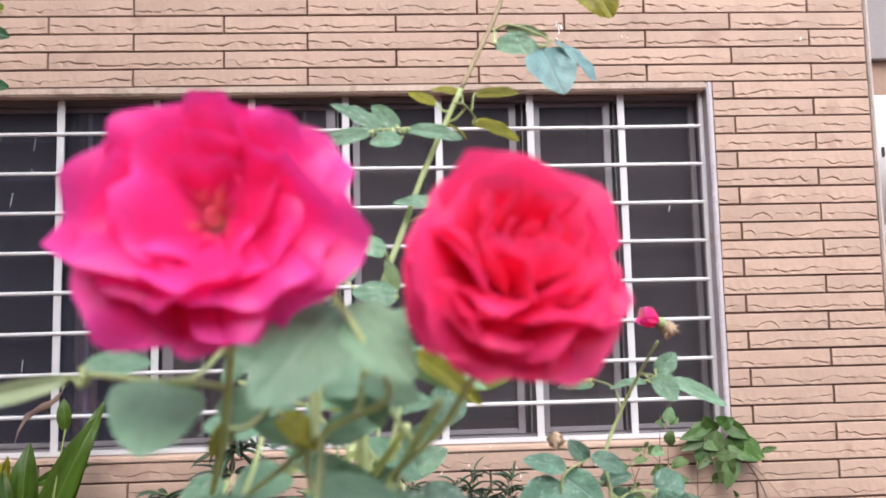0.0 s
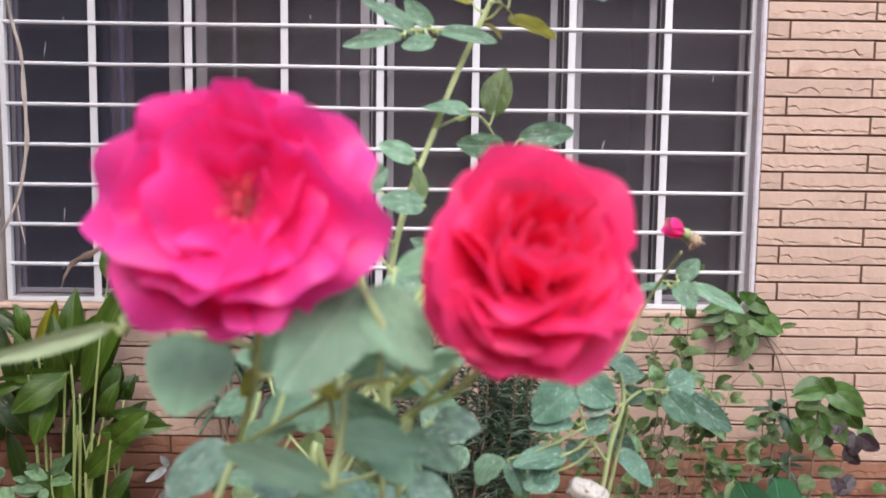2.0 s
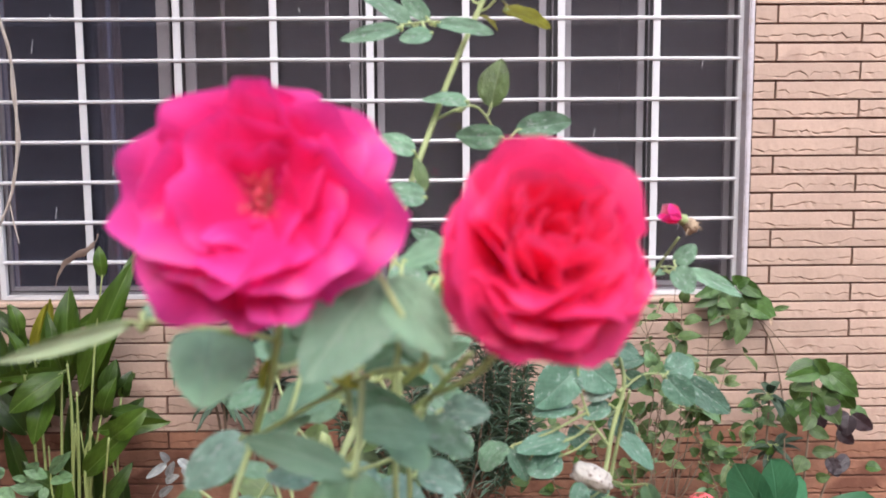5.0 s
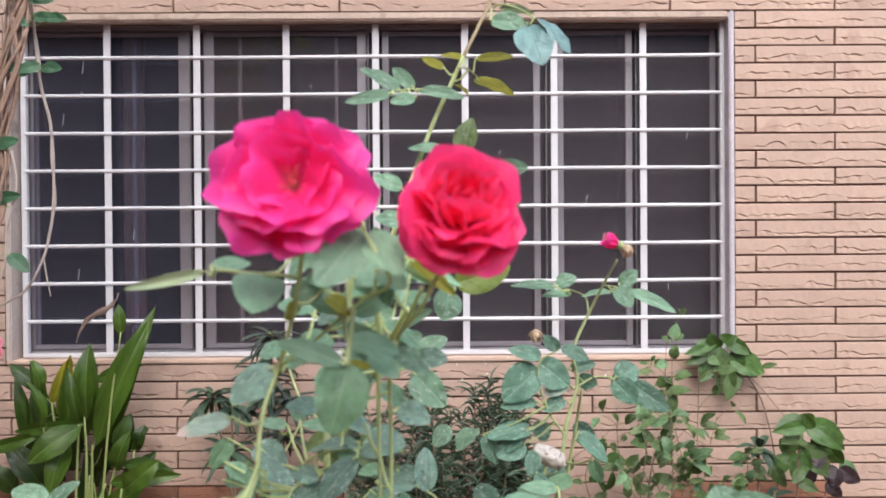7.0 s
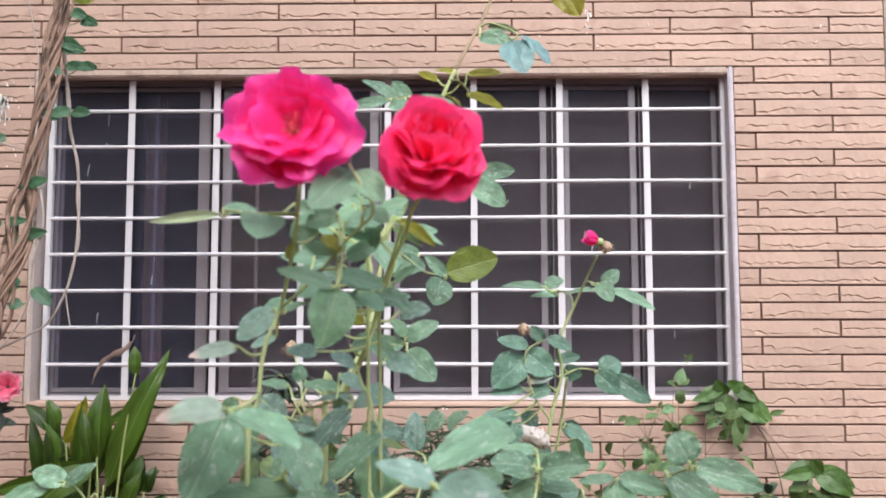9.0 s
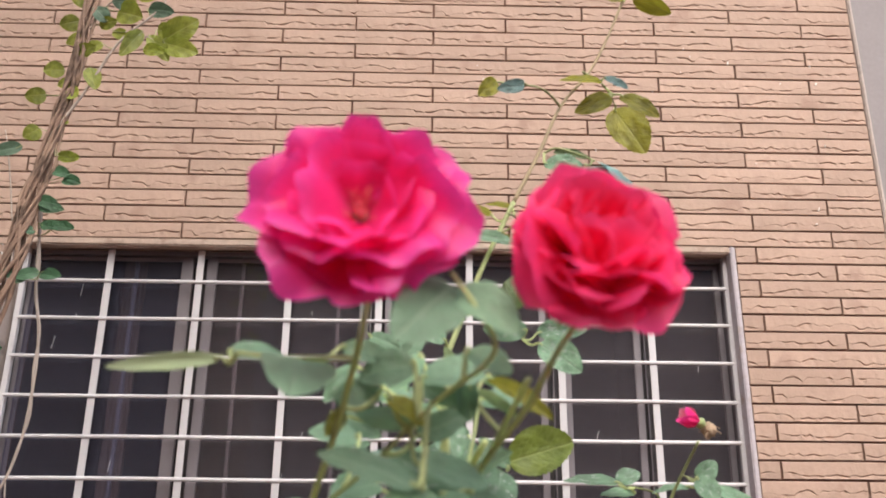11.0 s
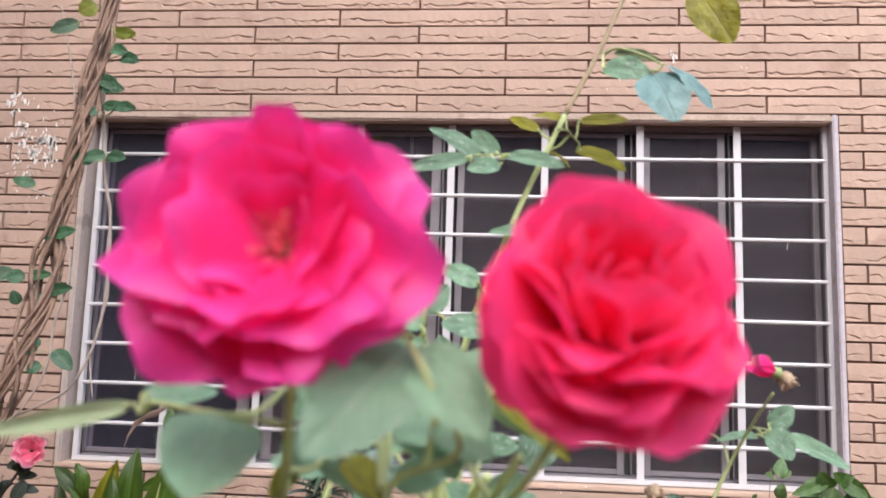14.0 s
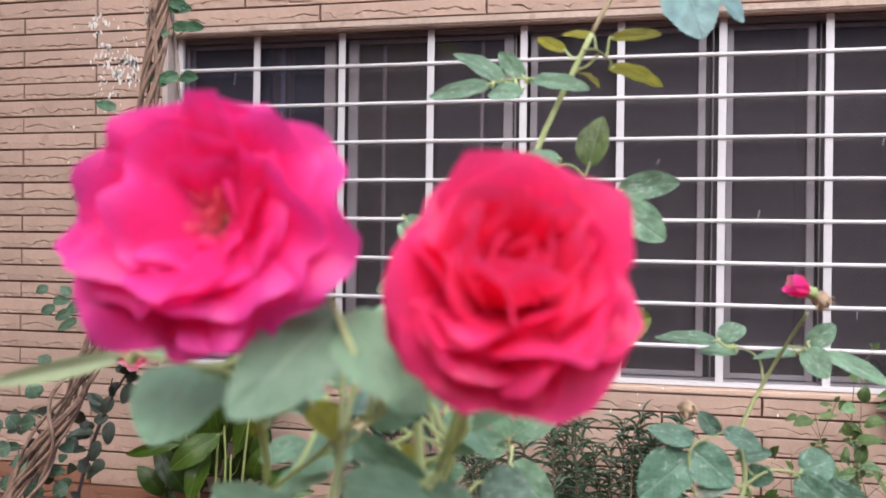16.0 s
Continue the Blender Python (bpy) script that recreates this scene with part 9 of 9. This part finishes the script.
def brick_bm(length, seed):
    """A long brick: a smooth upper face, a ragged split line in its lower half, and a slightly sunken face below it."""
    r = random.Random(seed)
    bm = bmesh.new()
    n = max(3, int(length / 0.014))
    h = COURSE - JOINT
    d0 = 0.0
    lines = []
    walkz, calm = r.uniform(0.24, 0.40), 0
    for i in range(n + 1):
        x = length * i / n
        walkz = min(0.50, max(0.16, walkz + r.uniform(-0.12, 0.12)))
        if r.random() < 0.13:
            walkz = r.uniform(0.14, 0.46)
        calm = r.randrange(2, 6) if calm <= 0 and r.random() < 0.12 else calm - 1
        step = 0.0002 if calm > 0 else r.choice((0.0004, 0.0016, 0.0030, 0.0040, 0.0050)) if 0 < i < n else 0.0004
        zc = h * walkz
        lines.append([bm.verts.new(c) for c in (
            (x, 0.014, h), (x, 0.0012, h), (x, 0.0, h - 0.003),
            (x, -0.0012 * r.random(), zc + 0.0030), (x, step, zc - 0.0012), (x, step * 0.55, zc - 0.0052), (x, 0.0010, 0.0), (x, 0.014, 0.0))])
    for a, b in zip(lines, lines[1:]):
        for k in range(7):
            bm.faces.new((a[k], b[k], b[k + 1], a[k + 1]))
    bm.faces.new(lines[0])
    bm.faces.new(lines[-1][::-1])
    bmesh.ops.recalc_face_normals(bm, faces=bm.faces)
    return bm


meshes = {}


def brick_mesh(length, skin=BRICK):
    key = (round(length, 3), rng.randrange(9), skin.name)
    if key not in meshes:
        bm = brick_bm(length - JOINT, int(length * 1000) * 31 + key[1])
        me = bpy.data.meshes.new("brick")
        bm.to_mesh(me)
        bm.free()
        me.materials.append(skin)
        meshes[key] = me
    return meshes[key]


# courses below about this height take the darker stained and shaded brick
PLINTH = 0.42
far, low = bmesh.new(), bmesh.new()
k0, k1 = int((0 - TOP) / COURSE) - 1, int((WALL_H - TOP) / COURSE)
for k in range(k0, k1):
    z = TOP + k * COURSE
    first = -0.116 if k % 2 == 0 else 0.171
    first -= 6 * LENGTH + LENGTH
    cuts = [WALL_L] + [first + i * LENGTH for i in range(20) if WALL_L + 0.03 < first + i * LENGTH < WALL_R - 0.03] + [WALL_R]
    spans = list(zip(cuts, cuts[1:]))
    if WIN_B - COURSE * 0.5 < z < TOP - 0.01:
        cut = []
        for a, b in spans:
            if b <= WIN_L or a >= WIN_R:
                cut.append((a, b))
            else:
                if a < WIN_L - 0.02:
                    cut.append((a, WIN_L))
                if b > WIN_R + 0.02:
                    cut.append((WIN_R, b))
        spans = cut
    for a, b in spans:
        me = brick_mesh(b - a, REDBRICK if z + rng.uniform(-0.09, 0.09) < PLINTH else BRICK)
        at = Vector((a + JOINT / 2, rng.uniform(-0.0012, 0.0012) - 0.001, z + JOINT / 2 + rng.uniform(-0.0007, 0.0007)))
        if 0.30 < z < 2.72 and b > -1.75:
            ob = new("brick", me)
            ob.location = at
            ob.parent = wall
        else:
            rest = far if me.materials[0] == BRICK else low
            tmp = len(rest.verts)
            rest.from_mesh(me)
            rest.verts.ensure_lookup_table()
            for v in rest.verts[tmp:]:
                v.co += at
tagged(part("far_bricks", far, BRICK, wall), kind="stuff")
tagged(part("plinth_bricks", low, REDBRICK, wall, "dark red bricks near the soil, stain and shade in their colour"), kind="stuff")
